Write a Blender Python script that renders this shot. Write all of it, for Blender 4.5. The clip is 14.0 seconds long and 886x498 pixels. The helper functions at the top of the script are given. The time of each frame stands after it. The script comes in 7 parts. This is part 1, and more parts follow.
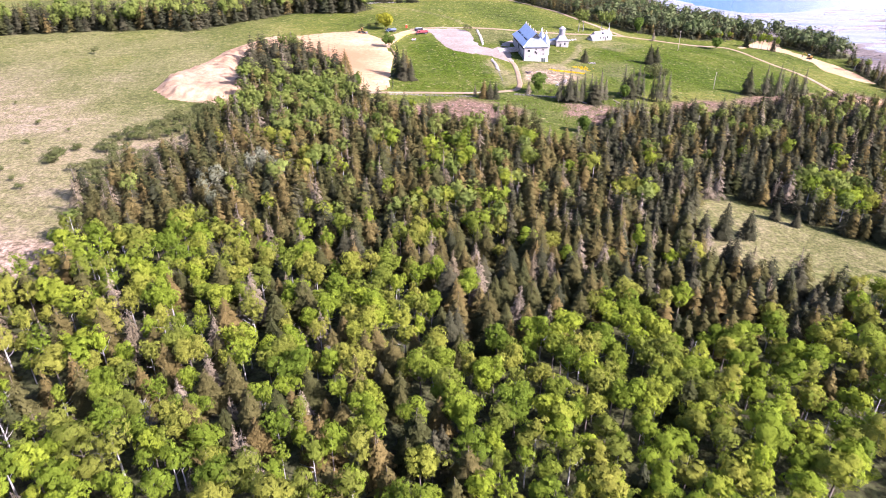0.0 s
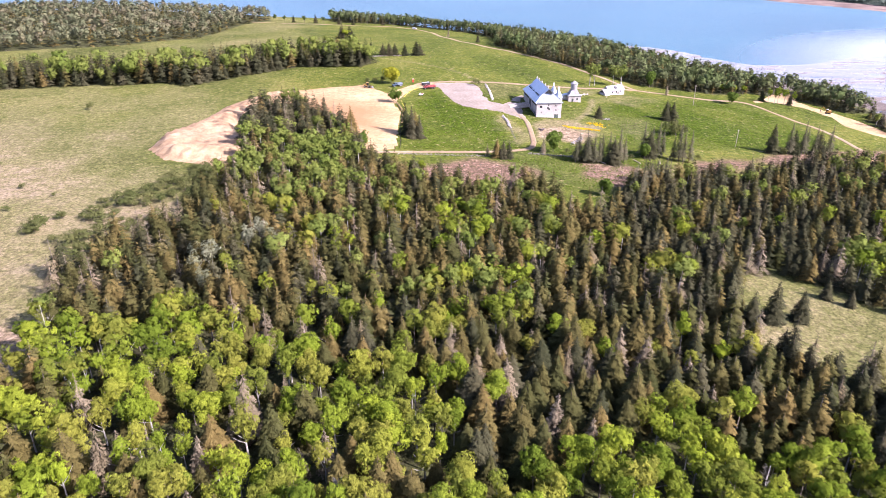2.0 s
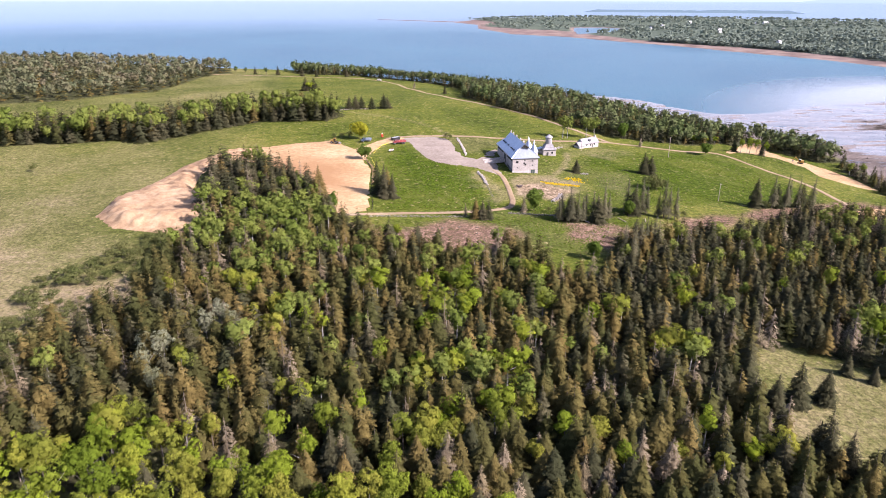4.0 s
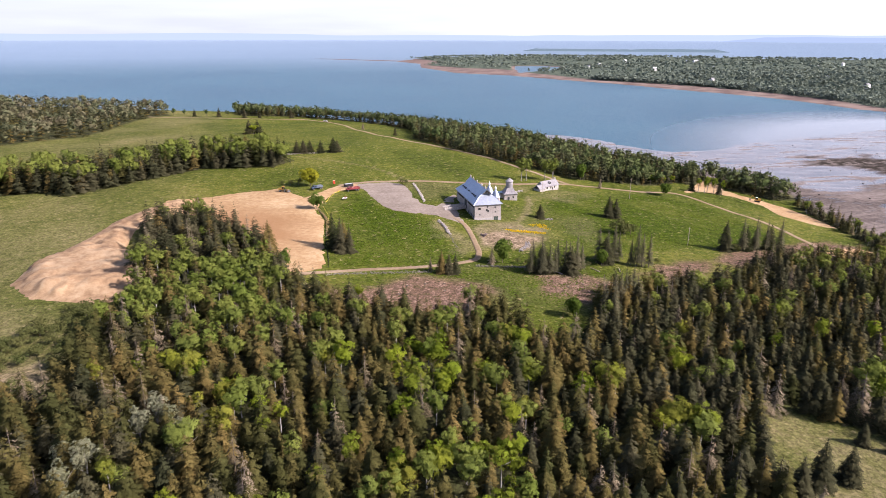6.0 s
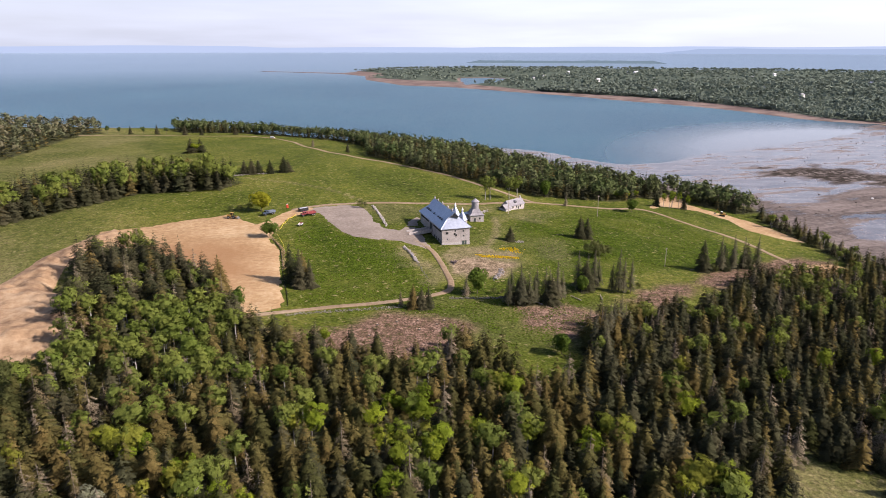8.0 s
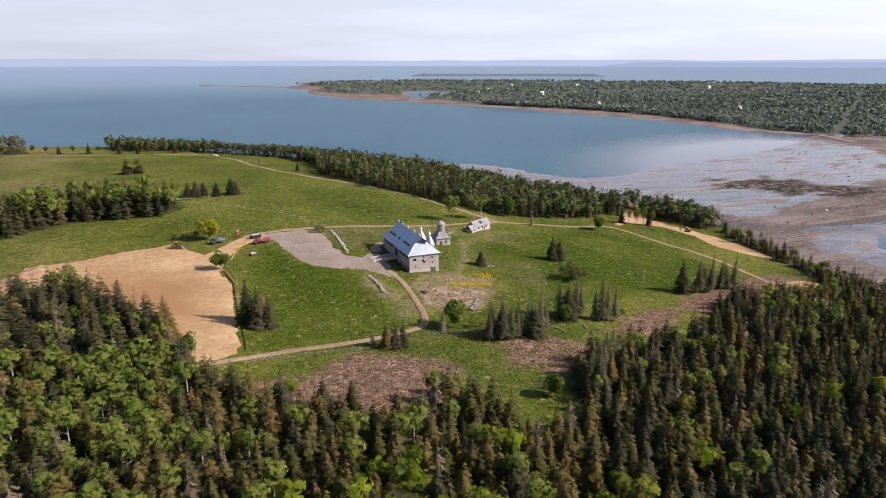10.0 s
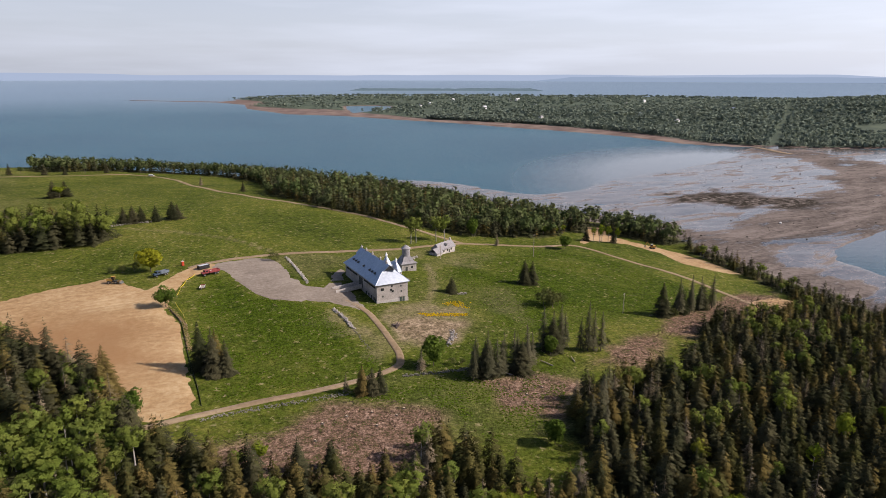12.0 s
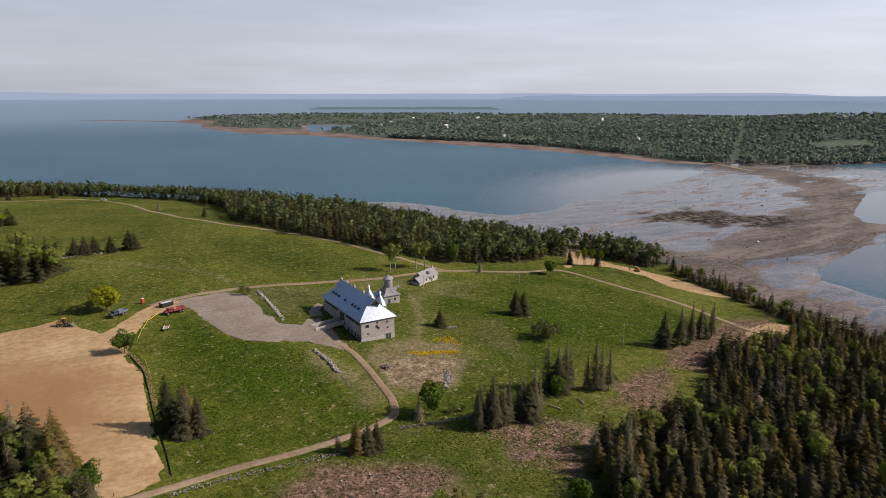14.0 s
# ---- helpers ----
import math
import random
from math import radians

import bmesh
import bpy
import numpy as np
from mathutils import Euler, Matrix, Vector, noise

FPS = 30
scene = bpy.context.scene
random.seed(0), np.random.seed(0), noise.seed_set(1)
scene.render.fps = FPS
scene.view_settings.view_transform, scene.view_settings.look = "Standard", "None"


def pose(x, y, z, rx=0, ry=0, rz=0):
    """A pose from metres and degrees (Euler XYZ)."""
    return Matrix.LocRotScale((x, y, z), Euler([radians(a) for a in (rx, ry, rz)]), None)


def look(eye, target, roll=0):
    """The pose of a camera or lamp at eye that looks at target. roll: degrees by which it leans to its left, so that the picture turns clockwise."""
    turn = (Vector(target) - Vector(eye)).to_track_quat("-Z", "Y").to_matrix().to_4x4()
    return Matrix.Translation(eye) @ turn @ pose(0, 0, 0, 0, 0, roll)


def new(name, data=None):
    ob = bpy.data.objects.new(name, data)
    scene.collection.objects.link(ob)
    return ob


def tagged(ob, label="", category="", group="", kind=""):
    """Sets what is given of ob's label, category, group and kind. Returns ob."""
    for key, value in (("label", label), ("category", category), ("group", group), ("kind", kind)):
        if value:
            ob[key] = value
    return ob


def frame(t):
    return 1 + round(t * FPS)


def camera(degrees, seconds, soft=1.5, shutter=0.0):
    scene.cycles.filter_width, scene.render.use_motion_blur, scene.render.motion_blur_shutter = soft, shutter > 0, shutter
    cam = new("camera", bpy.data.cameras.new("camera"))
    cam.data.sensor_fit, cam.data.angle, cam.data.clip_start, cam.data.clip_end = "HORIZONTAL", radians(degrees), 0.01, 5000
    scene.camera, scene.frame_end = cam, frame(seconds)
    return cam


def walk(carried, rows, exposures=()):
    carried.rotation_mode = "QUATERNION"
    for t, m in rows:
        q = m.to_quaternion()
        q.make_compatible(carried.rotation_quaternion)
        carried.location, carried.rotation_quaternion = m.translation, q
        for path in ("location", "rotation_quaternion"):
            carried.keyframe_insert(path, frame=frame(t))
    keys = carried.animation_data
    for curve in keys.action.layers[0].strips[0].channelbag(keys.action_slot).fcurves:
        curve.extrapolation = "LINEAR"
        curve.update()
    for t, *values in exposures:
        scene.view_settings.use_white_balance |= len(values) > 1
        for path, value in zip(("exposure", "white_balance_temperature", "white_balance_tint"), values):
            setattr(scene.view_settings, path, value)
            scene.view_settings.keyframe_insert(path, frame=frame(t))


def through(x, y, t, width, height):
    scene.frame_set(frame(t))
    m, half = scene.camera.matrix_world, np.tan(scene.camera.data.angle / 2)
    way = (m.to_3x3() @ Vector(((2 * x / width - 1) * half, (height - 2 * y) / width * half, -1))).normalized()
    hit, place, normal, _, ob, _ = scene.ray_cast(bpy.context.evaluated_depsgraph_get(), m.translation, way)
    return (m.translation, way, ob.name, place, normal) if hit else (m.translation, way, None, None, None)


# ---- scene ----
cam = camera(68.0, 14.0, soft=0.8, shutter=0.4)
# seconds, eye x, y, z, yaw, pitch, roll
ROWS = [
    (0.0, 0.00, -0.00, 96.54, -6.784, -28.766, -0.077),
    (0.5, -0.54, 6.40, 96.66, -6.771, -27.826, -0.028),
    (1.0, -1.06, 12.77, 96.79, -6.759, -26.872, -0.082),
    (1.5, -1.65, 19.24, 96.93, -6.778, -25.935, -0.018),
    (2.0, -2.25, 25.67, 97.07, -6.783, -25.015, -0.023),
    (2.5, -2.92, 31.91, 97.22, -6.793, -24.074, 0.023),
    (3.0, -3.68, 38.09, 97.39, -7.665, -23.145, 0.077),
    (5.5, -7.29, 70.41, 98.39, -13.935, -18.563, 0.096),
    (6.0, -7.91, 77.20, 98.62, -15.136, -18.076, 0.105),
    (6.5, -8.44, 84.17, 98.88, -16.370, -17.855, 0.023),
    (7.0, -9.05, 90.92, 99.13, -17.544, -17.619, 0.004),
    (7.5, -9.63, 97.59, 99.35, -18.756, -17.342, -0.042),
    (8.0, -10.13, 104.23, 99.50, -19.919, -17.128, 0.040),
    (10.5, -12.04, 137.14, 99.91, -26.151, -15.760, 0.049),
    (11.0, -12.34, 143.76, 99.93, -27.447, -15.465, 0.083),
    (11.5, -12.69, 150.37, 99.89, -28.785, -15.176, 0.079),
    (12.0, -12.86, 156.94, 99.79, -30.105, -14.867, 0.127),
    (12.5, -12.89, 163.42, 99.70, -31.457, -14.420, 0.075),
    (13.0, -12.70, 169.94, 99.71, -32.773, -13.982, 0.026),
    (13.5, -12.43, 176.40, 99.78, -33.640, -13.543, 0.073),
    (14.0, -12.03, 182.88, 99.89, -33.757, -13.327, 0.092),
]
walk(cam, [(t, pose(x, y, z, 90 + pitch, 0, yaw) @ pose(0, 0, 0, 0, 0, roll)) for t, x, y, z, yaw, pitch, roll in ROWS], [(0, 1.98, 5500, 36), (3, 1.68, 5750, 31), (5.5, 1.14, 6000, 27), (8, 0.76, 6150, 24), (11, 0.5, 6250, 20), (14, 0.11, 6350, 17)])

# ---- light ----
SUN_AZ, SUN_EL = radians(-32), radians(35)
sky_world = bpy.data.worlds.new("daylight")
scene.world = sky_world
sky_world.use_nodes = True
wn, wl = sky_world.node_tree.nodes, sky_world.node_tree.links
wn.clear()
sky = wn.new("ShaderNodeTexSky")
sky.sky_type, sky.sun_disc = "NISHITA", False
sky.sun_elevation, sky.sun_rotation = SUN_EL, radians(90) - SUN_AZ
sky.altitude, sky.air_density, sky.dust_density, sky.ozone_density = 60, 1.0, 2.2, 1.6
bg = wn.new("ShaderNodeBackground")
bg.inputs["Strength"].default_value = 0.085
wout = wn.new("ShaderNodeOutputWorld")
# thin high cloud, streaked along the horizon
coord = wn.new("ShaderNodeTexCoord")
stretch = wn.new("ShaderNodeMapping")
stretch.inputs["Scale"].default_value = (1.6, 1.6, 16.0)
cloud = wn.new("ShaderNodeTexNoise")
cloud.inputs["Scale"].default_value, cloud.inputs["Detail"].default_value = 2.2, 6
thin = wn.new("ShaderNodeMapRange")
thin.inputs["From Min"].default_value, thin.inputs["From Max"].default_value = 0.42, 0.75
thin.inputs["To Min"].default_value, thin.inputs["To Max"].default_value = 0.7, 0.9
veil = wn.new("ShaderNodeMix")
veil.data_type = "RGBA"
wl.new(coord.outputs["Generated"], stretch.inputs["Vector"])
wl.new(stretch.outputs["Vector"], cloud.inputs["Vector"])
wl.new(cloud.outputs["Fac"], thin.inputs["Value"])
split = wn.new("ShaderNodeSeparateXYZ")
wl.new(coord.outputs["Generated"], split.inputs[0])
low_haze = wn.new("ShaderNodeMapRange")
low_haze.interpolation_type = "SMOOTHSTEP"
low_haze.inputs["From Min"].default_value, low_haze.inputs["From Max"].default_value = 0.32, 0.06
wl.new(split.outputs["Z"], low_haze.inputs["Value"])
haze = wn.new("ShaderNodeMath")
haze.operation = "MULTIPLY"
wl.new(thin.outputs["Result"], haze.inputs[0])
wl.new(low_haze.outputs["Result"], haze.inputs[1])
wl.new(haze.outputs[0], veil.inputs["Factor"])
# the veil scatters more light on the sun's side
aim = wn.new("ShaderNodeVectorMath")
aim.operation = "DOT_PRODUCT"
aim.inputs[1].default_value = (math.cos(SUN_AZ), math.sin(SUN_AZ), 0)
wl.new(coord.outputs["Generated"], aim.inputs[0])
sunward = wn.new("ShaderNodeMapRange")
sunward.inputs["From Min"].default_value, sunward.inputs["From Max"].default_value = -0.6, 0.6
sunward.inputs["To Min"].default_value, sunward.inputs["To Max"].default_value = 0.9, 1.3
wl.new(aim.outputs["Value"], sunward.inputs["Value"])
glare = wn.new("ShaderNodeVectorMath")
glare.operation = "SCALE"
glare.inputs[0].default_value = (6.7, 7.3, 7.9)
wl.new(sunward.outputs["Result"], glare.inputs["Scale"])
wl.new(glare.outputs["Vector"], veil.inputs["B"])
wl.new(sky.outputs["Color"], veil.inputs["A"])
wl.new(veil.outputs["Result"], bg.inputs["Color"])
wl.new(bg.outputs["Background"], wout.inputs["Surface"])

sun_data = bpy.data.lights.new("sun", "SUN")
sun_data.energy, sun_data.angle, sun_data.color = 5.0, radians(0.6), (1.0, 0.90, 0.76)
sun = new("sun", sun_data)
to_sun = Vector((math.cos(SUN_EL) * math.cos(SUN_AZ), math.cos(SUN_EL) * math.sin(SUN_AZ), math.sin(SUN_EL)))
sun.matrix_basis = look(tuple(to_sun * 400), (0, 0, 0))


# ---- materials ----
def material(name):
    m = bpy.data.materials.new(name)
    m.use_nodes = True
    return m, m.node_tree.nodes, m.node_tree.links, m.node_tree.nodes["Principled BSDF"]


def ramp(nodes, stops):
    r = nodes.new("ShaderNodeValToRGB")
    e = r.color_ramp.elements
    while len(e) < len(stops):
        e.new(0.5)
    for k, (p, c) in zip(e, stops):
        k.position, k.color = p, (*c, 1)
    return r


def noise_node(nodes, links, scale, detail=5, rough=0.6, where=None):
    n = nodes.new("ShaderNodeTexNoise")
    n.inputs["Scale"].default_value, n.inputs["Detail"].default_value, n.inputs["Roughness"].default_value = scale, detail, rough
    if where is not None:
        links.new(where, n.inputs["Vector"])
    return n


def mix_node(nodes, links, fac, a, b, kind="MIX"):
    m = nodes.new("ShaderNodeMix")
    m.data_type, m.blend_type = "RGBA", kind
    for value, name in ((fac, "Factor"), (a, "A"), (b, "B")):
        if isinstance(value, (int, float)):
            m.inputs[name].default_value = value
        elif isinstance(value, tuple):
            m.inputs[name].default_value = (*value, 1)
        else:
            links.new(value, m.inputs[name])
    return m.outputs["Result"]


def blend(nodes, links, a, b, share):
    """One value out of two, with that share of the second."""
    one = nodes.new("ShaderNodeMath")
    one.operation = "MULTIPLY"
    one.inputs[1].default_value = 1 - share
    links.new(a, one.inputs[0])
    two = nodes.new("ShaderNodeMath")
    two.operation = "MULTIPLY_ADD"
    two.inputs[1].default_value = share
    links.new(b, two.inputs[0])
    links.new(one.outputs[0], two.inputs[2])
    return two.outputs[0]


def place_of(nodes):
    return nodes.new("ShaderNodeNewGeometry").outputs["Position"]


def rough_surface(name, dark, mid, light, scale=1.0, fine=8.0, rough=0.9, bump=0.3, metal=0.0, far=0.04):
    """A surface with blotches at two sizes and a fine relief, in metres."""
    m, n, l, b = material(name)
    p = place_of(n)
    big = noise_node(n, l, far, 4, 0.6, p)
    small = noise_node(n, l, scale, 6, 0.65, p)
    add = n.new("ShaderNodeMath")
    add.operation = "MULTIPLY_ADD"
    add.inputs[1].default_value = 0.45
    l.new(big.outputs["Fac"], add.inputs[0])
    half = n.new("ShaderNodeMath")
    half.operation = "MULTIPLY"
    half.inputs[1].default_value = 0.55
    l.new(small.outputs["Fac"], half.inputs[0])
    l.new(half.outputs[0], add.inputs[2])
    r = ramp(n, [(0.36, dark), (0.5, mid), (0.64, light)])
    l.new(add.outputs[0], r.inputs["Fac"])
    l.new(r.outputs["Color"], b.inputs["Base Color"])
    b.inputs["Roughness"].default_value, b.inputs["Metallic"].default_value = rough, metal
    b.inputs["Specular IOR Level"].default_value = 0.25
    if bump:
        f = noise_node(n, l, fine, 4, 0.6, p)
        u = n.new("ShaderNodeBump")
        u.inputs["Strength"].default_value, u.inputs["Distance"].default_value = bump, 0.5 / fine
        l.new(f.outputs["Fac"], u.inputs["Height"])
        l.new(u.outputs["Normal"], b.inputs["Normal"])
    return m


def leaf_material(name, stops, through=0.3, vary=0.14, gaps=0.0, grain=3.0):
    """Foliage whose colour goes by the tree (tint) and a little by the twig; gaps: share of open air between its sprays."""
    m, n, l, b = material(name)
    n.remove(b)
    own = n.new("ShaderNodeAttribute")
    own.attribute_name = "tint"
    info = n.new("ShaderNodeObjectInfo")
    geo = n.new("ShaderNodeNewGeometry")
    add = n.new("ShaderNodeMath")
    l.new(own.outputs["Fac"], add.inputs[0])
    l.new(info.outputs["Random"], add.inputs[1])
    wrap = n.new("ShaderNodeMath")
    wrap.operation = "FRACT"
    l.new(add.outputs[0], wrap.inputs[0])
    r = ramp(n, stops)
    l.new(wrap.outputs[0], r.inputs["Fac"])
    v = n.new("ShaderNodeMapRange")
    v.inputs["To Min"].default_value, v.inputs["To Max"].default_value = 1 - vary, 1 + vary
    l.new(geo.outputs["Random Per Island"], v.inputs["Value"])
    scale = n.new("ShaderNodeVectorMath")
    scale.operation = "SCALE"
    l.new(r.outputs["Color"], scale.inputs[0])
    fine = noise_node(n, l, grain * 0.8, 3, 0.7, geo.outputs["Position"])
    f = n.new("ShaderNodeMapRange")
    f.inputs["From Min"].default_value, f.inputs["From Max"].default_value = 0.3, 0.7
    f.inputs["To Min"].default_value, f.inputs["To Max"].default_value = 0.7, 1.3
    l.new(fine.outputs["Fac"], f.inputs["Value"])
    both = n.new("ShaderNodeMath")
    both.operation = "MULTIPLY"
    l.new(v.outputs["Result"], both.inputs[0])
    l.new(f.outputs["Result"], both.inputs[1])
    l.new(both.outputs[0], scale.inputs["Scale"])
    d = n.new("ShaderNodeBsdfDiffuse")
    t = n.new("ShaderNodeBsdfTranslucent")
    l.new(scale.outputs["Vector"], d.inputs["Color"])
    l.new(scale.outputs["Vector"], t.inputs["Color"])
    s = n.new("ShaderNodeMixShader")
    s.inputs["Fac"].default_value = through
    l.new(d.outputs[0], s.inputs[1])
    l.new(t.outputs[0], s.inputs[2])
    shown = s.outputs[0]
    if gaps:
        spray = noise_node(n, l, grain, 2, 0.6, geo.outputs["Position"])
        cut = n.new("ShaderNodeMath")
        cut.operation = "GREATER_THAN"
        cut.inputs[1].default_value = gaps
        l.new(spray.outputs["Fac"], cut.inputs[0])
        air = n.new("ShaderNodeBsdfTransparent")
        lace = n.new("ShaderNodeMixShader")
        l.new(cut.outputs[0], lace.inputs["Fac"])
        l.new(air.outputs[0], lace.inputs[1])
        l.new(shown, lace.inputs[2])
        shown = lace.outputs[0]
    l.new(shown, n["Material Output"].inputs["Surface"])
    return m


SPRUCE = leaf_material("spruce_needles", [(0.0, (0.040, 0.044, 0.015)), (0.3, (0.064, 0.060, 0.020)), (0.55, (0.086, 0.072, 0.024)), (0.8, (0.112, 0.083, 0.028)), (1.0, (0.040, 0.043, 0.014))], 0.07, 0.24, 0.47, 3.4)
FIR = leaf_material("dark_needles", [(0.0, (0.030, 0.034, 0.016)), (0.5, (0.058, 0.054, 0.029)), (1.0, (0.036, 0.038, 0.019))], 0.06, 0.24, 0.47, 3.4)
GREY = leaf_material("dying_needles", [(0.0, (0.135, 0.108, 0.064)), (0.5, (0.19, 0.155, 0.105)), (1.0, (0.12, 0.096, 0.052))], 0.1, 0.2, 0.51, 3.4)
LEAF = leaf_material("spring_leaves", [(0.0, (0.078, 0.112, 0.011)), (0.3, (0.136, 0.178, 0.014)), (0.55, (0.106, 0.126, 0.018)), (0.75, (0.168, 0.170, 0.025)), (1.0, (0.166, 0.214, 0.014))], 0.2, 0.14, 0.49, 5.0)
SHRUB = leaf_material("shrub_leaves", [(0.0, (0.070, 0.085, 0.026)), (0.5, (0.105, 0.110, 0.038)), (1.0, (0.080, 0.092, 0.03))], 0.25, 0.14, 0.47, 5.0)
FAR_LEAF = leaf_material("distant_leaves", [(0.0, (0.062, 0.088, 0.030)), (0.5, (0.100, 0.122, 0.046)), (1.0, (0.084, 0.098, 0.044))], 0.2, 0.14, 0.44, 1.8)
HILL_LEAF = leaf_material("greyish_far_leaves", [(0.0, (0.082, 0.095, 0.050)), (0.5, (0.125, 0.130, 0.068)), (1.0, (0.130, 0.115, 0.070))], 0.2, 0.1, 0.44, 1.8)
FAR_NEEDLE = leaf_material("distant_needles", [(0.0, (0.034, 0.040, 0.022)), (0.5, (0.060, 0.058, 0.032)), (1.0, (0.045, 0.048, 0.026))], 0.1, 0.2, 0.44, 2.0)
# aerial haze put into the colour: paler and bluer than the nearer trees
MAIN_WOOD = leaf_material("hazed_mainland_leaves", [(0.0, (0.135, 0.172, 0.140)), (0.5, (0.175, 0.210, 0.158)), (1.0, (0.148, 0.180, 0.146))], 0.3, 0.08, grain=0.5)
MAIN_NEEDLE = leaf_material("hazed_mainland_needles", [(0.0, (0.105, 0.135, 0.112)), (1.0, (0.140, 0.168, 0.130))], 0.2, 0.08, grain=0.5)
YELLOW_LEAF = leaf_material("yellow_green_leaves", [(0.0, (0.215, 0.222, 0.016)), (1.0, (0.235, 0.235, 0.018))], 0.3, 0.12, 0.44, 5.0)
DARK_LEAF = leaf_material("dark_green_leaves", [(0.0, (0.062, 0.100, 0.016)), (1.0, (0.085, 0.125, 0.020))], 0.25, 0.14, 0.44, 3.2)
THIN = leaf_material("sparse_grey_needles", [(0.0, (0.060, 0.060, 0.034)), (0.5, (0.098, 0.090, 0.054)), (1.0, (0.076, 0.074, 0.042))], 0.12, 0.2, 0.49, 3.4)
SILVER = leaf_material("silvery_young_leaves", [(0.0, (0.135, 0.142, 0.078)), (1.0, (0.175, 0.178, 0.108))], 0.2, 0.12, 0.49, 5.0)
GREEN_LEAF = leaf_material("summer_green_leaves", [(0.0, (0.092, 0.126, 0.022)), (0.5, (0.142, 0.166, 0.034)), (1.0, (0.112, 0.142, 0.03))], 0.25, 0.14, 0.47, 4.0)
PALE = leaf_material("pale_twigs", [(0.0, (0.135, 0.125, 0.10)), (1.0, (0.19, 0.175, 0.145))], 0.1)
BARK = rough_surface("bark", (0.07, 0.055, 0.04), (0.12, 0.10, 0.08), (0.18, 0.15, 0.12), 3, 12)
BIRCH = rough_surface("pale_bark", (0.16, 0.15, 0.13), (0.25, 0.235, 0.21), (0.36, 0.34, 0.31), 3, 12)
SAND = rough_surface("graded_sand", (0.24, 0.142, 0.062), (0.345, 0.228, 0.113), (0.44, 0.32, 0.178), 0.45, 3, bump=0.6, far=0.035)


def drag_marks(m, turn):
    """Long faint bands across a surface, as tyres and blades leave them."""
    n, l = m.node_tree.nodes, m.node_tree.links
    b = n["Principled BSDF"]
    old = b.inputs["Base Color"].links[0].from_socket
    lay = n.new("ShaderNodeMapping")
    lay.inputs["Scale"].default_value, lay.inputs["Rotation"].default_value = (0.03, 0.30, 1), (0, 0, radians(turn))
    l.new(place_of(n), lay.inputs["Vector"])
    k = noise_node(n, l, 1.0, 7, 0.7, lay.outputs["Vector"])
    k.inputs["Distortion"].default_value = 1.6
    v = n.new("ShaderNodeMapRange")
    v.inputs["From Min"].default_value, v.inputs["From Max"].default_value = 0.35, 0.65
    v.inputs["To Min"].default_value, v.inputs["To Max"].default_value = 0.90, 1.09
    l.new(k.outputs["Fac"], v.inputs["Value"])
    c = n.new("ShaderNodeVectorMath")
    c.operation = "SCALE"
    l.new(old, c.inputs[0])
    l.new(v.outputs["Result"], c.inputs["Scale"])
    l.new(c.outputs["Vector"], b.inputs["Base Color"])


drag_marks(SAND, 62)


def moist_end(m, at, far, near):
    """Darker, redder moist earth spreading from one end of the lot, with a ragged edge."""
    n, l = m.node_tree.nodes, m.node_tree.links
    b = n["Principled BSDF"]
    old = b.inputs["Base Color"].links[0].from_socket
    p = place_of(n)
    d = n.new("ShaderNodeVectorMath")
    d.operation = "DISTANCE"
    d.inputs[1].default_value = at
    l.new(p, d.inputs[0])
    k = noise_node(n, l, 0.06, 6, 0.65, p)
    ragged = n.new("ShaderNodeMath")
    ragged.operation = "MULTIPLY_ADD"
    ragged.inputs[1].default_value = 70
    l.new(k.outputs["Fac"], ragged.inputs[0])
    l.new(d.outputs["Value"], ragged.inputs[2])
    v = n.new("ShaderNodeMapRange")
    v.inputs["From Min"].default_value, v.inputs["From Max"].default_value = far + 35, near + 35
    v.inputs["To Max"].default_value = 0.88
    l.new(ragged.outputs[0], v.inputs["Value"])
    l.new(mix_node(n, l, v.outputs["Result"], old, (0.255, 0.142, 0.062)), b.inputs["Base Color"])


moist_end(SAND, (-28, 405, 1), 52, 22)
SPOIL = rough_surface("dug_subsoil", (0.155, 0.092, 0.050), (0.285, 0.190, 0.105), (0.39, 0.285, 0.172), 0.3, 2, bump=1.0, far=0.06)
GRAVEL = rough_surface("grey_gravel", (0.15, 0.122, 0.096), (0.215, 0.178, 0.142), (0.28, 0.238, 0.196), 0.7, 6, far=0.05)
drag_marks(GRAVEL, 115)
TRACK = rough_surface("dirt_track", (0.165, 0.115, 0.064), (0.238, 0.172, 0.104), (0.305, 0.232, 0.150), 0.6, 5)
STONE = rough_surface("field_stone", (0.22, 0.20, 0.18), (0.36, 0.33, 0.30), (0.52, 0.48, 0.44), 1.2, 6)
SHINGLE = rough_surface("grey_shingle", (0.24, 0.215, 0.195), (0.33, 0.30, 0.275), (0.41, 0.375, 0.345), 1.5, 9, far=0.2)
DARK_WOOD = rough_surface("dark_wood", (0.04, 0.045, 0.04), (0.06, 0.065, 0.06), (0.09, 0.09, 0.085), 2, 9)
METAL_ROOF = rough_surface("silver_roof", (0.32, 0.36, 0.42), (0.40, 0.44, 0.50), (0.48, 0.52, 0.57), 0.8, 6, rough=0.42, bump=0.05, metal=1.0)
ROOF_SHINGLE = rough_surface("weathered_roof_shingle", (0.17, 0.16, 0.165), (0.24, 0.23, 0.235), (0.31, 0.30, 0.30), 1.0, 7, far=0.2)


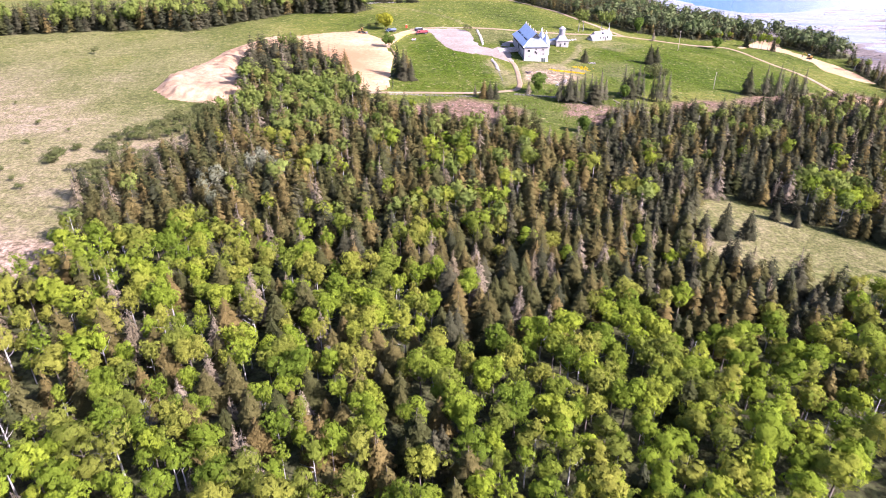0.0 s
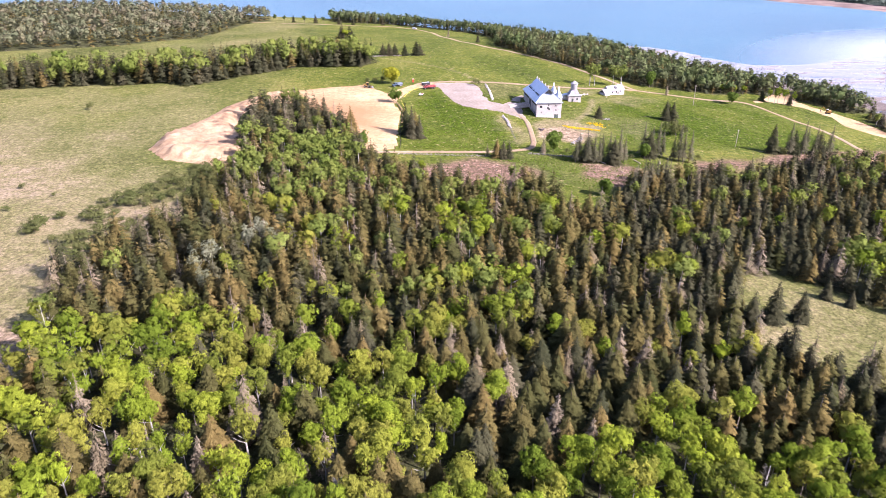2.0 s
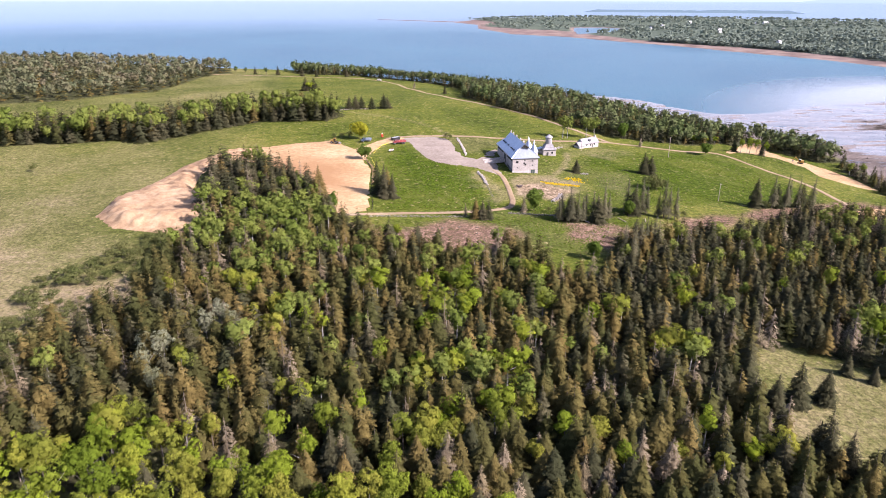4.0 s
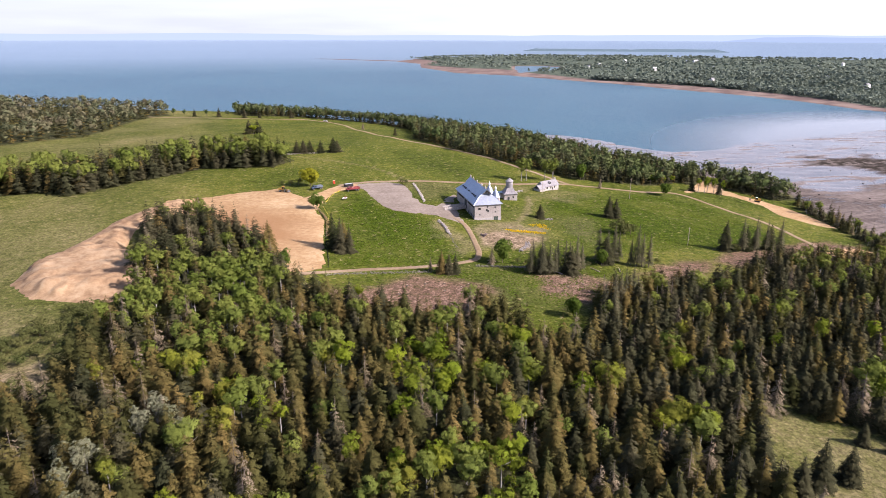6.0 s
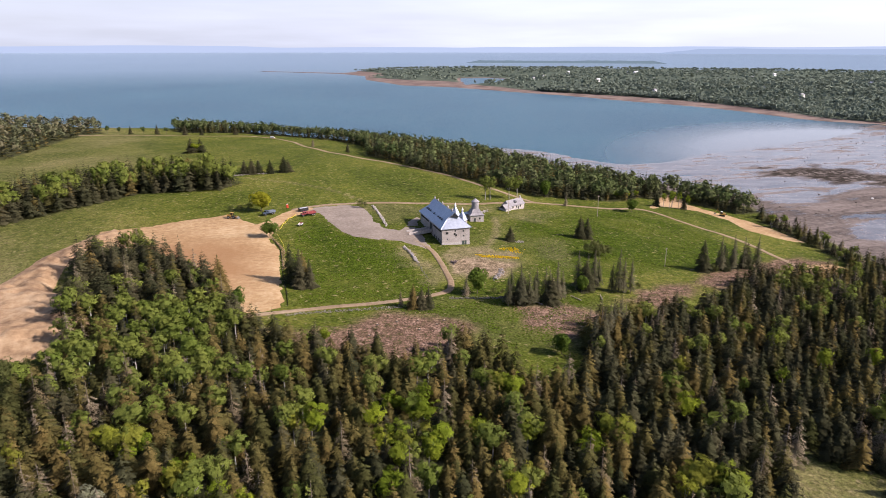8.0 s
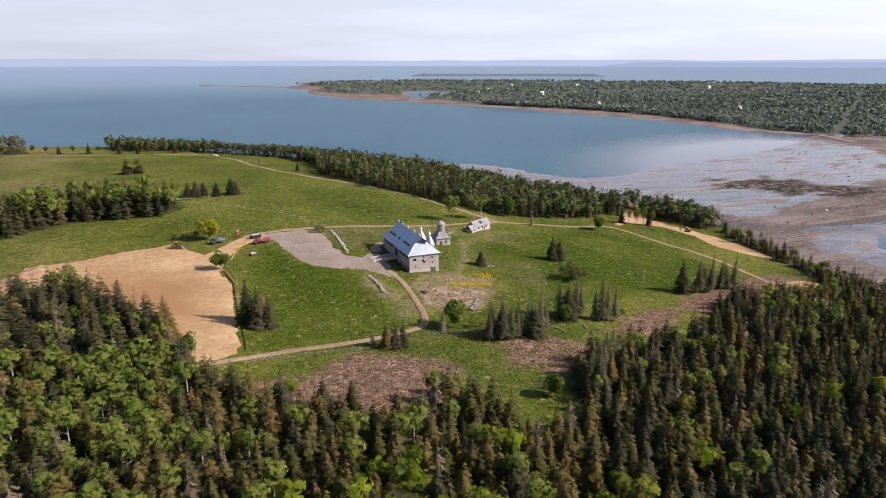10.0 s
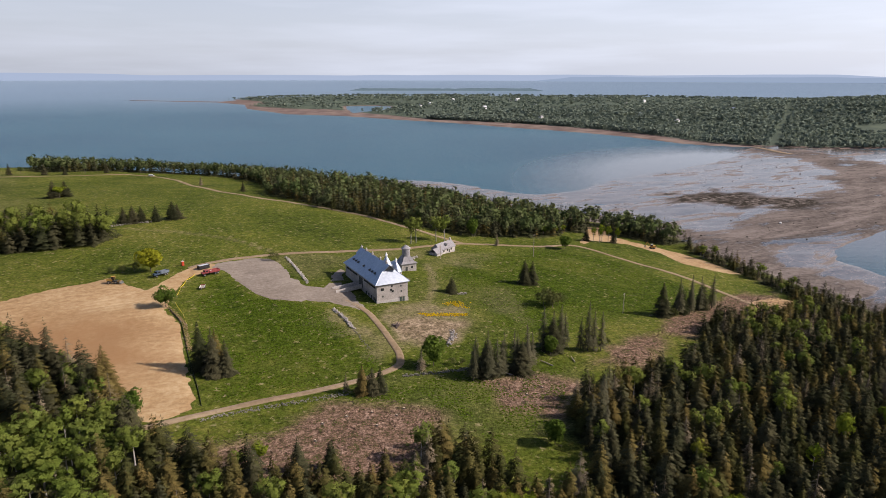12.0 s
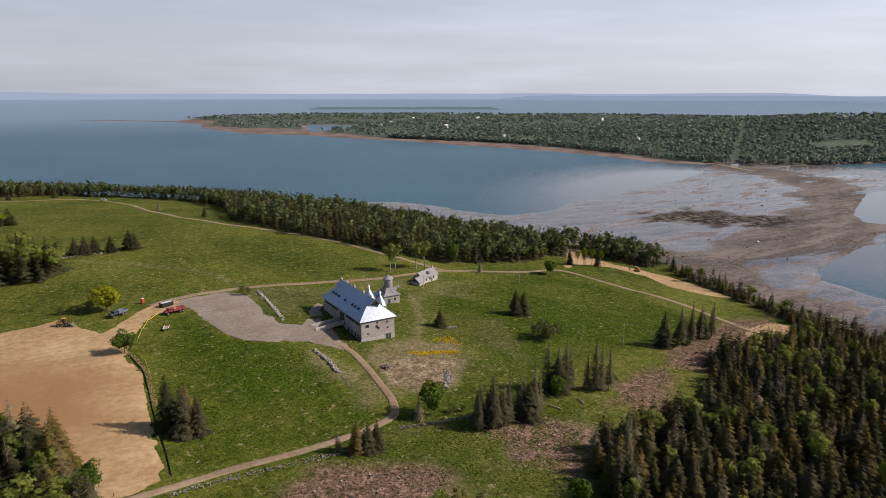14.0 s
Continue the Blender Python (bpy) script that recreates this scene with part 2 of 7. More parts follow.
# ---- plan: the land ----
WATER = -20.0
SHORE = [(-1100, 1120), (-600, 1110), (-200, 1075), (0, 1060), (110, 985), (178, 925), (226, 855), (274, 788), (302, 742), (306, 700), (318, 655),
         (338, 607), (362, 566), (380, 535), (384, 485), (370, 449), (356, 380), (346, 336), (338, 250), (335, 150), (335, 0), (335, -400), (-1100, -400)]
FLATS = [(200, 930), (250, 905), (290, 885), (328, 860), (358, 835), (377, 804), (391, 768), (399, 728), (414, 700), (456, 697), (522, 729), (648, 756), (768, 779), (911, 829), (940, 868), (1040, 880),
         (1180, 860), (1180, -100), (300, -100), (290, 700)]
POND_EAST = [(418, 340), (424, 372), (428, 393), (455, 408), (483, 415), (558, 426), (600, 415), (590, 330), (430, 300)]
POND_FAR = [(663, 473), (700, 500), (835, 548), (900, 560), (900, 500), (700, 440)]


def loops(poly):
    a = np.array(poly, float)
    return a, np.roll(a, -1, 0)


def inside(poly, x, y):
    a, b = loops(poly)
    hit = np.zeros(np.shape(x), bool)
    for (ax, ay), (bx, by) in zip(a, b):
        if ay != by:
            hit ^= ((ay > y) != (by > y)) & (x < (bx - ax) * (y - ay) / (by - ay) + ax)
    return hit


def edge_distance(poly, x, y, closed=True):
    a, b = loops(poly)
    best = np.full(np.shape(x), 1e9)
    for k, ((ax, ay), (bx, by)) in enumerate(zip(a, b)):
        if not closed and k == len(a) - 1:
            break
        dx, dy = bx - ax, by - ay
        s = np.clip(((x - ax) * dx + (y - ay) * dy) / (dx * dx + dy * dy + 1e-9), 0, 1)
        best = np.minimum(best, np.hypot(x - ax - s * dx, y - ay - s * dy))
    return best


def depth_in(poly, x, y):
    """Metres inside a plan shape; less than nothing outside."""
    return np.where(inside(poly, x, y), 1, -1) * edge_distance(poly, x, y)


def step(a, b, v):
    s = np.clip((v - a) / (b - a), 0, 1)
    return s * s * (3 - 2 * s)


def lattice(i, j, seed):
    h = (i.astype(np.int64) * 374761393 + j.astype(np.int64) * 668265263 + seed * 1442695041) & 0x7FFFFFFF
    h = ((h ^ (h >> 13)) * 1274126177) & 0x7FFFFFFF
    return ((h ^ (h >> 16)) & 0xFFFF) / 65535.0


def value_noise(x, y, size, seed=0):
    x, y = np.asarray(x, float) / size, np.asarray(y, float) / size
    i, j = np.floor(x), np.floor(y)
    u, v = x - i, y - j
    u, v = u * u * (3 - 2 * u), v * v * (3 - 2 * v)
    a, b = lattice(i, j, seed), lattice(i + 1, j, seed)
    c, d = lattice(i, j + 1, seed), lattice(i + 1, j + 1, seed)
    return (a * (1 - u) + b * u) * (1 - v) + (c * (1 - u) + d * u) * v


PIT = [(-58, 474), (-67, 463), (-75, 450), (-85, 434), (-93, 407), (-100, 391), (-108, 378), (-109, 352), (-98, 336), (-72, 326), (-61, 331), (-52, 351), (-58, 371), (-70, 386), (-74, 396), (-73, 415), (-66, 440), (-54, 462)]


def height(x, y):
    """The ground's height: a low hill behind the barn, falling to the shore on the east."""
    x, y = np.asarray(x, float), np.asarray(y, float)
    west = np.where(x < 0, 220 * np.tanh(x / 220), x)
    z = -1.8 - 0.0487 * west + 16 * np.exp(-(((x - 83) / 149) ** 2 + ((y - 600) / 164) ** 2) / 2)
    z += 8 * np.exp(-(((x + 360) / 150) ** 2 + ((y - 900) / 240) ** 2))
    z = np.maximum(z, -17) + 0.9 * (value_noise(x, y, 34, 3) - 0.5) + 0.35 * (value_noise(x, y, 11, 4) - 0.5)
    dug = depth_in(PIT, x, y)
    # the pit: a levelled shelf of spoil that drops to the pasture on the south, a hollow and a mound beside its lane
    z += step(0, 10, dug) * (2.6 * step(330, 348, y) * step(402, 384, y) + 1.5 * (value_noise(x, y, 9, 8) - 0.4) + 0.9 * (value_noise(x, y, 4, 9) - 0.5))
    z += 2.4 * np.exp(-(((x + 64) / 6) ** 2 + ((y - 378) / 7) ** 2)) - 3.0 * np.exp(-(((x + 73) / 4) ** 2 + ((y - 398) / 12) ** 2)) + 1.3 * np.exp(-(((x + 80) / 3) ** 2 + ((y - 410) / 14) ** 2))
    d = depth_in(SHORE, x, y)
    low = WATER - 0.6 + 2.4 * step(-14, 8, d)
    z = low + (z - low) * step(4, 60, d)
    along, across = x * 0.93 - y * 0.36, x * 0.36 + y * 0.93
    flat = 0.24 * value_noise(along, across * 4.2, 60, 11) + 0.20 * value_noise(along, across * 4, 24, 12) + 0.13 * value_noise(along, across * 2, 11, 13)
    bar = 0.8 * np.exp(-(edge_distance([(400, 455), (560, 490), (660, 545), (800, 640), (900, 700), (1000, 790), (1030, 860)], x, y, False) / 62) ** 2)
    f = WATER - 0.22 + flat + bar + 0.8 * step(-80, -5, d)
    f -= 1.2 * step(-6, 14, depth_in(POND_EAST, x, y)) + 1.2 * step(-8, 20, depth_in(POND_FAR, x, y))
    fd = depth_in(FLATS, x, y)
    f = WATER - 3 + (f - WATER + 3) * step(-26, 16, fd)
    return np.where(d > 0, np.maximum(z, f), np.maximum(f, low - 2.2 * step(0, 30, -d)))


def ground_z(x, y):
    return float(height(np.array([x]), np.array([y]))[0])


def mesh_object(name, verts, faces, mat, parent=None, smooth=False):
    me = bpy.data.meshes.new(name)
    me.from_pydata([tuple(v) for v in verts] if not isinstance(verts, np.ndarray) else verts.tolist(), [], faces if isinstance(faces, list) else faces.tolist())
    for m in (mat if isinstance(mat, (list, tuple)) else [mat]):
        me.materials.append(m)
    me.shade_smooth() if smooth else me.shade_flat()
    ob = new(name, me)
    if parent is not None:
        ob.parent = parent
    return ob


# plan shapes on the land
FOREST = [(-150, -60), (-150, 120), (-118, 150), (-96, 160), (-88, 172), (-90, 186), (-91, 196), (-99, 216), (-90, 240), (-73, 272), (-62, 322),
          (-67, 425), (-45, 432), (-24, 398), (-9, 366), (-5, 345), (5, 325), (18, 310), (31, 297), (45, 291), (60, 297), (68, 302), (76, 292), (76, 271), (87, 266), (99, 268),
          (105, 278), (109, 290), (121, 303), (142, 309), (165, 307), (194, 313), (225, 336), (245, 340), (269, 333), (290, 332), (318, 352), (330, 375), (338, 410), (352, 450),
          (374, 468), (364, 449), (352, 408), (342, 365), (336, 333), (332, 250), (328, 150), (328, 0), (328, -60)]
CLEARING = [(104, 172), (112, 196), (121, 211), (135, 215), (146, 204), (158, 187), (176, 170), (168, 146), (140, 140), (124, 150)]
LEFT_CUT = [(-125, 150), (-98, 158), (-90, 172), (-93, 188), (-104, 190), (-130, 186)]
HEDGE = [(-420, 470), (-230, 500), (-139, 507), (-119, 496), (-86, 523), (-53, 550), (-20, 545), (4, 543), (6, 566), (-25, 590), (-60, 588), (-100, 565), (-150, 545), (-240, 545), (-420, 520)]
WOOD = [(-520, 612), (-400, 620), (-230, 690), (-190, 726), (-168, 745), (-156, 800), (-150, 848), (-138, 909), (-116, 945), (-130, 1000), (-200, 1050), (-300, 1080), (-520, 1095)]
BELT = [(126, 682), (150, 603), (180, 556), (200, 522), (214, 510), (240, 505), (262, 500), (284, 506), (300, 520), (335, 500), (352, 470), (374, 468),
        (378, 492), (372, 535), (352, 562), (330, 602), (310, 650), (298, 690), (294, 725), (262, 765), (228, 812), (208, 862), (184, 895), (160, 905), (150, 860), (150, 800), (140, 740)]
NORTH_BELT = [(-42, 962), (-20, 950), (28, 945), (56, 925), (80, 914), (122, 874), (137, 838), (146, 790), (144, 745), (160, 790), (180, 840), (160, 890), (118, 938), (82, 955), (58, 985), (20, 1040), (-42, 1040)]
WEED = [(529, 636), (586, 611), (606, 564), (637, 529), (615, 510), (569, 509), (529, 536), (509, 574), (505, 610)]
SLASH = [(-4, 336), (14, 331), (30, 328), (44, 331), (55, 337), (70, 331), (80, 318), (70, 300), (49, 290), (32, 297), (13, 311), (2, 325)]
SLASH_MID = [(105, 330), (126, 327), (131, 314), (114, 306), (101, 313)]
SLASH_EAST = [(150, 325), (172, 334), (183, 338), (222, 349), (251, 360), (282, 364), (318, 362), (300, 340), (262, 332), (232, 338), (200, 332), (172, 322)]
WASTE = [(92, 396), (108, 404), (124, 402), (139, 398), (130, 380), (120, 364), (104, 362), (91, 370)]

HAUL = [(279, 477), (287, 490), (300, 500), (320, 520), (332, 531), (342, 543), (350, 535), (340, 515), (330, 497), (331, 482), (340, 467), (345, 448), (344, 426), (338, 396), (330, 398), (322, 410), (317, 424),
        (322, 440), (326, 452), (318, 474), (300, 488), (288, 480)]

xs = np.concatenate([np.arange(-1100, -420, 24), np.arange(-420, 440, 3.0), np.arange(440, 900, 5.0), np.arange(900, 1181, 14)])
ys = np.concatenate([np.arange(-400, 0, 24), np.arange(0, 700, 3.0), np.arange(700, 1200, 9)])
gx, gy = np.meshgrid(xs, ys)
gz = height(gx, gy)
nx, ny = len(xs), len(ys)
quad = (np.arange(ny - 1)[:, None] * nx + np.arange(nx - 1)[None, :]).ravel()
ground = mesh_object("ground", np.stack([gx.ravel(), gy.ravel(), gz.ravel()], 1), np.stack([quad, quad + 1, quad + nx + 1, quad + nx], 1), [], smooth=True)
tagged(ground, "grass fields, dry pasture, forest floor and grey tidal mud", "ground", kind="structure")


def cover(name, values):
    a = ground.data.attributes.new(name, "FLOAT", "POINT")
    a.data.foreach_set("value", np.ascontiguousarray(values.ravel(), dtype=np.float32))


wob = 14 * (value_noise(gx, gy, 22, 31) - 0.5) + 8 * (value_noise(gx, gy, 7, 32) - 0.5)
woods = np.maximum.reduce([depth_in(p, gx, gy) for p in (FOREST, HEDGE, WOOD, BELT, NORTH_BELT)])
woods = np.minimum(woods, -depth_in(CLEARING, gx, gy))
cover("woods", step(-2, 5, woods + wob * 0.3))
slash = np.maximum.reduce([depth_in(p, gx, gy) for p in (SLASH, SLASH_MID, SLASH_EAST)])
cover("slash", step(-5, 4, slash + wob))
dry = step(-30, 60, -gx - 60 + 60 * (value_noise(gx, gy, 90, 21) - 0.5)) * (0.32 + 0.68 * step(440, 300, gy + 0.25 * (gx + 150) + 90 * (value_noise(gx, gy, 70, 24) - 0.5)))
dry *= 0.6 + 0.4 * step(0.35, 0.6, 0.65 * value_noise(gx, gy, 38, 22) + 0.35 * value_noise(gx, gy, 14, 25))
for poly, much in (([(76, 417), (84, 402), (92, 388), (90, 366), (77, 364), (75, 392)], 0.6), ([(84, 492), (84, 450), (98, 470), (112, 470), (150, 470), (160, 484), (112, 487)], 0.4),
                   ([(100, 405), (150, 445), (150, 400), (140, 362), (100, 362)], 0.12), ([(145, 361), (150, 395), (160, 410), (184, 418), (170, 398), (158, 372)], 0.25), ([(150, 455), (168, 468), (190, 478), (200, 470), (170, 452)], 0.35),
                   ([(52, 300), (110, 296), (140, 325), (110, 345), (60, 342)], 0.15)):
    dry = np.maximum(dry, much * step(-5, 7, depth_in(poly, gx, gy) + 1.6 * wob))
dry = np.maximum(dry, 0.85 * step(-1.5, 2, depth_in(WASTE, gx, gy) + 0.8 * wob))
dry = np.maximum(dry, 0.8 * step(2.6, 0.9, edge_distance([(150, 456), (146, 442), (137, 424), (124, 406), (112, 398)], gx, gy, False)))
dry = np.maximum(dry, (0.3 + 0.4 * value_noise(gx, gy, 12, 26)) * step(-4, 4, depth_in(CLEARING, gx, gy)))
cover("dry", np.maximum(dry, 0.6 * step(-4, 4, depth_in(LEFT_CUT, gx, gy))))
HEATH = [(-92, 272), (-84, 286), (-74, 282), (-74, 262), (-84, 256)]
EARTH = [(90, 372), (97, 385), (112, 385), (123, 376), (117, 363), (99, 364)]
track = 0.4 * step(1.7, 0.6, edge_distance([(14, 579), (41, 555), (68, 524), (80, 498)], gx, gy, False))
heath = 0.55 * step(-3, 4, depth_in(HEATH, gx, gy) + 0.6 * wob)
cover("bare", np.maximum(np.maximum(track, heath), np.maximum(step(-2, 5, depth_in(EARTH, gx, gy) + 1.5 * wob) * 0.95, step(-4, 4, depth_in(LEFT_CUT, gx, gy)))))
rich = 0.0 * gx
for poly in ([(20, 350), (24, 400), (30, 440), (44, 468), (58, 432), (76, 412), (79, 352)], [(132, 352), (128, 372), (148, 400), (150, 440), (176, 462), (250, 470), (272, 446), (276, 366), (212, 358)], [(30, 342), (80, 345), (104, 340), (150, 335), (150, 352), (120, 356), (92, 356)], [(60, 340), (150, 336), (150, 318), (112, 296), (84, 296)]):
    rich = np.maximum(rich, step(-3, 6, depth_in(poly, gx, gy) + 0.5 * wob))
cover("rich", rich * (0.45 + 0.55 * step(0.3, 0.6, value_noise(gx, gy, 26, 61))))
cover("weed", step(-10, 12, depth_in(WEED, gx, gy) + 40 * (value_noise(gx, gy * 3, 40, 35) - 0.5) + 20 * (value_noise(gx, gy * 2, 12, 36) - 0.5)))
BAR = [(1002, 835), (959, 752), (910, 635), (813, 560), (688, 490), (574, 465), (460, 445), (409, 448)]
cover("film", step(18, 66, edge_distance(BAR, gx, gy, False) + 60 * (value_noise(gx, gy, 60, 37) - 0.5)) * step(-8, -48, depth_in(SHORE, gx, gy) + wob))
cover("shore", np.maximum(step(WATER + 1.9, WATER + 0.9, gz + 0.3 * value_noise(gx, gy, 9, 5)), step(9, 1, depth_in(SHORE, gx, gy) + 0.3 * wob)))


def ground_material():
    m, n, l, b = material("land")
    p = place_of(n)

    def attribute(name):
        a = n.new("ShaderNodeAttribute")
        a.attribute_name = name
        return a.outputs["Fac"]

    patch = noise_node(n, l, 0.014, 5, 0.65, p)
    tuft = noise_node(n, l, 0.28, 8, 0.78, p)
    blade = noise_node(n, l, 1.4, 5, 0.75, p)
    both = blend(n, l, patch.outputs["Fac"], tuft.outputs["Fac"], 0.55)
    lush = ramp(n, [(0.38, (0.024, 0.036, 0.005)), (0.45, (0.050, 0.068, 0.008)), (0.52, (0.082, 0.096, 0.014)), (0.60, (0.128, 0.124, 0.027)), (0.68, (0.21, 0.165, 0.07))])
    l.new(both, lush.inputs["Fac"])
    straw = ramp(n, [(0.38, (0.095, 0.092, 0.032)), (0.46, (0.142, 0.127, 0.055)), (0.53, (0.192, 0.155, 0.090)), (0.61, (0.250, 0.195, 0.132))])
    l.new(both, straw.inputs["Fac"])
    seed = noise_node(n, l, 0.62, 6, 0.82, p)
    fleck = n.new("ShaderNodeMapRange")
    fleck.inputs["From Min"].default_value, fleck.inputs["From Max"].default_value = 0.585, 0.66
    fleck.inputs["To Max"].default_value = 0.7
    l.new(seed.outputs["Fac"], fleck.inputs["Value"])
    meadow = mix_node(n, l, fleck.outputs["Result"], lush.outputs["Color"], (0.20, 0.175, 0.085))
    sappy = ramp(n, [(0.40, (0.015, 0.027, 0.003)), (0.47, (0.031, 0.050, 0.004)), (0.54, (0.052, 0.074, 0.007)), (0.64, (0.108, 0.108, 0.024))])
    l.new(blend(n, l, tuft.outputs["Fac"], blade.outputs["Fac"], 0.45), sappy.inputs["Fac"])
    meadow = mix_node(n, l, attribute("rich"), meadow, sappy.outputs["Color"])
    wisp = noise_node(n, l, 0.42, 3, 0.6, p)
    pale = n.new("ShaderNodeMapRange")
    pale.inputs["From Min"].default_value, pale.inputs["From Max"].default_value = 0.61, 0.67
    pale.inputs["To Max"].default_value = 0.75
    l.new(wisp.outputs["Fac"], pale.inputs["Value"])
    meadow = mix_node(n, l, pale.outputs["Result"], meadow, (0.22, 0.185, 0.095))
    c = mix_node(n, l, attribute("dry"), meadow, straw.outputs["Color"])
    spot = ramp(n, [(0.40, (0.10, 0.078, 0.043)), (0.5, (0.20, 0.148, 0.095)), (0.60, (0.33, 0.255, 0.175))])
    l.new(tuft.outputs["Fac"], spot.inputs["Fac"])
    c = mix_node(n, l, attribute("bare"), c, spot.outputs["Color"])
    brush = ramp(n, [(0.42, (0.045, 0.060, 0.012)), (0.47, (0.098, 0.066, 0.040)), (0.52, (0.17, 0.105, 0.074)), (0.60, (0.30, 0.21, 0.155))])
    l.new(blend(n, l, tuft.outputs["Fac"], blade.outputs["Fac"], 0.5), brush.inputs["Fac"])
    c = mix_node(n, l, attribute("slash"), c, brush.outputs["Color"])
    floor = ramp(n, [(0.40, (0.030, 0.028, 0.015)), (0.55, (0.055, 0.060, 0.022)), (0.7, (0.085, 0.070, 0.042))])
    l.new(tuft.outputs["Fac"], floor.inputs["Fac"])
    c = mix_node(n, l, attribute("woods"), c, floor.outputs["Color"])
    clump = noise_node(n, l, 0.9, 5, 0.78, p)
    shade = n.new("ShaderNodeMapRange")
    shade.inputs["From Min"].default_value, shade.inputs["From Max"].default_value = 0.36, 0.64
    shade.inputs["To Min"].default_value, shade.inputs["To Max"].default_value = 0.5, 1.5
    l.new(clump.outputs["Fac"], shade.inputs["Value"])
    worn = n.new("ShaderNodeVectorMath")
    worn.operation = "SCALE"
    l.new(c, worn.inputs[0])
    l.new(shade.outputs["Result"], worn.inputs["Scale"])
    c = worn.outputs["Vector"]
    lay = n.new("ShaderNodeMapping")
    lay.inputs["Scale"].default_value, lay.inputs["Rotation"].default_value = (0.012, 0.05, 1), (0, 0, radians(21))
    l.new(p, lay.inputs["Vector"])
    streak = noise_node(n, l, 1.0, 10, 0.7, lay.outputs["Vector"])
    streak.inputs["Distortion"].default_value = 0.5
    mud = ramp(n, [(0.40, (0.035, 0.030, 0.026)), (0.45, (0.088, 0.072, 0.062)), (0.51, (0.145, 0.121, 0.106)), (0.60, (0.220, 0.186, 0.165))])
    l.new(blend(n, l, streak.outputs["Fac"], tuft.outputs["Fac"], 0.4), mud.inputs["Fac"])
    wrack = noise_node(n, l, 0.16, 6, 0.75, p)
    tangle = n.new("ShaderNodeMapRange")
    tangle.inputs["From Min"].default_value, tangle.inputs["From Max"].default_value = 0.44, 0.52
    l.new(wrack.outputs["Fac"], tangle.inputs["Value"])
    matted = n.new("ShaderNodeMath")
    matted.operation = "MULTIPLY"
    l.new(tangle.outputs["Result"], matted.inputs[0])
    l.new(attribute("weed"), matted.inputs[1])
    weedy = mix_node(n, l, matted.outputs[0], mud.outputs["Color"], (0.030, 0.025, 0.018))
    c = mix_node(n, l, attribute("shore"), c, weedy)
    l.new(c, b.inputs["Base Color"])
    wet = n.new("ShaderNodeMapRange")
    wet.inputs["To Min"].default_value, wet.inputs["To Max"].default_value = 0.95, 0.2
    sheen = n.new("ShaderNodeMapRange")
    sheen.inputs["From Min"].default_value, sheen.inputs["From Max"].default_value = 0.545, 0.47
    drier = n.new("ShaderNodeMath")
    drier.operation = "MULTIPLY_ADD"
    drier.inputs[1].default_value, drier.inputs[2].default_value = -0.19, 0.11
    l.new(attribute("film"), drier.inputs[0])
    wetter = n.new("ShaderNodeMath")
    l.new(streak.outputs["Fac"], wetter.inputs[0])
    l.new(drier.outputs[0], wetter.inputs[1])
    l.new(wetter.outputs[0], sheen.inputs["Value"])
    damp = n.new("ShaderNodeMath")
    damp.operation = "MULTIPLY"
    l.new(sheen.outputs["Result"], damp.inputs[0])
    bald = n.new("ShaderNodeMath")
    bald.operation = "SUBTRACT"
    bald.use_clamp = True
    l.new(attribute("shore"), bald.inputs[0])
    l.new(attribute("weed"), bald.inputs[1])
    l.new(bald.outputs[0], damp.inputs[1])
    l.new(damp.outputs[0], wet.inputs["Value"])
    spec = n.new("ShaderNodeMapRange")
    spec.inputs["To Min"].default_value, spec.inputs["To Max"].default_value = 0.04, 0.55
    l.new(damp.outputs[0], spec.inputs["Value"])
    l.new(spec.outputs["Result"], b.inputs["Specular IOR Level"])
    l.new(wet.outputs["Result"], b.inputs["Roughness"])
    u = n.new("ShaderNodeBump")
    u.inputs["Distance"].default_value = 0.6
    level = n.new("ShaderNodeMapRange")
    level.inputs["To Min"].default_value, level.inputs["To Max"].default_value = 0.9, 0.03
    l.new(damp.outputs[0], level.inputs["Value"])
    l.new(level.outputs["Result"], u.inputs["Strength"])
    l.new(blend(n, l, clump.outputs["Fac"], blade.outputs["Fac"], 0.5), u.inputs["Height"])
    l.new(u.outputs["Normal"], b.inputs["Normal"])
    return m


ground.data.materials.append(ground_material())


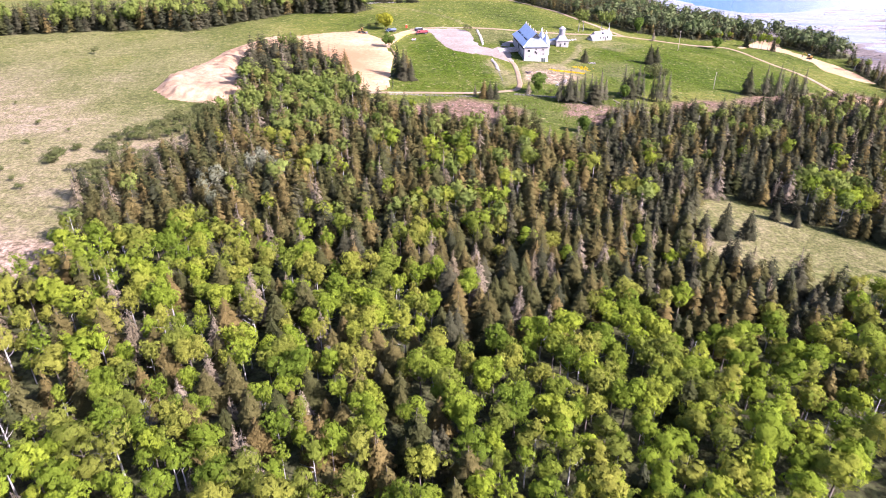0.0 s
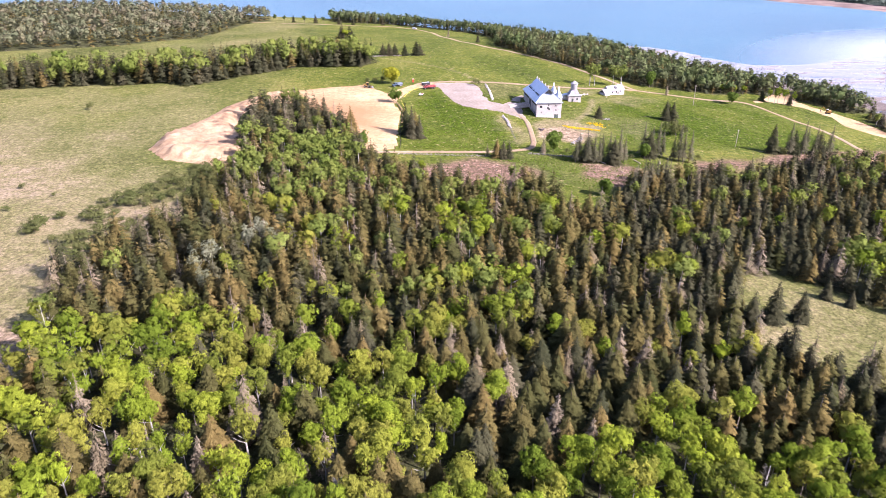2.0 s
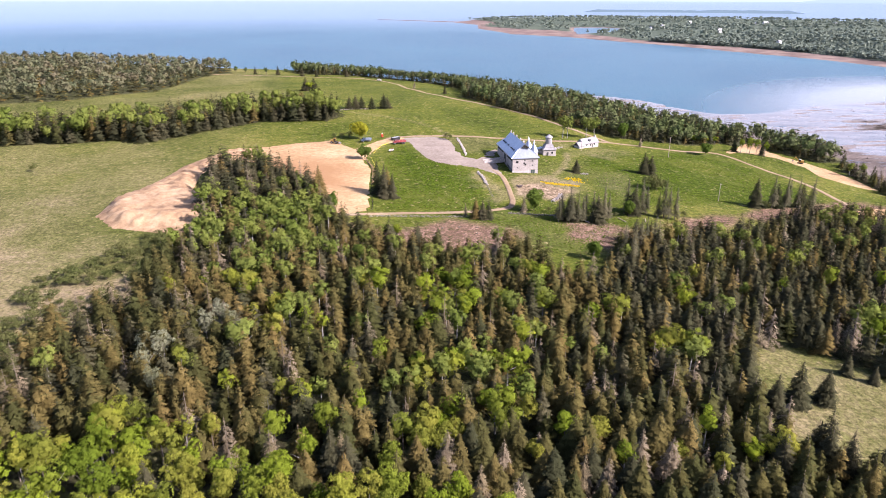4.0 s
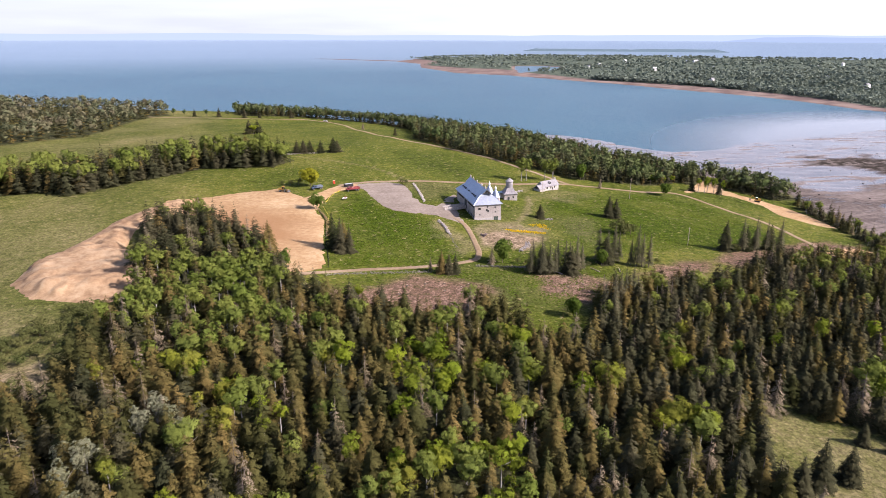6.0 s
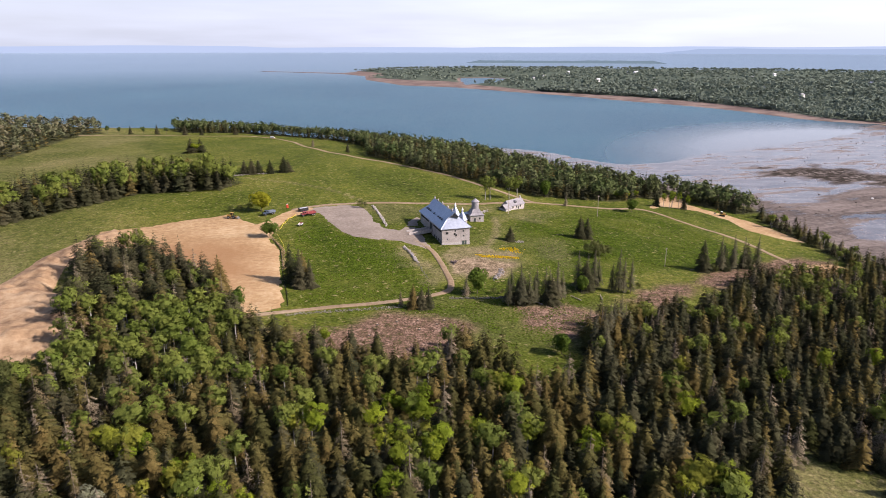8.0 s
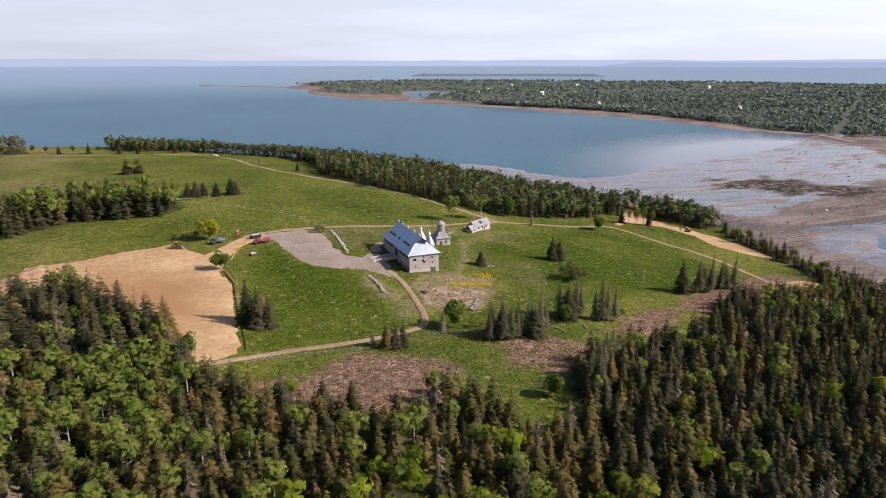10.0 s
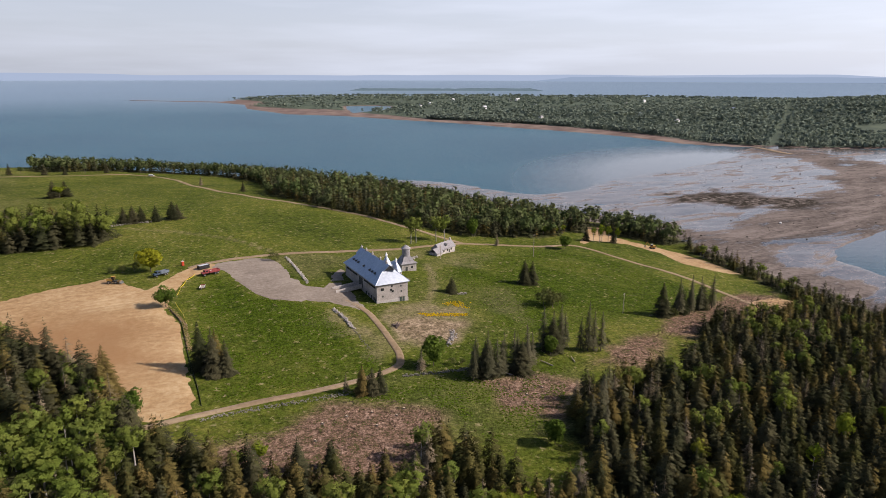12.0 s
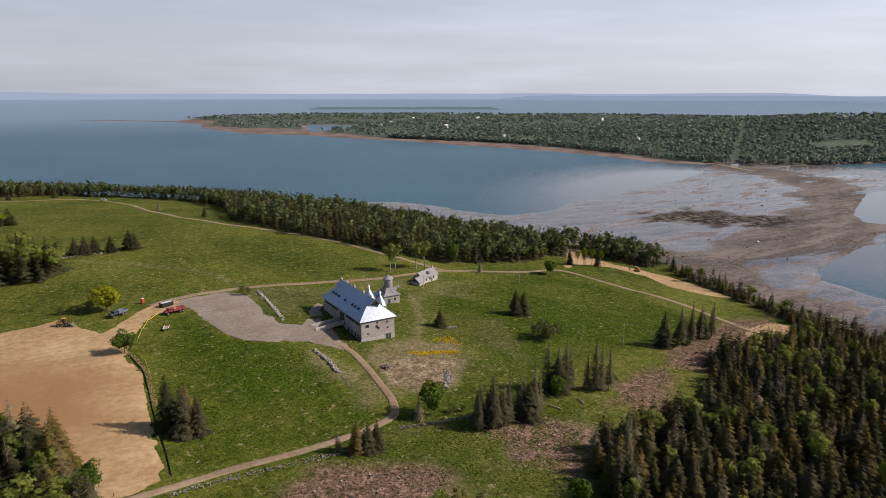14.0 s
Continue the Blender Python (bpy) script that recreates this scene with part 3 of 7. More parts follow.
# ---- water ----
def water_material():
    m, n, l, b = material("sea_water")
    p = place_of(n)
    drift = noise_node(n, l, 0.0035, 5, 0.6, p)
    r = ramp(n, [(0.35, (0.024, 0.080, 0.118)), (0.65, (0.036, 0.104, 0.142))])
    l.new(drift.outputs["Fac"], r.inputs["Fac"])
    # shallows over the mud carry silt
    sep = n.new("ShaderNodeSeparateXYZ")
    l.new(p, sep.inputs[0])
    near = n.new("ShaderNodeVectorMath")
    near.operation = "DISTANCE"
    near.inputs[1].default_value = (820, 520, WATER)
    l.new(p, near.inputs[0])
    silt = n.new("ShaderNodeMapRange")
    silt.inputs["From Min"].default_value, silt.inputs["From Max"].default_value = 500, 300
    silt.interpolation_type = "SMOOTHSTEP"
    l.new(near.outputs["Value"], silt.inputs["Value"])
    c = mix_node(n, l, silt.outputs["Result"], r.outputs["Color"], (0.10, 0.105, 0.115))
    # haze and sky glare painted in: the sea's base colour pales with distance
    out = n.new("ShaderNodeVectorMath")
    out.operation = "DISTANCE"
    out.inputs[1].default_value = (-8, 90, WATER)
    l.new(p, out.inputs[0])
    painted_haze = n.new("ShaderNodeMapRange")
    painted_haze.inputs["From Min"].default_value, painted_haze.inputs["From Max"].default_value = 2200, 4300
    l.new(out.outputs["Value"], painted_haze.inputs["Value"])
    c = mix_node(n, l, painted_haze.outputs["Result"], c, (0.19, 0.26, 0.33))
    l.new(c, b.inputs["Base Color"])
    b.inputs["Specular IOR Level"].default_value, b.inputs["IOR"].default_value = 0.3, 1.33
    wave = n.new("ShaderNodeMapping")
    wave.inputs["Scale"].default_value, wave.inputs["Rotation"].default_value = (0.10, 0.28, 1), (0, 0, radians(25))
    l.new(p, wave.inputs["Vector"])
    w = noise_node(n, l, 1.0, 6, 0.65, wave.outputs["Vector"])
    u = n.new("ShaderNodeBump")
    calm = n.new("ShaderNodeMapRange")
    calm.inputs["To Min"].default_value, calm.inputs["To Max"].default_value = 0.8, 0.03
    l.new(silt.outputs["Result"], calm.inputs["Value"])
    l.new(calm.outputs["Result"], u.inputs["Strength"])
    still = n.new("ShaderNodeMapRange")
    still.inputs["To Min"].default_value, still.inputs["To Max"].default_value = 0.3, 0.06
    l.new(silt.outputs["Result"], still.inputs["Value"])
    l.new(still.outputs["Result"], b.inputs["Roughness"])
    u.inputs["Distance"].default_value = 1.2
    l.new(w.outputs["Fac"], u.inputs["Height"])
    l.new(u.outputs["Normal"], b.inputs["Normal"])
    return m


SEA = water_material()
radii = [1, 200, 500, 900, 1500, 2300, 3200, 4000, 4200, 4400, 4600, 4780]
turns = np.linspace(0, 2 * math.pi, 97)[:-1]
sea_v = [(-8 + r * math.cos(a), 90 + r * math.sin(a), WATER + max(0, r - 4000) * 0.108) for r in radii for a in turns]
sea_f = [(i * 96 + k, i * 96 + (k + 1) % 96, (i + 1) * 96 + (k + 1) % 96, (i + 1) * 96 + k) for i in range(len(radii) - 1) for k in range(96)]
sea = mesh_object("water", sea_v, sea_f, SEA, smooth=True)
tagged(sea, "calm blue sea of a wide bay, silty over the flats", "water", kind="structure")


# ---- far shore ----
MAINLAND = [(640, 3300), (330, 3640), (225, 3760), (290, 3570), (593, 3184), (640, 2900), (570, 2591), (593, 2189), (715, 2028), (785, 1792), (855, 1609), (895, 1421), (940, 1273), (960, 1125),
            (944, 970), (985, 880), (1060, 850), (1090, 800), (1180, 760), (1400, 690), (1900, 600), (2600, 420), (3300, 300), (3700, 1200), (3350, 2000), (2650, 2850), (2000, 3420), (1500, 3650), (1000, 3780)]
LAGOON = [(816, 2150), (877, 2376), (969, 2613), (1084, 2597), (1120, 2500), (1010, 2300), (899, 2226)]
MAIN_TREES = [(692, 3518), (776, 3386), (800, 3000), (632, 2769), (679, 2639), (728, 2469), (820, 2397), (838, 2121), (881, 1751), (961, 1598), (1020, 1457), (1043, 1269), (1040, 1111), (1003, 962),
              (1045, 864), (1080, 830), (1100, 800), (1180, 760), (1400, 690), (1900, 600), (2600, 420), (3300, 300), (3700, 1200), (3350, 2000), (2650, 2850), (2000, 3420), (1500, 3650), (1000, 3700)]


def mainland_z(x, y):
    """A mud beach round the edge, a low bank at the tree line and gentle hills behind."""
    d = np.minimum(depth_in(MAINLAND, x, y), -depth_in(LAGOON, x, y) + 8)
    t = np.minimum(depth_in(MAIN_TREES, x, y), -depth_in(LAGOON, x, y))
    rise = 2.0 * step(-14, 22, t) + 7 * step(30, 260, t) + 8 * value_noise(x, y, 420, 41) * step(60, 400, t)
    rise += 44 * np.exp(-(((x - 2150) / 520) ** 2 + ((y - 1150) / 420) ** 2)) * step(0, 400, t)
    return WATER - 2 + 2.7 * step(-22, 30, d) + rise


hx, hy = np.meshgrid(np.arange(200, 3800, 26.0), np.arange(250, 3900, 26.0))
hz = mainland_z(hx, hy)
mx, my = hx.shape[1], hx.shape[0]
quad = (np.arange(my - 1)[:, None] * mx + np.arange(mx - 1)[None, :]).ravel()
keep = (depth_in(MAINLAND, hx, hy) > -60)
keep = keep[:-1, :-1].ravel() & (hx[:-1, :-1].ravel() > 0)
faces = np.stack([quad, quad + 1, quad + mx + 1, quad + mx], 1)[keep]
used, back = np.unique(faces, return_inverse=True)


def shore_material():
    m, n, l, b = material("far_land")
    p = place_of(n)
    sep = n.new("ShaderNodeSeparateXYZ")
    l.new(p, sep.inputs[0])
    k = noise_node(n, l, 0.02, 6, 0.65, p)
    beach = ramp(n, [(0.4, (0.12, 0.085, 0.072)), (0.6, (0.22, 0.165, 0.135))])
    wood = ramp(n, [(0.4, (0.062, 0.082, 0.060)), (0.6, (0.090, 0.112, 0.076))])
    l.new(k.outputs["Fac"], beach.inputs["Fac"])
    l.new(k.outputs["Fac"], wood.inputs["Fac"])
    up = n.new("ShaderNodeMapRange")
    up.inputs["From Min"].default_value, up.inputs["From Max"].default_value = WATER + 1.1, WATER + 1.9
    l.new(sep.outputs["Z"], up.inputs["Value"])
    l.new(mix_node(n, l, up.outputs["Result"], beach.outputs["Color"], wood.outputs["Color"]), b.inputs["Base Color"])
    b.inputs["Roughness"].default_value, b.inputs["Specular IOR Level"].default_value = 0.95, 0.1
    return m


FAR_LAND = shore_material()
far_shore = mesh_object("mainland", np.stack([hx.ravel()[used], hy.ravel()[used], hz.ravel()[used]], 1), back.reshape(-1, 4), FAR_LAND, smooth=True)
tagged(far_shore, "low wooded mainland with a reddish mud beach", "land", kind="structure")


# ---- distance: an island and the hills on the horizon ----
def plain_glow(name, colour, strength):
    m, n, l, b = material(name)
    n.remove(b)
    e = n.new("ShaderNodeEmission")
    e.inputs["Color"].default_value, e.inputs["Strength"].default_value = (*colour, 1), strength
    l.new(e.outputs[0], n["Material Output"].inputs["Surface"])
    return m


def ridge(name, r, a0, a1, foot, top, vary, size, mat, seed):
    """A long far ridge, in degrees from +x, seen end to end as one low band."""
    v, f = [], []
    count = 260
    for k in range(count + 1):
        a = radians(a0 + (a1 - a0) * k / count)
        end = min(1, 10 * k / count, 10 * (count - k) / count)
        h = top + vary * (float(value_noise(np.array([k * 1.0]), np.array([0.5]), size, seed)[0]) + 0.4 * float(value_noise(np.array([k * 1.0]), np.array([0.5]), size / 4, seed + 1)[0]) - 0.7)
        h = foot + (h - foot) * end
        x, y = -8 + r * math.cos(a), 90 + r * math.sin(a)
        v += [(x, y, foot), (x * 1.004, y * 1.004, h), (x * 1.012, y * 1.012, foot)]
    for k in range(count):
        for j in (0, 1):
            f.append((3 * k + j, 3 * k + 3 + j, 3 * k + 4 + j, 3 * k + 1 + j))
    return tagged(mesh_object(name, v, f, mat, smooth=True), "hazy blue hills along the horizon", "hills", kind="structure")


# haze and daylight put into glowing colour; these ridges take no sun
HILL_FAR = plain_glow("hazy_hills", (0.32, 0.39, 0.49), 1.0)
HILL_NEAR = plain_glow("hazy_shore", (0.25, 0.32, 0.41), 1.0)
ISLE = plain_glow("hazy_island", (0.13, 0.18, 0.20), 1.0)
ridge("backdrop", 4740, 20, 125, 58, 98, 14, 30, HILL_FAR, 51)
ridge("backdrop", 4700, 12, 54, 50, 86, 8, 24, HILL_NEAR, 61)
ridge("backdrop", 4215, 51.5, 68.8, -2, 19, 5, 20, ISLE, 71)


# ---- trees: templates one metre high ----
rng = np.random.default_rng(7)


def tube(path, radii, sides=5):
    """Quads of a tapered tube along a path of points."""
    v, f = [], []
    for k, (p, r) in enumerate(zip(path, radii)):
        for s in range(sides):
            a = 2 * math.pi * s / sides
            v.append((p[0] + r * math.cos(a), p[1] + r * math.sin(a), p[2]))
        if k:
            for s in range(sides):
                i, j = (k - 1) * sides + s, (k - 1) * sides + (s + 1) % sides
                f.append((i, j, j + sides, i + sides))
    return np.array(v), np.array(f, int)


def glue(pieces):
    v, f, n = [], [], 0
    for a, b in pieces:
        v.append(a)
        f.append(b + n)
        n += len(a)
    return np.concatenate(v), np.concatenate(f)


def outward(v, up, loose):
    """Shading directions away from the stem, a little unlike from one spray to the next."""
    d = np.column_stack([v[:, 0], v[:, 1], np.zeros(len(v))])
    d /= np.maximum(np.linalg.norm(d, axis=1), 1e-6)[:, None]
    d += [0, 0, up]
    d += np.repeat(np.random.default_rng(len(v)).normal(size=((len(v) + 3) // 4, 3)) * loose * 0.6, 4, axis=0)[:len(v)]
    return d / np.maximum(np.linalg.norm(d, axis=1), 1e-6)[:, None]


def spruce_crown(levels, arms, wide, low=0.1, gaps=0.0, droop=0.3):
    v, f = [], []
    for k in range(levels):
        z = low + (0.985 - low) * ((k + rng.uniform(-0.3, 0.3)) / levels) ** 0.92 if k else low
        reach = wide * (1 - z) ** 0.84 + 0.012
        turn = rng.uniform(0, 6.28)
        for s in range(arms if z < 0.75 else max(4, arms - 2)):
            if rng.random() < gaps:
                continue
            a = turn + 6.283 * s / arms + rng.uniform(-0.25, 0.25)
            r = reach * rng.uniform(0.55, 1.25)
            c, d = math.cos(a), math.sin(a)
            side = r * rng.uniform(0.24, 0.42)
            h = z + rng.uniform(-0.012, 0.012)
            n = len(v)
            v += [(0.06 * r * c, 0.06 * r * d, h + 0.12 * r), (0.62 * r * c - side * d, 0.62 * r * d + side * c, h - droop * 0.75 * r),
                  (r * c, r * d, h - droop * r * rng.uniform(0.7, 1.5)), (0.62 * r * c + side * d, 0.62 * r * d - side * c, h - droop * 0.75 * r)]
            f.append((n, n + 3, n + 2, n + 1))
    n = len(v)
    v += [(0.012, 0, 0.93), (0, 0.012, 0.93), (0, 0, 1.02), (-0.012, -0.01, 0.93)]
    f.append((n, n + 1, n + 2, n + 3))
    v = np.array(v)
    return v, np.array(f, int), outward(v, 0.55, 0.45)


def leaf_crown(leaves, size, middle=0.63, wide=0.30, tall=0.34, lobes=11):
    """Clumps of leaves, laid like shingles over many lobes of unlike size, open below."""
    hub = rng.normal(size=(lobes, 3))
    hub /= np.linalg.norm(hub, axis=1)[:, None]
    hub = hub * rng.uniform(0.30, 0.66, (lobes, 1)) + [0, 0, 0.08]
    bulk = rng.uniform(0.30, 0.50, lobes)
    pick = rng.choice(lobes, leaves, p=bulk**2 / (bulk**2).sum())
    way = rng.normal(size=(leaves, 3))
    way[:, 2] += 0.5
    way /= np.linalg.norm(way, axis=1)[:, None]
    p = hub[pick] + way * bulk[pick][:, None] * rng.uniform(0.86, 1.12, (leaves, 1))
    p *= np.where(p[:, 2:] < 0, [[0.8, 0.8, 1.0]], [[1, 1, 1]])
    p = p * [wide, wide, tall] + [0, 0, middle]
    face = way + rng.normal(size=(leaves, 3)) * 0.32
    face /= np.linalg.norm(face, axis=1)[:, None]
    u = np.cross(face, rng.normal(size=(leaves, 3)))
    u /= np.linalg.norm(u, axis=1)[:, None]
    w = np.cross(face, u)
    s = size * rng.uniform(0.6, 1.3, (leaves, 1))
    t = s * rng.uniform(0.6, 1.0, (leaves, 1))
    v = np.stack([p - u * s, p - w * t - face * s * 0.25, p + u * s, p + w * t - face * s * 0.25], 1).reshape(-1, 3)
    whole = (p - [0, 0, middle - 0.1]) / [wide, wide, tall]
    soft = way * 0.75 + 0.55 * whole / np.maximum(np.linalg.norm(whole, axis=1), 1e-6)[:, None] + 0.18 * face
    soft /= np.linalg.norm(soft, axis=1)[:, None]
    return v, np.arange(4 * leaves).reshape(-1, 4), np.repeat(soft, 4, axis=0)


def limbs(count, top=0.75, reach=0.22, thick=0.010):
    out = [tube([(0, 0, -0.02), (0.004, 0.003, 0.3), (0.01, 0.0, top)], [0.016, 0.012, 0.004])]
    for k in range(count):
        a, z = rng.uniform(0, 6.28), rng.uniform(0.3, 0.6)
        r = reach * rng.uniform(0.6, 1.1)
        out.append(tube([(0.005, 0, z), (0.5 * r * math.cos(a), 0.5 * r * math.sin(a), z + 0.09), (r * math.cos(a), r * math.sin(a), z + 0.22)], [thick * 0.8, thick * 0.5, thick * 0.15], 3))
    return glue(out)


def bare_twigs(count):
    out = []
    for k in range(count):
        a, z = rng.uniform(0, 6.28), rng.uniform(0.25, 0.97)
        r = (0.20 * (1.05 - z) ** 0.5 + 0.03) * rng.uniform(0.6, 1.1)
        c, d, w = math.cos(a), math.sin(a), 0.006
        h = z + r * rng.uniform(0.1, 0.8)
        out.append((np.array([(0, 0, z), (0.6 * r * c - w * d, 0.6 * r * d + w * c, z + (h - z) * 0.55), (r * c, r * d, h), (0.6 * r * c + w * d, 0.6 * r * d - w * c, z + (h - z) * 0.5)]), np.array([[0, 1, 2, 3]])))
    return glue(out)


SPIKE = tube([(0, 0, -0.02), (0, 0, 0.5), (0, 0, 0.97)], [0.014, 0.008, 0.002], 4)
# kind: list of (trunk, trunk material, crown, crown material)
KINDS = {
    "spruce": [(SPIKE, BARK, spruce_crown(27, 11, rng.uniform(0.28, 0.35), 0.06, 0.10), SPRUCE) for k in range(5)],
    "fir": [(SPIKE, BARK, spruce_crown(27, 11, rng.uniform(0.28, 0.35), 0.04, 0.10), FIR) for k in range(4)],
    "dying_spruce": [(SPIKE, BARK, spruce_crown(24, 10, rng.uniform(0.23, 0.29), 0.12, 0.3, 0.45), GREY) for k in range(3)],
    "thin_spruce": [(SPIKE, BARK, spruce_crown(28, 10, rng.uniform(0.15, 0.19), 0.16, 0.28, 0.38), THIN) for k in range(5)],
    "maple": [(limbs(4), BARK, leaf_crown(620, 0.042, wide=rng.uniform(0.27, 0.34)), LEAF) for k in range(6)],
    "birch": [(limbs(3, 0.7), BIRCH, leaf_crown(380, 0.036, 0.66, rng.uniform(0.19, 0.25), 0.36), LEAF) for k in range(3)],
    "dead_birch": [(limbs(7, 0.95, 0.2), BIRCH, bare_twigs(150), PALE) for k in range(2)],
    "round": [(limbs(4, 0.6), BARK, leaf_crown(1500, 0.050, 0.50, rng.uniform(0.46, 0.54), 0.48, 19), LEAF) for k in range(3)],
    "shrub": [(limbs(2, 0.5), BARK, leaf_crown(300, 0.072, 0.48, rng.uniform(0.6, 0.8), 0.48), SHRUB) for k in range(3)],
}
LIGHT = {
    "spruce": [(SPIKE, BARK, spruce_crown(18, 9, rng.uniform(0.28, 0.35), 0.10, 0.08), SPRUCE) for k in range(4)],
    "fir": [(SPIKE, BARK, spruce_crown(18, 9, rng.uniform(0.28, 0.35), 0.10, 0.08), FIR) for k in range(4)],
    "dying_spruce": [(SPIKE, BARK, spruce_crown(16, 8, rng.uniform(0.23, 0.29), 0.12, 0.28, 0.45), GREY) for k in range(3)],
    "maple": [(limbs(2), BARK, leaf_crown(270, 0.056, wide=rng.uniform(0.27, 0.34)), LEAF) for k in range(4)],
    "birch": [(limbs(2, 0.6), BIRCH, leaf_crown(170, 0.045, 0.66, rng.uniform(0.19, 0.25), 0.36), LEAF) for k in range(3)],
    "dead_birch": [(limbs(5, 0.95, 0.2), BIRCH, bare_twigs(80), PALE) for k in range(2)],
    "shrub": [(limbs(1, 0.5), BARK, leaf_crown(60, 0.14, 0.48, rng.uniform(0.6, 0.8), 0.48), SHRUB) for k in range(3)],
}
MID = {
    "spruce": [(None, BARK, spruce_crown(13, 7, rng.uniform(0.28, 0.35), 0.14, 0.05), SPRUCE) for k in range(4)],
    "fir": [(None, BARK, spruce_crown(13, 7, rng.uniform(0.28, 0.35), 0.14, 0.05), FIR) for k in range(4)],
    "dying_spruce": [(SPIKE, BARK, spruce_crown(12, 7, rng.uniform(0.23, 0.29), 0.14, 0.25, 0.45), GREY) for k in range(3)],
    "maple": [(None, BARK, leaf_crown(150, 0.070, wide=rng.uniform(0.29, 0.36)), LEAF) for k in range(4)],
    "alder": [(limbs(1, 0.6), BIRCH, leaf_crown(150, 0.066, wide=rng.uniform(0.27, 0.34)), GREEN_LEAF) for k in range(4)],
    "birch": [(limbs(1, 0.6), BIRCH, leaf_crown(100, 0.054, 0.66, rng.uniform(0.22, 0.28), 0.36), LEAF) for k in range(3)],
    "dead_birch": [(limbs(4, 0.95, 0.2), BIRCH, bare_twigs(36), PALE) for k in range(2)],
}
FAR = {
    "spruce": [(None, BARK, spruce_crown(9, 6, rng.uniform(0.20, 0.25), 0.08), SPRUCE) for k in range(3)],
    "fir": [(None, BARK, spruce_crown(9, 6, rng.uniform(0.20, 0.25), 0.05), FAR_NEEDLE) for k in range(3)],
    "maple": [(None, BARK, leaf_crown(60, 0.085, 0.55, rng.uniform(0.28, 0.36), 0.38), FAR_LEAF) for k in range(3)],
    "shrub": [(None, BARK, leaf_crown(22, 0.2, 0.48, rng.uniform(0.5, 0.7), 0.48), SHRUB) for k in range(2)],
}
HILL = {
    "spruce": [(None, BARK, spruce_crown(5, 6, 0.25, 0.1), SPRUCE) for k in range(3)],
    "fir": [(None, BARK, spruce_crown(5, 6, 0.25, 0.06), FAR_NEEDLE) for k in range(3)],
    "maple": [(None, BARK, leaf_crown(40, 0.085, 0.52, 0.28, 0.40), HILL_LEAF) for k in range(4)],
}
BACK = {
    "spruce": [(None, BARK, spruce_crown(6, 7, 0.26, 0.1), SPRUCE) for k in range(2)], "fir": [(None, BARK, spruce_crown(6, 7, 0.26, 0.1), FIR) for k in range(2)],
    "dying_spruce": [(None, BARK, spruce_crown(6, 6, 0.2, 0.1, 0.2), GREY)], "maple": [(None, BARK, leaf_crown(36, 0.11, 0.55, 0.36, 0.38), LEAF) for k in range(2)],
    "birch": [(None, BARK, leaf_crown(30, 0.1, 0.6, 0.28, 0.38), LEAF)], "alder": [(None, BARK, leaf_crown(36, 0.11, 0.55, 0.36, 0.38), GREEN_LEAF)], "dead_birch": [(None, BARK, bare_twigs(24), PALE)],
}


def woods_of(name, trees, kinds, label):
    """Many trees joined into one thing that nobody could count. trees: rows of kind, x, y, z, height, turn, widen, tint."""
    mats, vs, fs, ms, ts, ns, n = [], [], [], [], [], [], 0
    groups = {}
    for k, row in enumerate(trees):
        groups.setdefault((row[0], k % len(kinds[row[0]])), []).append(row[1:])
    for (kind, pick), rows in groups.items():
        trunk, bark, crown, leaf = kinds[kind][pick]
        a = np.array(rows, float)
        c, s = np.cos(a[:, 4]), np.sin(a[:, 4])
        for piece, mat in ((trunk, bark), (crown, leaf)):
            if piece is None:
                continue
            if mat not in mats:
                mats.append(mat)
            v, f = piece[:2]
            soft = piece[2] if len(piece) > 2 else outward(v, 0.3, 0)
            way_x = soft[None, :, 0] * c[:, None] - soft[None, :, 1] * s[:, None]
            way_y = soft[None, :, 0] * s[:, None] + soft[None, :, 1] * c[:, None]
            ns.append(np.stack([way_x, way_y, np.broadcast_to(soft[None, :, 2], way_x.shape)], -1).reshape(-1, 3))
            wide = (a[:, 3] * a[:, 5])[:, None]
            x = (v[None, :, 0] * c[:, None] - v[None, :, 1] * s[:, None]) * wide + a[:, 0, None]
            y = (v[None, :, 0] * s[:, None] + v[None, :, 1] * c[:, None]) * wide + a[:, 1, None]
            z = v[None, :, 2] * a[:, 3, None] + a[:, 2, None]
            vs.append(np.stack([x, y, z], -1).reshape(-1, 3))
            fs.append((f[None] + (np.arange(len(a)) * len(v))[:, None, None]).reshape(-1, 4) + n)
            ms.append(np.full(len(f) * len(a), mats.index(mat)))
            ts.append(np.repeat(a[:, 6], len(v)))
            n += len(v) * len(a)
    v, f = np.concatenate(vs), np.concatenate(fs)
    me = bpy.data.meshes.new(name)
    me.vertices.add(len(v))
    me.vertices.foreach_set("co", v.astype(np.float32).ravel())
    me.loops.add(4 * len(f))
    me.loops.foreach_set("vertex_index", f.astype(np.int32).ravel())
    me.polygons.add(len(f))
    me.polygons.foreach_set("loop_start", np.arange(0, 4 * len(f), 4, dtype=np.int32))
    for m in mats:
        me.materials.append(m)
    me.polygons.foreach_set("material_index", np.concatenate(ms).astype(np.int32))
    me.update(calc_edges=True)
    me.attributes.new("custom_normal", "FLOAT_VECTOR", "POINT").data.foreach_set("vector", np.concatenate(ns).astype(np.float32).ravel())
    me.attributes.new("tint", "FLOAT", "POINT").data.foreach_set("value", np.concatenate(ts).astype(np.float32))
    return tagged(new(name, me), label, "trees", kind="stuff")


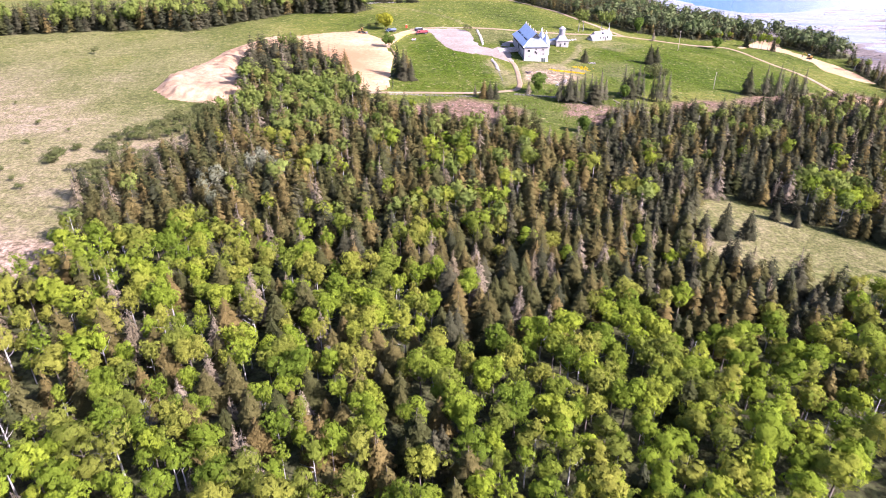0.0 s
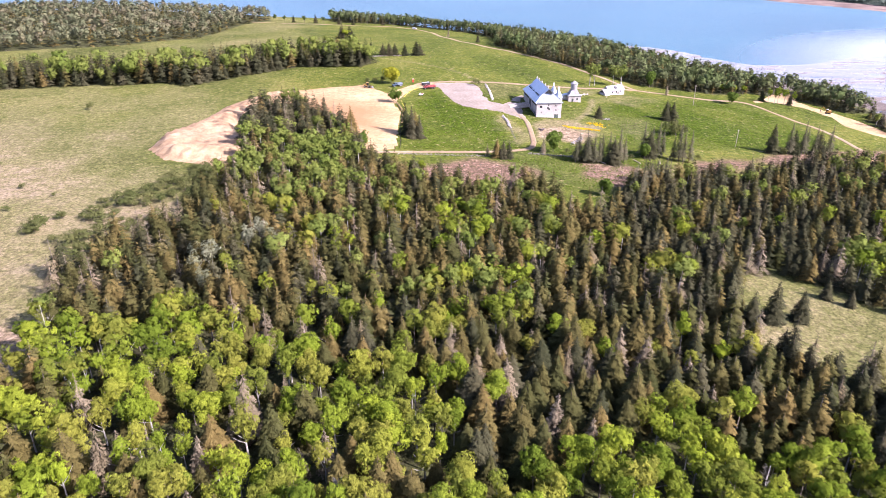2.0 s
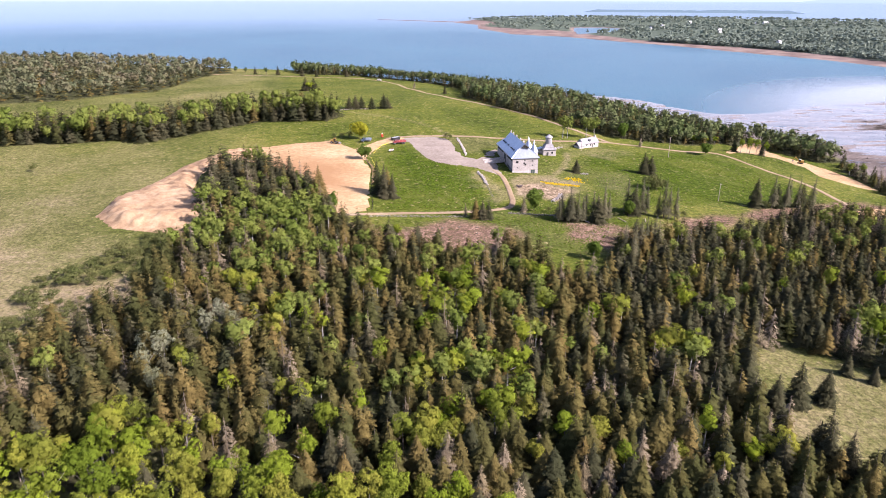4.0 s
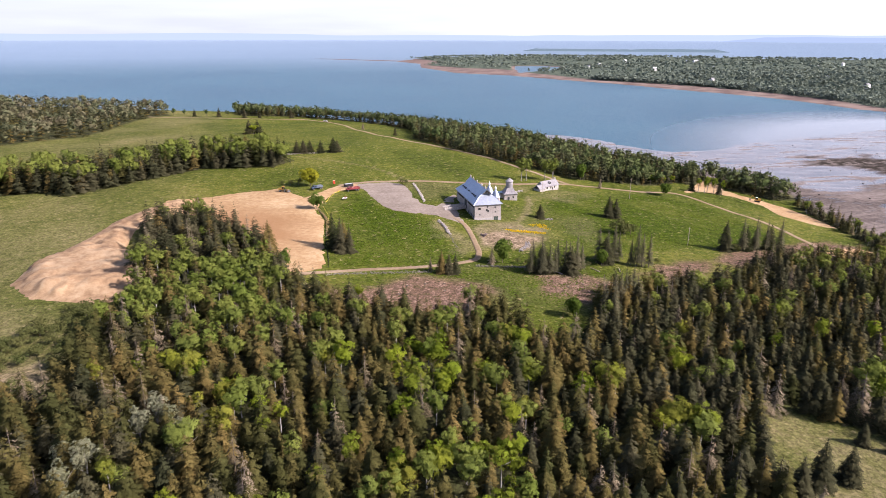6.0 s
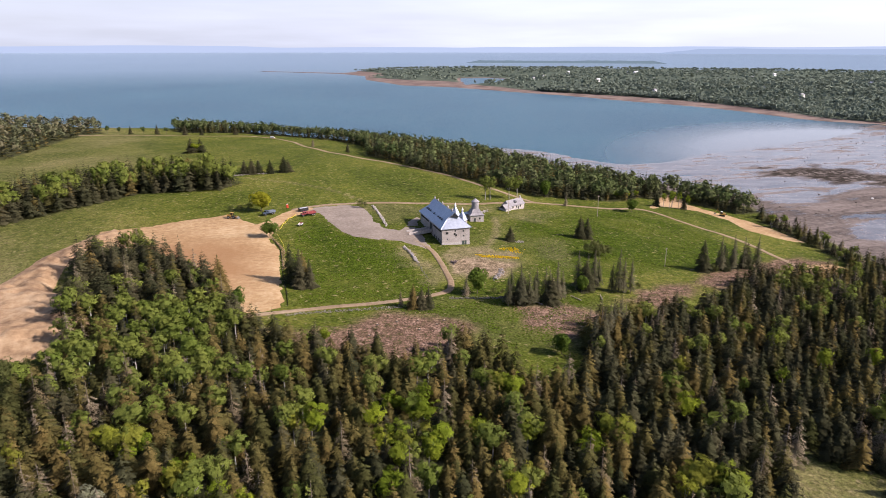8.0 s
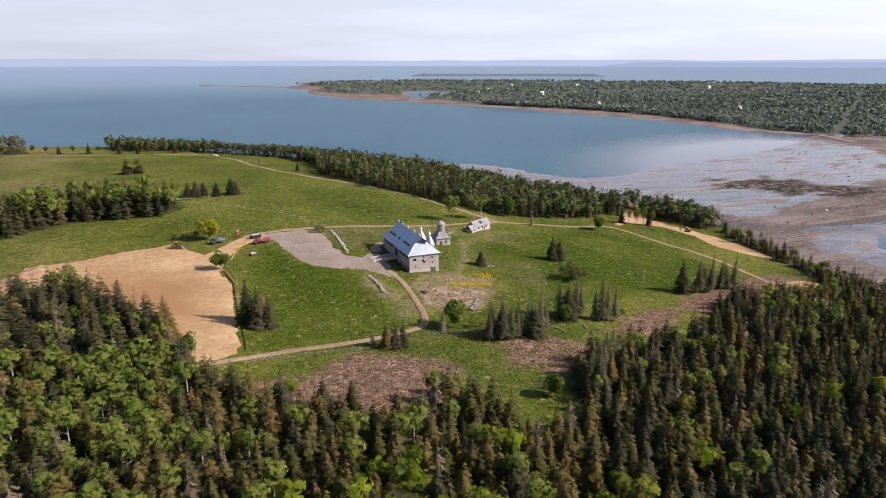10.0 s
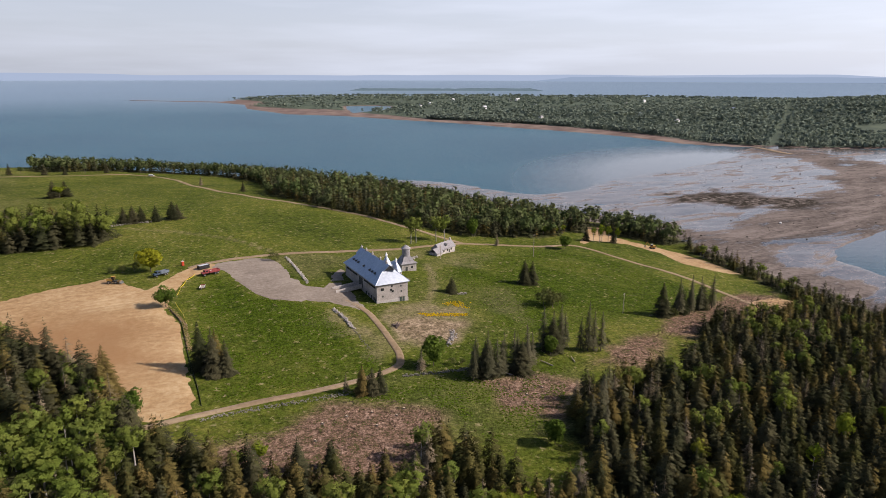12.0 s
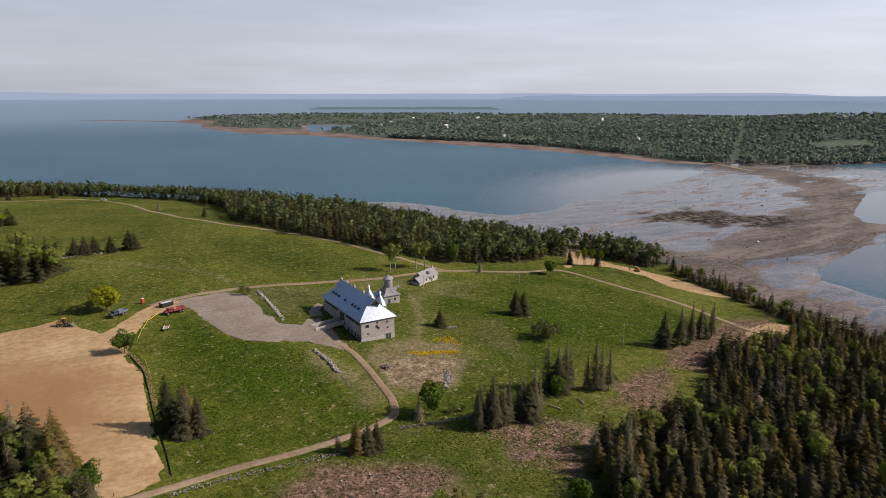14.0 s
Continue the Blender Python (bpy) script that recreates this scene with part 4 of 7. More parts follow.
def as_mesh(name, piece, mat):
    me = bpy.data.meshes.new(name)
    me.from_pydata(piece[0].tolist(), [], piece[1].tolist())
    me.materials.append(mat)
    if len(piece) > 2:
        me.attributes.new("custom_normal", "FLOAT_VECTOR", "POINT").data.foreach_set("vector", piece[2].astype(np.float32).ravel())
    return me


MESHES = {}


def tree(kind, x, y, h, widen=1.0, turn=None, label="", group="", leaf=None, name=None):
    """One tree: trunk and crown under an empty at its foot."""
    pick = rng.integers(len(KINDS[kind]))
    trunk, bark, crown, needles = KINDS[kind][pick]
    needles = leaf or needles
    key = (kind, pick, needles.name)
    if key not in MESHES:
        MESHES[key] = as_mesh("trunk", trunk, bark), as_mesh("crown", crown, needles)
    name = name or {"shrub": "shrub", "round": "broadleaf_tree", "thin_spruce": "spruce_tree"}.get(kind, kind + "_tree")
    root = new(name)
    root.empty_display_size = 0.5
    root.matrix_basis = pose(x, y, ground_z(x, y) - 0.05, 0, 0, rng.uniform(0, 360) if turn is None else turn) @ Matrix.Diagonal((h * widen, h * widen, h, 1))
    for part_name, me in zip(("trunk", "crown"), MESHES[key]):
        new(part_name, me).parent = root
    return tagged(root, label, "shrub" if kind == "shrub" else "tree", group)


def scatter(poly, gap, holes=()):
    """Jittered places inside a plan shape."""
    a = np.array(poly)
    x, y = np.meshgrid(np.arange(a[:, 0].min(), a[:, 0].max(), gap), np.arange(a[:, 1].min(), a[:, 1].max(), gap))
    x, y = (x + rng.uniform(-0.45, 0.45, x.shape) * gap).ravel(), (y + rng.uniform(-0.45, 0.45, y.shape) * gap).ravel()
    ok = inside(poly, x, y)
    for h in holes:
        ok &= ~inside(h, x, y)
    return x[ok], y[ok]


# round patches of broadleaved trees inside the spruce wood: x, y, radius
LEAFY_SPOTS = ((3, 143, 17), (11, 176, 8), (28, 203, 9), (14, 199, 7), (42, 200, 9), (35, 183, 8), (20, 226, 6), (30, 241, 8), (38, 258, 7), (8, 260, 7), (80, 233, 8), (172, 205, 16),
               (-50, 178, 11), (-68, 172, 12), (52, 222, 8), (-20, 240, 7), (66, 262, 6), (46, 276, 6), (8, 285, 6), (-36, 262, 8), (92, 205, 6))


def leafy_share(x, y):
    """How many of the main wood's trees are broadleaved, by place."""
    s = np.full(np.shape(x), 0.07)
    s = np.maximum(s, 0.96 * step(142, 120, y + 9 * np.sin(x / 13)) * step(2, 14, x))
    s = np.maximum(s, 0.54 * step(190, 150, y) * step(16, 2, x))
    s = np.maximum(s, 0.76 * step(196, 178, y) * step(-26, -40, x))
    s = np.maximum(s, 0.80 * step(112, 98, y))
    s = np.maximum(s, 0.14 * step(60, 10, np.abs(x - 40)) * step(55, 20, np.abs(y - 195)))
    s = np.maximum(s, 0.55 * step(358, 344, y) * step(276, 300, y) * step(-4, -16, x))
    s = np.maximum(s, 0.9 * step(352, 344, y) * step(314, 322, y) * step(-4, -12, x) * step(-44, -34, x))
    for sx, sy, r in LEAFY_SPOTS:
        s = np.maximum(s, 0.97 * step(r + 1, r - 3, np.hypot(x - sx, y - sy)))
    s = np.maximum(s, 0.12 * step(285, 330, x))
    patch = value_noise(x, y, 24, 77)
    return np.clip(s + 0.5 * (patch - 0.5) * np.minimum(1, 4 * s * (1 - s) + 0.15), 0.01, 1)


x, y = scatter(FOREST, 5.0, (CLEARING, HAUL))
share = leafy_share(x, y)
z = height(x, y)
short = 1 - 0.22 * step(250, 330, x)
near, light_rows, mid_rows, back_rows = [], [], [], []
seen_edge = np.maximum(62, 62 + 0.62 * (x - 60))
for k in range(len(x)):
    broad = rng.random() < share[k]
    luck = rng.random()
    west = x[k] < -8 and y[k] < 190
    if broad:
        kind = "dead_birch" if luck < (0.06 if west else 0.012) else "birch" if luck < (0.5 if west else 0.3) else "maple"
        if y[k] > 265 or (y[k] > 185 and luck > 0.62):
            kind = "alder"
        h = rng.uniform(8.5, 13.5) if kind != "dead_birch" else rng.uniform(9, 13)
    else:
        kind = "dying_spruce" if luck < (0.45 if west and y[k] < 150 else 0.10) else "fir" if luck < (0.85 if y[k] > 352 and x[k] < 0 else 0.24 + 0.40 * (x[k] > 90)) else "spruce"
        h = rng.uniform(8.5, 15.0) * (0.9 if y[k] < 130 else 1) * (1.18 if y[k] > 355 and x[k] < 0 else 1)
    row = (kind, x[k], y[k], z[k] - 0.1, h * short[k], rng.uniform(0, 6.28), rng.uniform(0.95, 1.32), rng.random())
    if -62 < x[k] < 70 and 96 < y[k] < 172:
        near.append(row)
    else:
        (back_rows if y[k] < seen_edge[k] or x[k] < -120 else light_rows if y[k] < 185 else mid_rows).append(row)
TREE_LABELS = {
    "spruce": "brown-tipped green spruce in a dense mixed wood", "fir": "dark green conical fir in a dense mixed wood",
    "dying_spruce": "greyish half-bare dying spruce among green trees", "maple": "bright spring-green maple in a dense mixed wood",
    "birch": "slim pale-barked birch with fresh green leaves", "dead_birch": "bare pale dead birch among green trees"}
for kind, tx, ty, tz, h, turn, widen, tint in near[:480]:
    tree(kind, tx, ty, h, widen, math.degrees(turn), TREE_LABELS[kind], "trees of the mixed wood")
light_rows += near[480:]
woods_of("mixed_wood", light_rows, LIGHT, "dense mixed wood of brown-tinged spruce and bright green broadleaf trees")
woods_of("spruce_wood", mid_rows, MID, "dense dark spruce wood with scattered green maples")
woods_of("back_wood", [r for r in back_rows if r[5] < 3.0], BACK, "outlying mixed wood of spruce and maple")


def stand(name, poly, gap, mix, low, high, kinds, label, holes=()):
    x, y = scatter(poly, gap, holes)
    z = height(x, y)
    names, odds = zip(*mix)
    out = []
    for k in range(len(x)):
        lean = value_noise(x[k:k + 1], y[k:k + 1], 30, 91)[0]
        coast = float(step(565, 520, y[k]) * step(235, 275, x[k])) * 3.0 * (label[:4] == "dark")
        p = np.array(odds) * np.where(np.arange(len(odds)) == len(odds) - 1, 1 + coast, 1) * np.where(np.arange(len(odds)) == len(odds) - 1, 0.3 + 1.4 * lean, 1.3 - 0.6 * lean)
        out.append((names[rng.choice(len(names), p=p / p.sum())], x[k], y[k], z[k] - 0.1, max(11.0 * float(step(560, 520, y[k]) * step(200, 260, x[k])), rng.uniform(low, high)), rng.uniform(0, 6.28), rng.uniform(0.9, 1.25), rng.random()))
    return woods_of(name, out, kinds, label)


stand("coastal_wood", BELT, 4.5, (("spruce", 0.3), ("fir", 0.5), ("maple", 0.2)), 8, 18, FAR, "dark spruce wood along the shore", (HAUL,))
stand("shore_wood", NORTH_BELT, 5.5, (("fir", 0.35), ("spruce", 0.2), ("maple", 0.45)), 11, 16, FAR, "thin line of trees along the far shore of the fields")
HEDGE_KINDS = dict(MID, maple=[(None, BARK, leaf_crown(150, 0.070, wide=rng.uniform(0.29, 0.36)), GREEN_LEAF) for k in range(3)])
stand("hedge_wood", HEDGE, 5.0, (("fir", 0.55), ("spruce", 0.2), ("maple", 0.28)), 12, 20.5, HEDGE_KINDS, "belt of spruce and maple between two fields")
stand("hill_wood", WOOD, 8.6, (("fir", 0.26), ("spruce", 0.3), ("maple", 0.44)), 13, 19, HILL, "wide mixed wood beyond the pasture")

# woods of the mainland, denser near the shore, in stands of unlike trees
FIELD = [(1360, 860), (1560, 830), (1600, 910), (1400, 930)]
RIDE = [(1040, 850), (1500, 1130), (2100, 1500)]


def mainland_places(count, x0, x1, y0, y1, chance):
    x, y = rng.uniform(x0, x1, count), rng.uniform(y0, y1, count)
    d = np.minimum(depth_in(MAIN_TREES, x, y), -depth_in(LAGOON, x, y) - 14)
    ok = (d > 0) & (rng.random(count) < chance(d, np.hypot(x, y - 150))) & (depth_in(FIELD, x, y) < 0) & (edge_distance(RIDE, x, y, False) > 7)
    return np.stack([x[ok], y[ok]])


spots = np.concatenate([mainland_places(70000, 600, 3600, 300, 3750, lambda d, r: np.clip((1500 / r) ** 0.8, 0.2, 1) * 0.34 * np.where(d < 60, 1.6, 1)),
                        mainland_places(60000, 860, 2000, 640, 1800, lambda d, r: np.where(d < 60, 0.75, 0.22))], 1)[:, :24000]
hxs, hys = spots
hzs = mainland_z(hxs, hys)
hd = np.hypot(hxs, hys - 150)
dark = 0.6 * value_noise(hxs, hys, 130, 43) + 0.4 * value_noise(hxs, hys, 45, 44)
far_rows = []
for k in range(len(hxs)):
    pick = "fir" if rng.random() < (0.75 if dark[k] > 0.55 else 0.22) else ("maple", "shrub")[rng.integers(2)]
    far_rows.append((pick, hxs[k], hys[k], hzs[k] - 0.5, rng.uniform(8, 14.5) * (1 if hd[k] < 1800 else 1.1), rng.uniform(0, 6.28), rng.uniform(0.75, 1.15) * (1 if hd[k] < 1500 else 1.35 if hd[k] < 2300 else 1.8), rng.random()))
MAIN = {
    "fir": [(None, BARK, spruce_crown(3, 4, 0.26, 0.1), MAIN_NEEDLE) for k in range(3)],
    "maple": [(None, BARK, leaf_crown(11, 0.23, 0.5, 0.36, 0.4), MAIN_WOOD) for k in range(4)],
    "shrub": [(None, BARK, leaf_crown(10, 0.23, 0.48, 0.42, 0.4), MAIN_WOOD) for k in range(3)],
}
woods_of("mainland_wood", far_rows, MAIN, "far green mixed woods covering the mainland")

# trees that stand alone or in rows on the open land: kind, x, y, height, width, label
OAK = "round spring-green broadleaf tree beside a stone wall"
FIELD_SPRUCE = "dark green spruce standing alone in a grass field"
BENT = "broad wind-bent dark spruce beside a low field wall"
ROW_SPRUCE = "tall thin grey-green spruce in a row at the cut edge"
SINGLE = [
    ("fir", 19, 376, 18, 1.0, "dark spruce in a clump beside the graded sand lot"), ("fir", 22, 370, 17.5, 1.0, "dark spruce in a clump beside the graded sand lot"),
    ("fir", 26, 369, 13, 1.05, "dark spruce in a clump beside the graded sand lot"), ("spruce", 24, 374, 15, 1.0, "dark spruce in a clump beside the graded sand lot"),
    ("fir", 141, 414, 8.4, 1.5, "small dark spruce on the grass behind the barn"),
    ("fir", 184.5, 414, 13.2, 1.2, FIELD_SPRUCE), ("fir", 188.5, 413, 12.6, 1.2, FIELD_SPRUCE), ("fir", 186.5, 415, 11, 1.2, FIELD_SPRUCE),
    ("shrub", 173, 384, 8.5, 0.95, "dark rounded thicket in the grass field"), ("shrub", 178, 385, 9.5, 0.95, "dark rounded thicket in the grass field"), ("shrub", 176, 381, 7.5, 1.0, "dark rounded thicket in the grass field"), ("shrub", 181, 383, 7, 1.0, "dark rounded thicket in the grass field"),
    ("round", 93.5, 347, 11.8, 0.95, OAK), ("dying_spruce", 88, 346, 8.8, 1.3, "small half-bare spruce beside a stone wall"),
    ("thin_spruce", 103, 334, 16, 1.10, ROW_SPRUCE), ("thin_spruce", 106, 331, 18.5, 1.04, ROW_SPRUCE), ("thin_spruce", 110, 331, 15, 1.16, ROW_SPRUCE), ("thin_spruce", 113, 332, 13.4, 1.10, ROW_SPRUCE),
    ("thin_spruce", 118, 332, 16.3, 1.04, ROW_SPRUCE), ("thin_spruce", 123, 331, 18.5, 0.98, ROW_SPRUCE), ("thin_spruce", 121, 334, 14, 0.98, ROW_SPRUCE),
    ("thin_spruce", 141, 344, 18, 1.04, ROW_SPRUCE), ("thin_spruce", 145, 343, 16, 1.10, ROW_SPRUCE), ("thin_spruce", 148, 342, 18.5, 0.98, ROW_SPRUCE), ("round", 139, 337, 8.6, 0.75, "small bright green maple among thin spruces"),
    ("thin_spruce", 157, 336, 21, 0.85, ROW_SPRUCE), ("thin_spruce", 159, 335, 17, 0.85, ROW_SPRUCE), ("thin_spruce", 162, 334, 17, 0.85, ROW_SPRUCE), ("shrub", 169, 337, 3.6, 0.9, "low green shrub at the cut edge"),
    ("fir", 221, 356, 17, 1.05, "tall dark spruce at the corner of the field"), ("thin_spruce", 230, 354, 19, 0.98, ROW_SPRUCE), ("thin_spruce", 238, 354, 20, 0.85, ROW_SPRUCE),
    ("thin_spruce", 246, 355, 18, 0.85, ROW_SPRUCE), ("thin_spruce", 255, 355, 18.5, 0.92, ROW_SPRUCE), ("thin_spruce", 242, 357, 16, 0.98, ROW_SPRUCE), ("shrub", 226, 353, 5, 0.9, "low green shrub at the cut edge"),
    ("dying_spruce", 58, 342, 6.6, 1.0, "small half-bare spruce beside the dirt track"), ("spruce", 62, 338, 10.6, 1.1, "dark spruce in a small group beside the dirt track"),
    ("fir", 65, 337, 9.5, 1.2, "dark spruce in a small group beside the dirt track"), ("fir", 68, 337, 9.4, 1.2, "dark spruce in a small group beside the dirt track"),
    ("shrub", 5, 489, 4.5, 1.0, "grey-green thicket at the edge of the field"), ("shrub", 10, 488, 4.8, 1.0, "grey-green thicket at the edge of the field"), ("shrub", 0, 490, 3.6, 1.0, "grey-green thicket at the edge of the field"),
    ("shrub", 74, 484, 5.0, 0.8, "dark windswept bush on the edge of the gravel yard"), ("shrub", 77, 483, 4.2, 0.8, "dark windswept bush on the edge of the gravel yard"),
    ("round", 260, 471, 9.0, 1.1, "round dark green tree beside the farm track"),
    ("fir", 20, 592, 11.5, 1.7, BENT), ("fir", 15, 593, 10.5, 1.7, BENT), ("fir", 25, 594, 10, 1.8, BENT), ("fir", 33, 591, 10.5, 1.5, BENT), ("fir", 43, 593, 12, 1.7, BENT), ("fir", 46, 594, 9.5, 1.9, BENT),
    ("fir", 115, 711, 9, 1.3, FIELD_SPRUCE), ("dying_spruce", 93, 775, 8.7, 1.3, "bare thin tree beside the gravel road"),
    ("shrub", -164, 436, 5.5, 0.75, "lone dark bush in the dry pasture"), ("fir", -22, 735, 14, 1.8, "bushy dark tree alone in the far field"), ("fir", -14, 737, 13, 1.9, "bushy dark tree alone in the far field"), ("maple", -18, 733, 10, 1.6, "bushy dark tree alone in the far field"),
    ("birch", 162, 497, 17, 1.3, "tall bare-stemmed tree by the road behind the barn"), ("birch", 166, 498, 16, 1.3, "tall bare-stemmed tree by the road behind the barn"),
    ("birch", 181, 500, 16, 1.3, "tall bare-stemmed tree by the road behind the barn"), ("birch", 187, 500, 16.5, 1.3, "tall bare-stemmed tree by the road behind the barn"),
    ("round", 214, 510, 13, 0.75, "round green tree by the road at the wood's edge"), ("dying_spruce", 217, 486, 9, 1.0, "thin grey tree by the farm track"),
    ("fir", 108, 181, 12.4, 1.2, "dark spruce on the dry grass clearing"), ("fir", 117, 184, 13.9, 1.2, "dark spruce on the dry grass clearing"),
    ("fir", 126, 184, 10.7, 1.3, "dark spruce on the dry grass clearing"), ("fir", 143, 196, 7.4, 1.3, "small dark spruce on the dry grass clearing"), ("fir", 148, 191, 6.1, 1.3, "small dark spruce on the dry grass clearing"),
    ("round", -3.5, 352, 9, 0.8, "bright green tree at the corner of the sand lot"), ("spruce", -10, 369, 17, 1.1, "dark spruce at the corner of the sand lot"),
    ("thin_spruce", 101, 332, 13, 1.1, ROW_SPRUCE), ("fir", 108, 334, 14, 1.1, ROW_SPRUCE), ("thin_spruce", 115, 334, 15, 1.0, ROW_SPRUCE), ("fir", 120, 330, 13, 1.1, ROW_SPRUCE), ("thin_spruce", 126, 332, 14, 1.0, ROW_SPRUCE),
    ("fir", 143, 341, 14, 1.1, ROW_SPRUCE), ("thin_spruce", 151, 343, 15, 1.0, ROW_SPRUCE), ("thin_spruce", 155, 338, 14, 0.95, ROW_SPRUCE), ("fir", 234, 356, 14, 1.1, ROW_SPRUCE), ("fir", 250, 357, 14, 1.0, ROW_SPRUCE),
    ("shrub", 100, 345, 3, 1.0, "low green shrub at the stone wall"), ("shrub", 104, 344, 2.6, 1.0, "low green shrub at the stone wall"), ("shrub", 131, 336, 3, 1.0, "low green shrub at the cut edge"), ("round", 101, 288, 9, 0.95, "round green tree at the edge of the felled patch"), ("thin_spruce", 113, 286, 15, 1.1, ROW_SPRUCE), ("thin_spruce", 118, 288, 17, 1.1, ROW_SPRUCE), ("thin_spruce", 123, 292, 16, 1.1, ROW_SPRUCE), ("thin_spruce", 128, 297, 15, 1.0, ROW_SPRUCE), ("thin_spruce", 134, 301, 15, 1.0, ROW_SPRUCE), ("thin_spruce", 115, 282, 13, 1.1, ROW_SPRUCE),
    ("fir", 30, 305, 11, 1.1, "dark young spruce at the edge of the felled patch"), ("fir", 38, 303, 9, 1.2, "dark young spruce at the edge of the felled patch"), ("maple", 22, 312, 8, 1.2, "bright green tree at the edge of the felled patch"),
]
for kind, tx, ty, h, widen, label in SINGLE:
    widen *= 1.1 if label == ROW_SPRUCE else 0.88 if kind in ("fir", "spruce", "dying_spruce") else 1
    tree(kind, tx, ty, h, widen, None, label, "trees of the open land", DARK_LEAF if kind == "round" else GREEN_LEAF if kind == "birch" else None)
tree("round", 16.5, 436.5, 9.2, 1.0, None, "dark green bushy tree at the edge of the sand lot", "trees of the open land", DARK_LEAF)
tree("round", 17, 485.5, 11.8, 1.28, None, "round yellow-green tree beside the truck lane", "trees of the open land", YELLOW_LEAF)

for tx, ty, h in ((-56, 212, 12), (-52, 217, 13), (-57, 220, 11.5), (-43, 230, 12.5), (-40, 236, 12), (-37, 232, 11), (-52, 203, 10.5), (-33, 224, 11)):
    tree("birch", tx, ty, h, 1.15, None, "silvery grey-leaved poplar among spruces", "silvery trees of the wood", SILVER, "poplar_tree")

# low bushes along the west edge of the wood and in the pasture
SCRUB = [(-62, 322), (-73, 274), (-88, 242), (-98, 228), (-122, 250), (-128, 262), (-112, 268), (-108, 285), (-92, 300), (-76, 330)]
x, y = scatter(SCRUB, 4.8)
for k in range(len(x)):
    if value_noise(x[k:k + 1], y[k:k + 1], 16, 17)[0] > 0.42:
        h = rng.uniform(2.4, 5.0)
        tree("shrub", x[k], y[k], h, rng.uniform(1.0, 1.5), None, "low green willow bush at the pasture's edge", "pasture bushes")
for tx, ty, kind, h in ((-112, 938, "maple", 10), (-100, 935, "maple", 9), (-88, 934, "fir", 10), (-74, 930, "maple", 10), (-60, 932, "fir", 12), (-50, 930, "maple", 9), (-30, 926, "fir", 13), (-12, 924, "fir", 10), (6, 925, "maple", 12), (26, 928, "fir", 12), (40, 930, "maple", 11), (58, 922, "maple", 11)):
    tree(kind, tx, ty, h, 1.1, None, "single tree along the far field road", "far roadside trees", FAR_LEAF if kind == "maple" else None)
for bx, by, h in ((-144, 300, 3), (-150, 262, 2.4), (-128, 236, 2.6), (-138, 274, 2.6), (-136, 246, 2.4), (-176, 268, 2), (-128, 290, 2), (-166, 330, 2), (-122, 228, 3.2)):
    tree("shrub", bx, by, h, 1.0, None, "low green bush in the dry pasture", "pasture bushes")


# ---- roads and yards, laid on the ground ----
def drape(name, poly, mat, label, category, lift=0.14, grain=4.0, ragged=1.0, heaps=0.0):
    """A yard on the ground: its own outline, worn uneven, filled with triangles."""
    from mathutils.geometry import delaunay_2d_cdt
    out = []
    a, b = loops(poly)
    for p, q in zip(a, b):
        n = max(2, int(np.hypot(*(q - p)) / grain))
        for k in range(n):
            out.append(p + (q - p) * k / n + (rng.uniform(-1, 1, 2) * 0.35 * ragged if k else 0))
    edge = [(k, (k + 1) % len(out)) for k in range(len(out))]
    x, y = scatter(poly, grain)
    keep = edge_distance(poly, x, y) > grain * 0.6
    pts = [Vector(p) for p in out] + [Vector(p) for p in zip(x[keep], y[keep])]
    v, _, f, *_ = delaunay_2d_cdt(pts, edge, [], 1, 0.01)
    v = np.array([tuple(p) for p in v])
    rim = edge_distance(poly, v[:, 0], v[:, 1])
    z = height(v[:, 0], v[:, 1]) + np.where(rim < 0.8, -0.10, lift)
    if heaps:
        # tipped earth, highest round the banks
        bank = step(1, 5, rim) * (0.35 + 0.65 * step(22, 6, rim))
        z += heaps * bank * np.maximum(0, 0.6 * value_noise(v[:, 0], v[:, 1], 5.5, 81) + 0.55 * value_noise(v[:, 0], v[:, 1], 2.6, 82) - 0.35)
    return tagged(mesh_object(name, np.column_stack([v, z]), [tuple(t) for t in f], mat, smooth=True), label, category, kind="structure")


def curve_points(points, gap=2.0):
    """A smooth line through plan points."""
    p = np.array(points, float)
    p = np.vstack([2 * p[0] - p[1], p, 2 * p[-1] - p[-2]])
    out = []
    for k in range(1, len(p) - 2):
        n = max(2, int(np.hypot(*(p[k + 1] - p[k])) / gap))
        for s in np.arange(n) / n:
            out.append(0.5 * (2 * p[k] + (p[k + 1] - p[k - 1]) * s + (2 * p[k - 1] - 5 * p[k] + 4 * p[k + 1] - p[k + 2]) * s**2 + (3 * p[k] - p[k - 1] - 3 * p[k + 1] + p[k + 2]) * s**3))
    out.append(p[-2])
    return np.array(out)


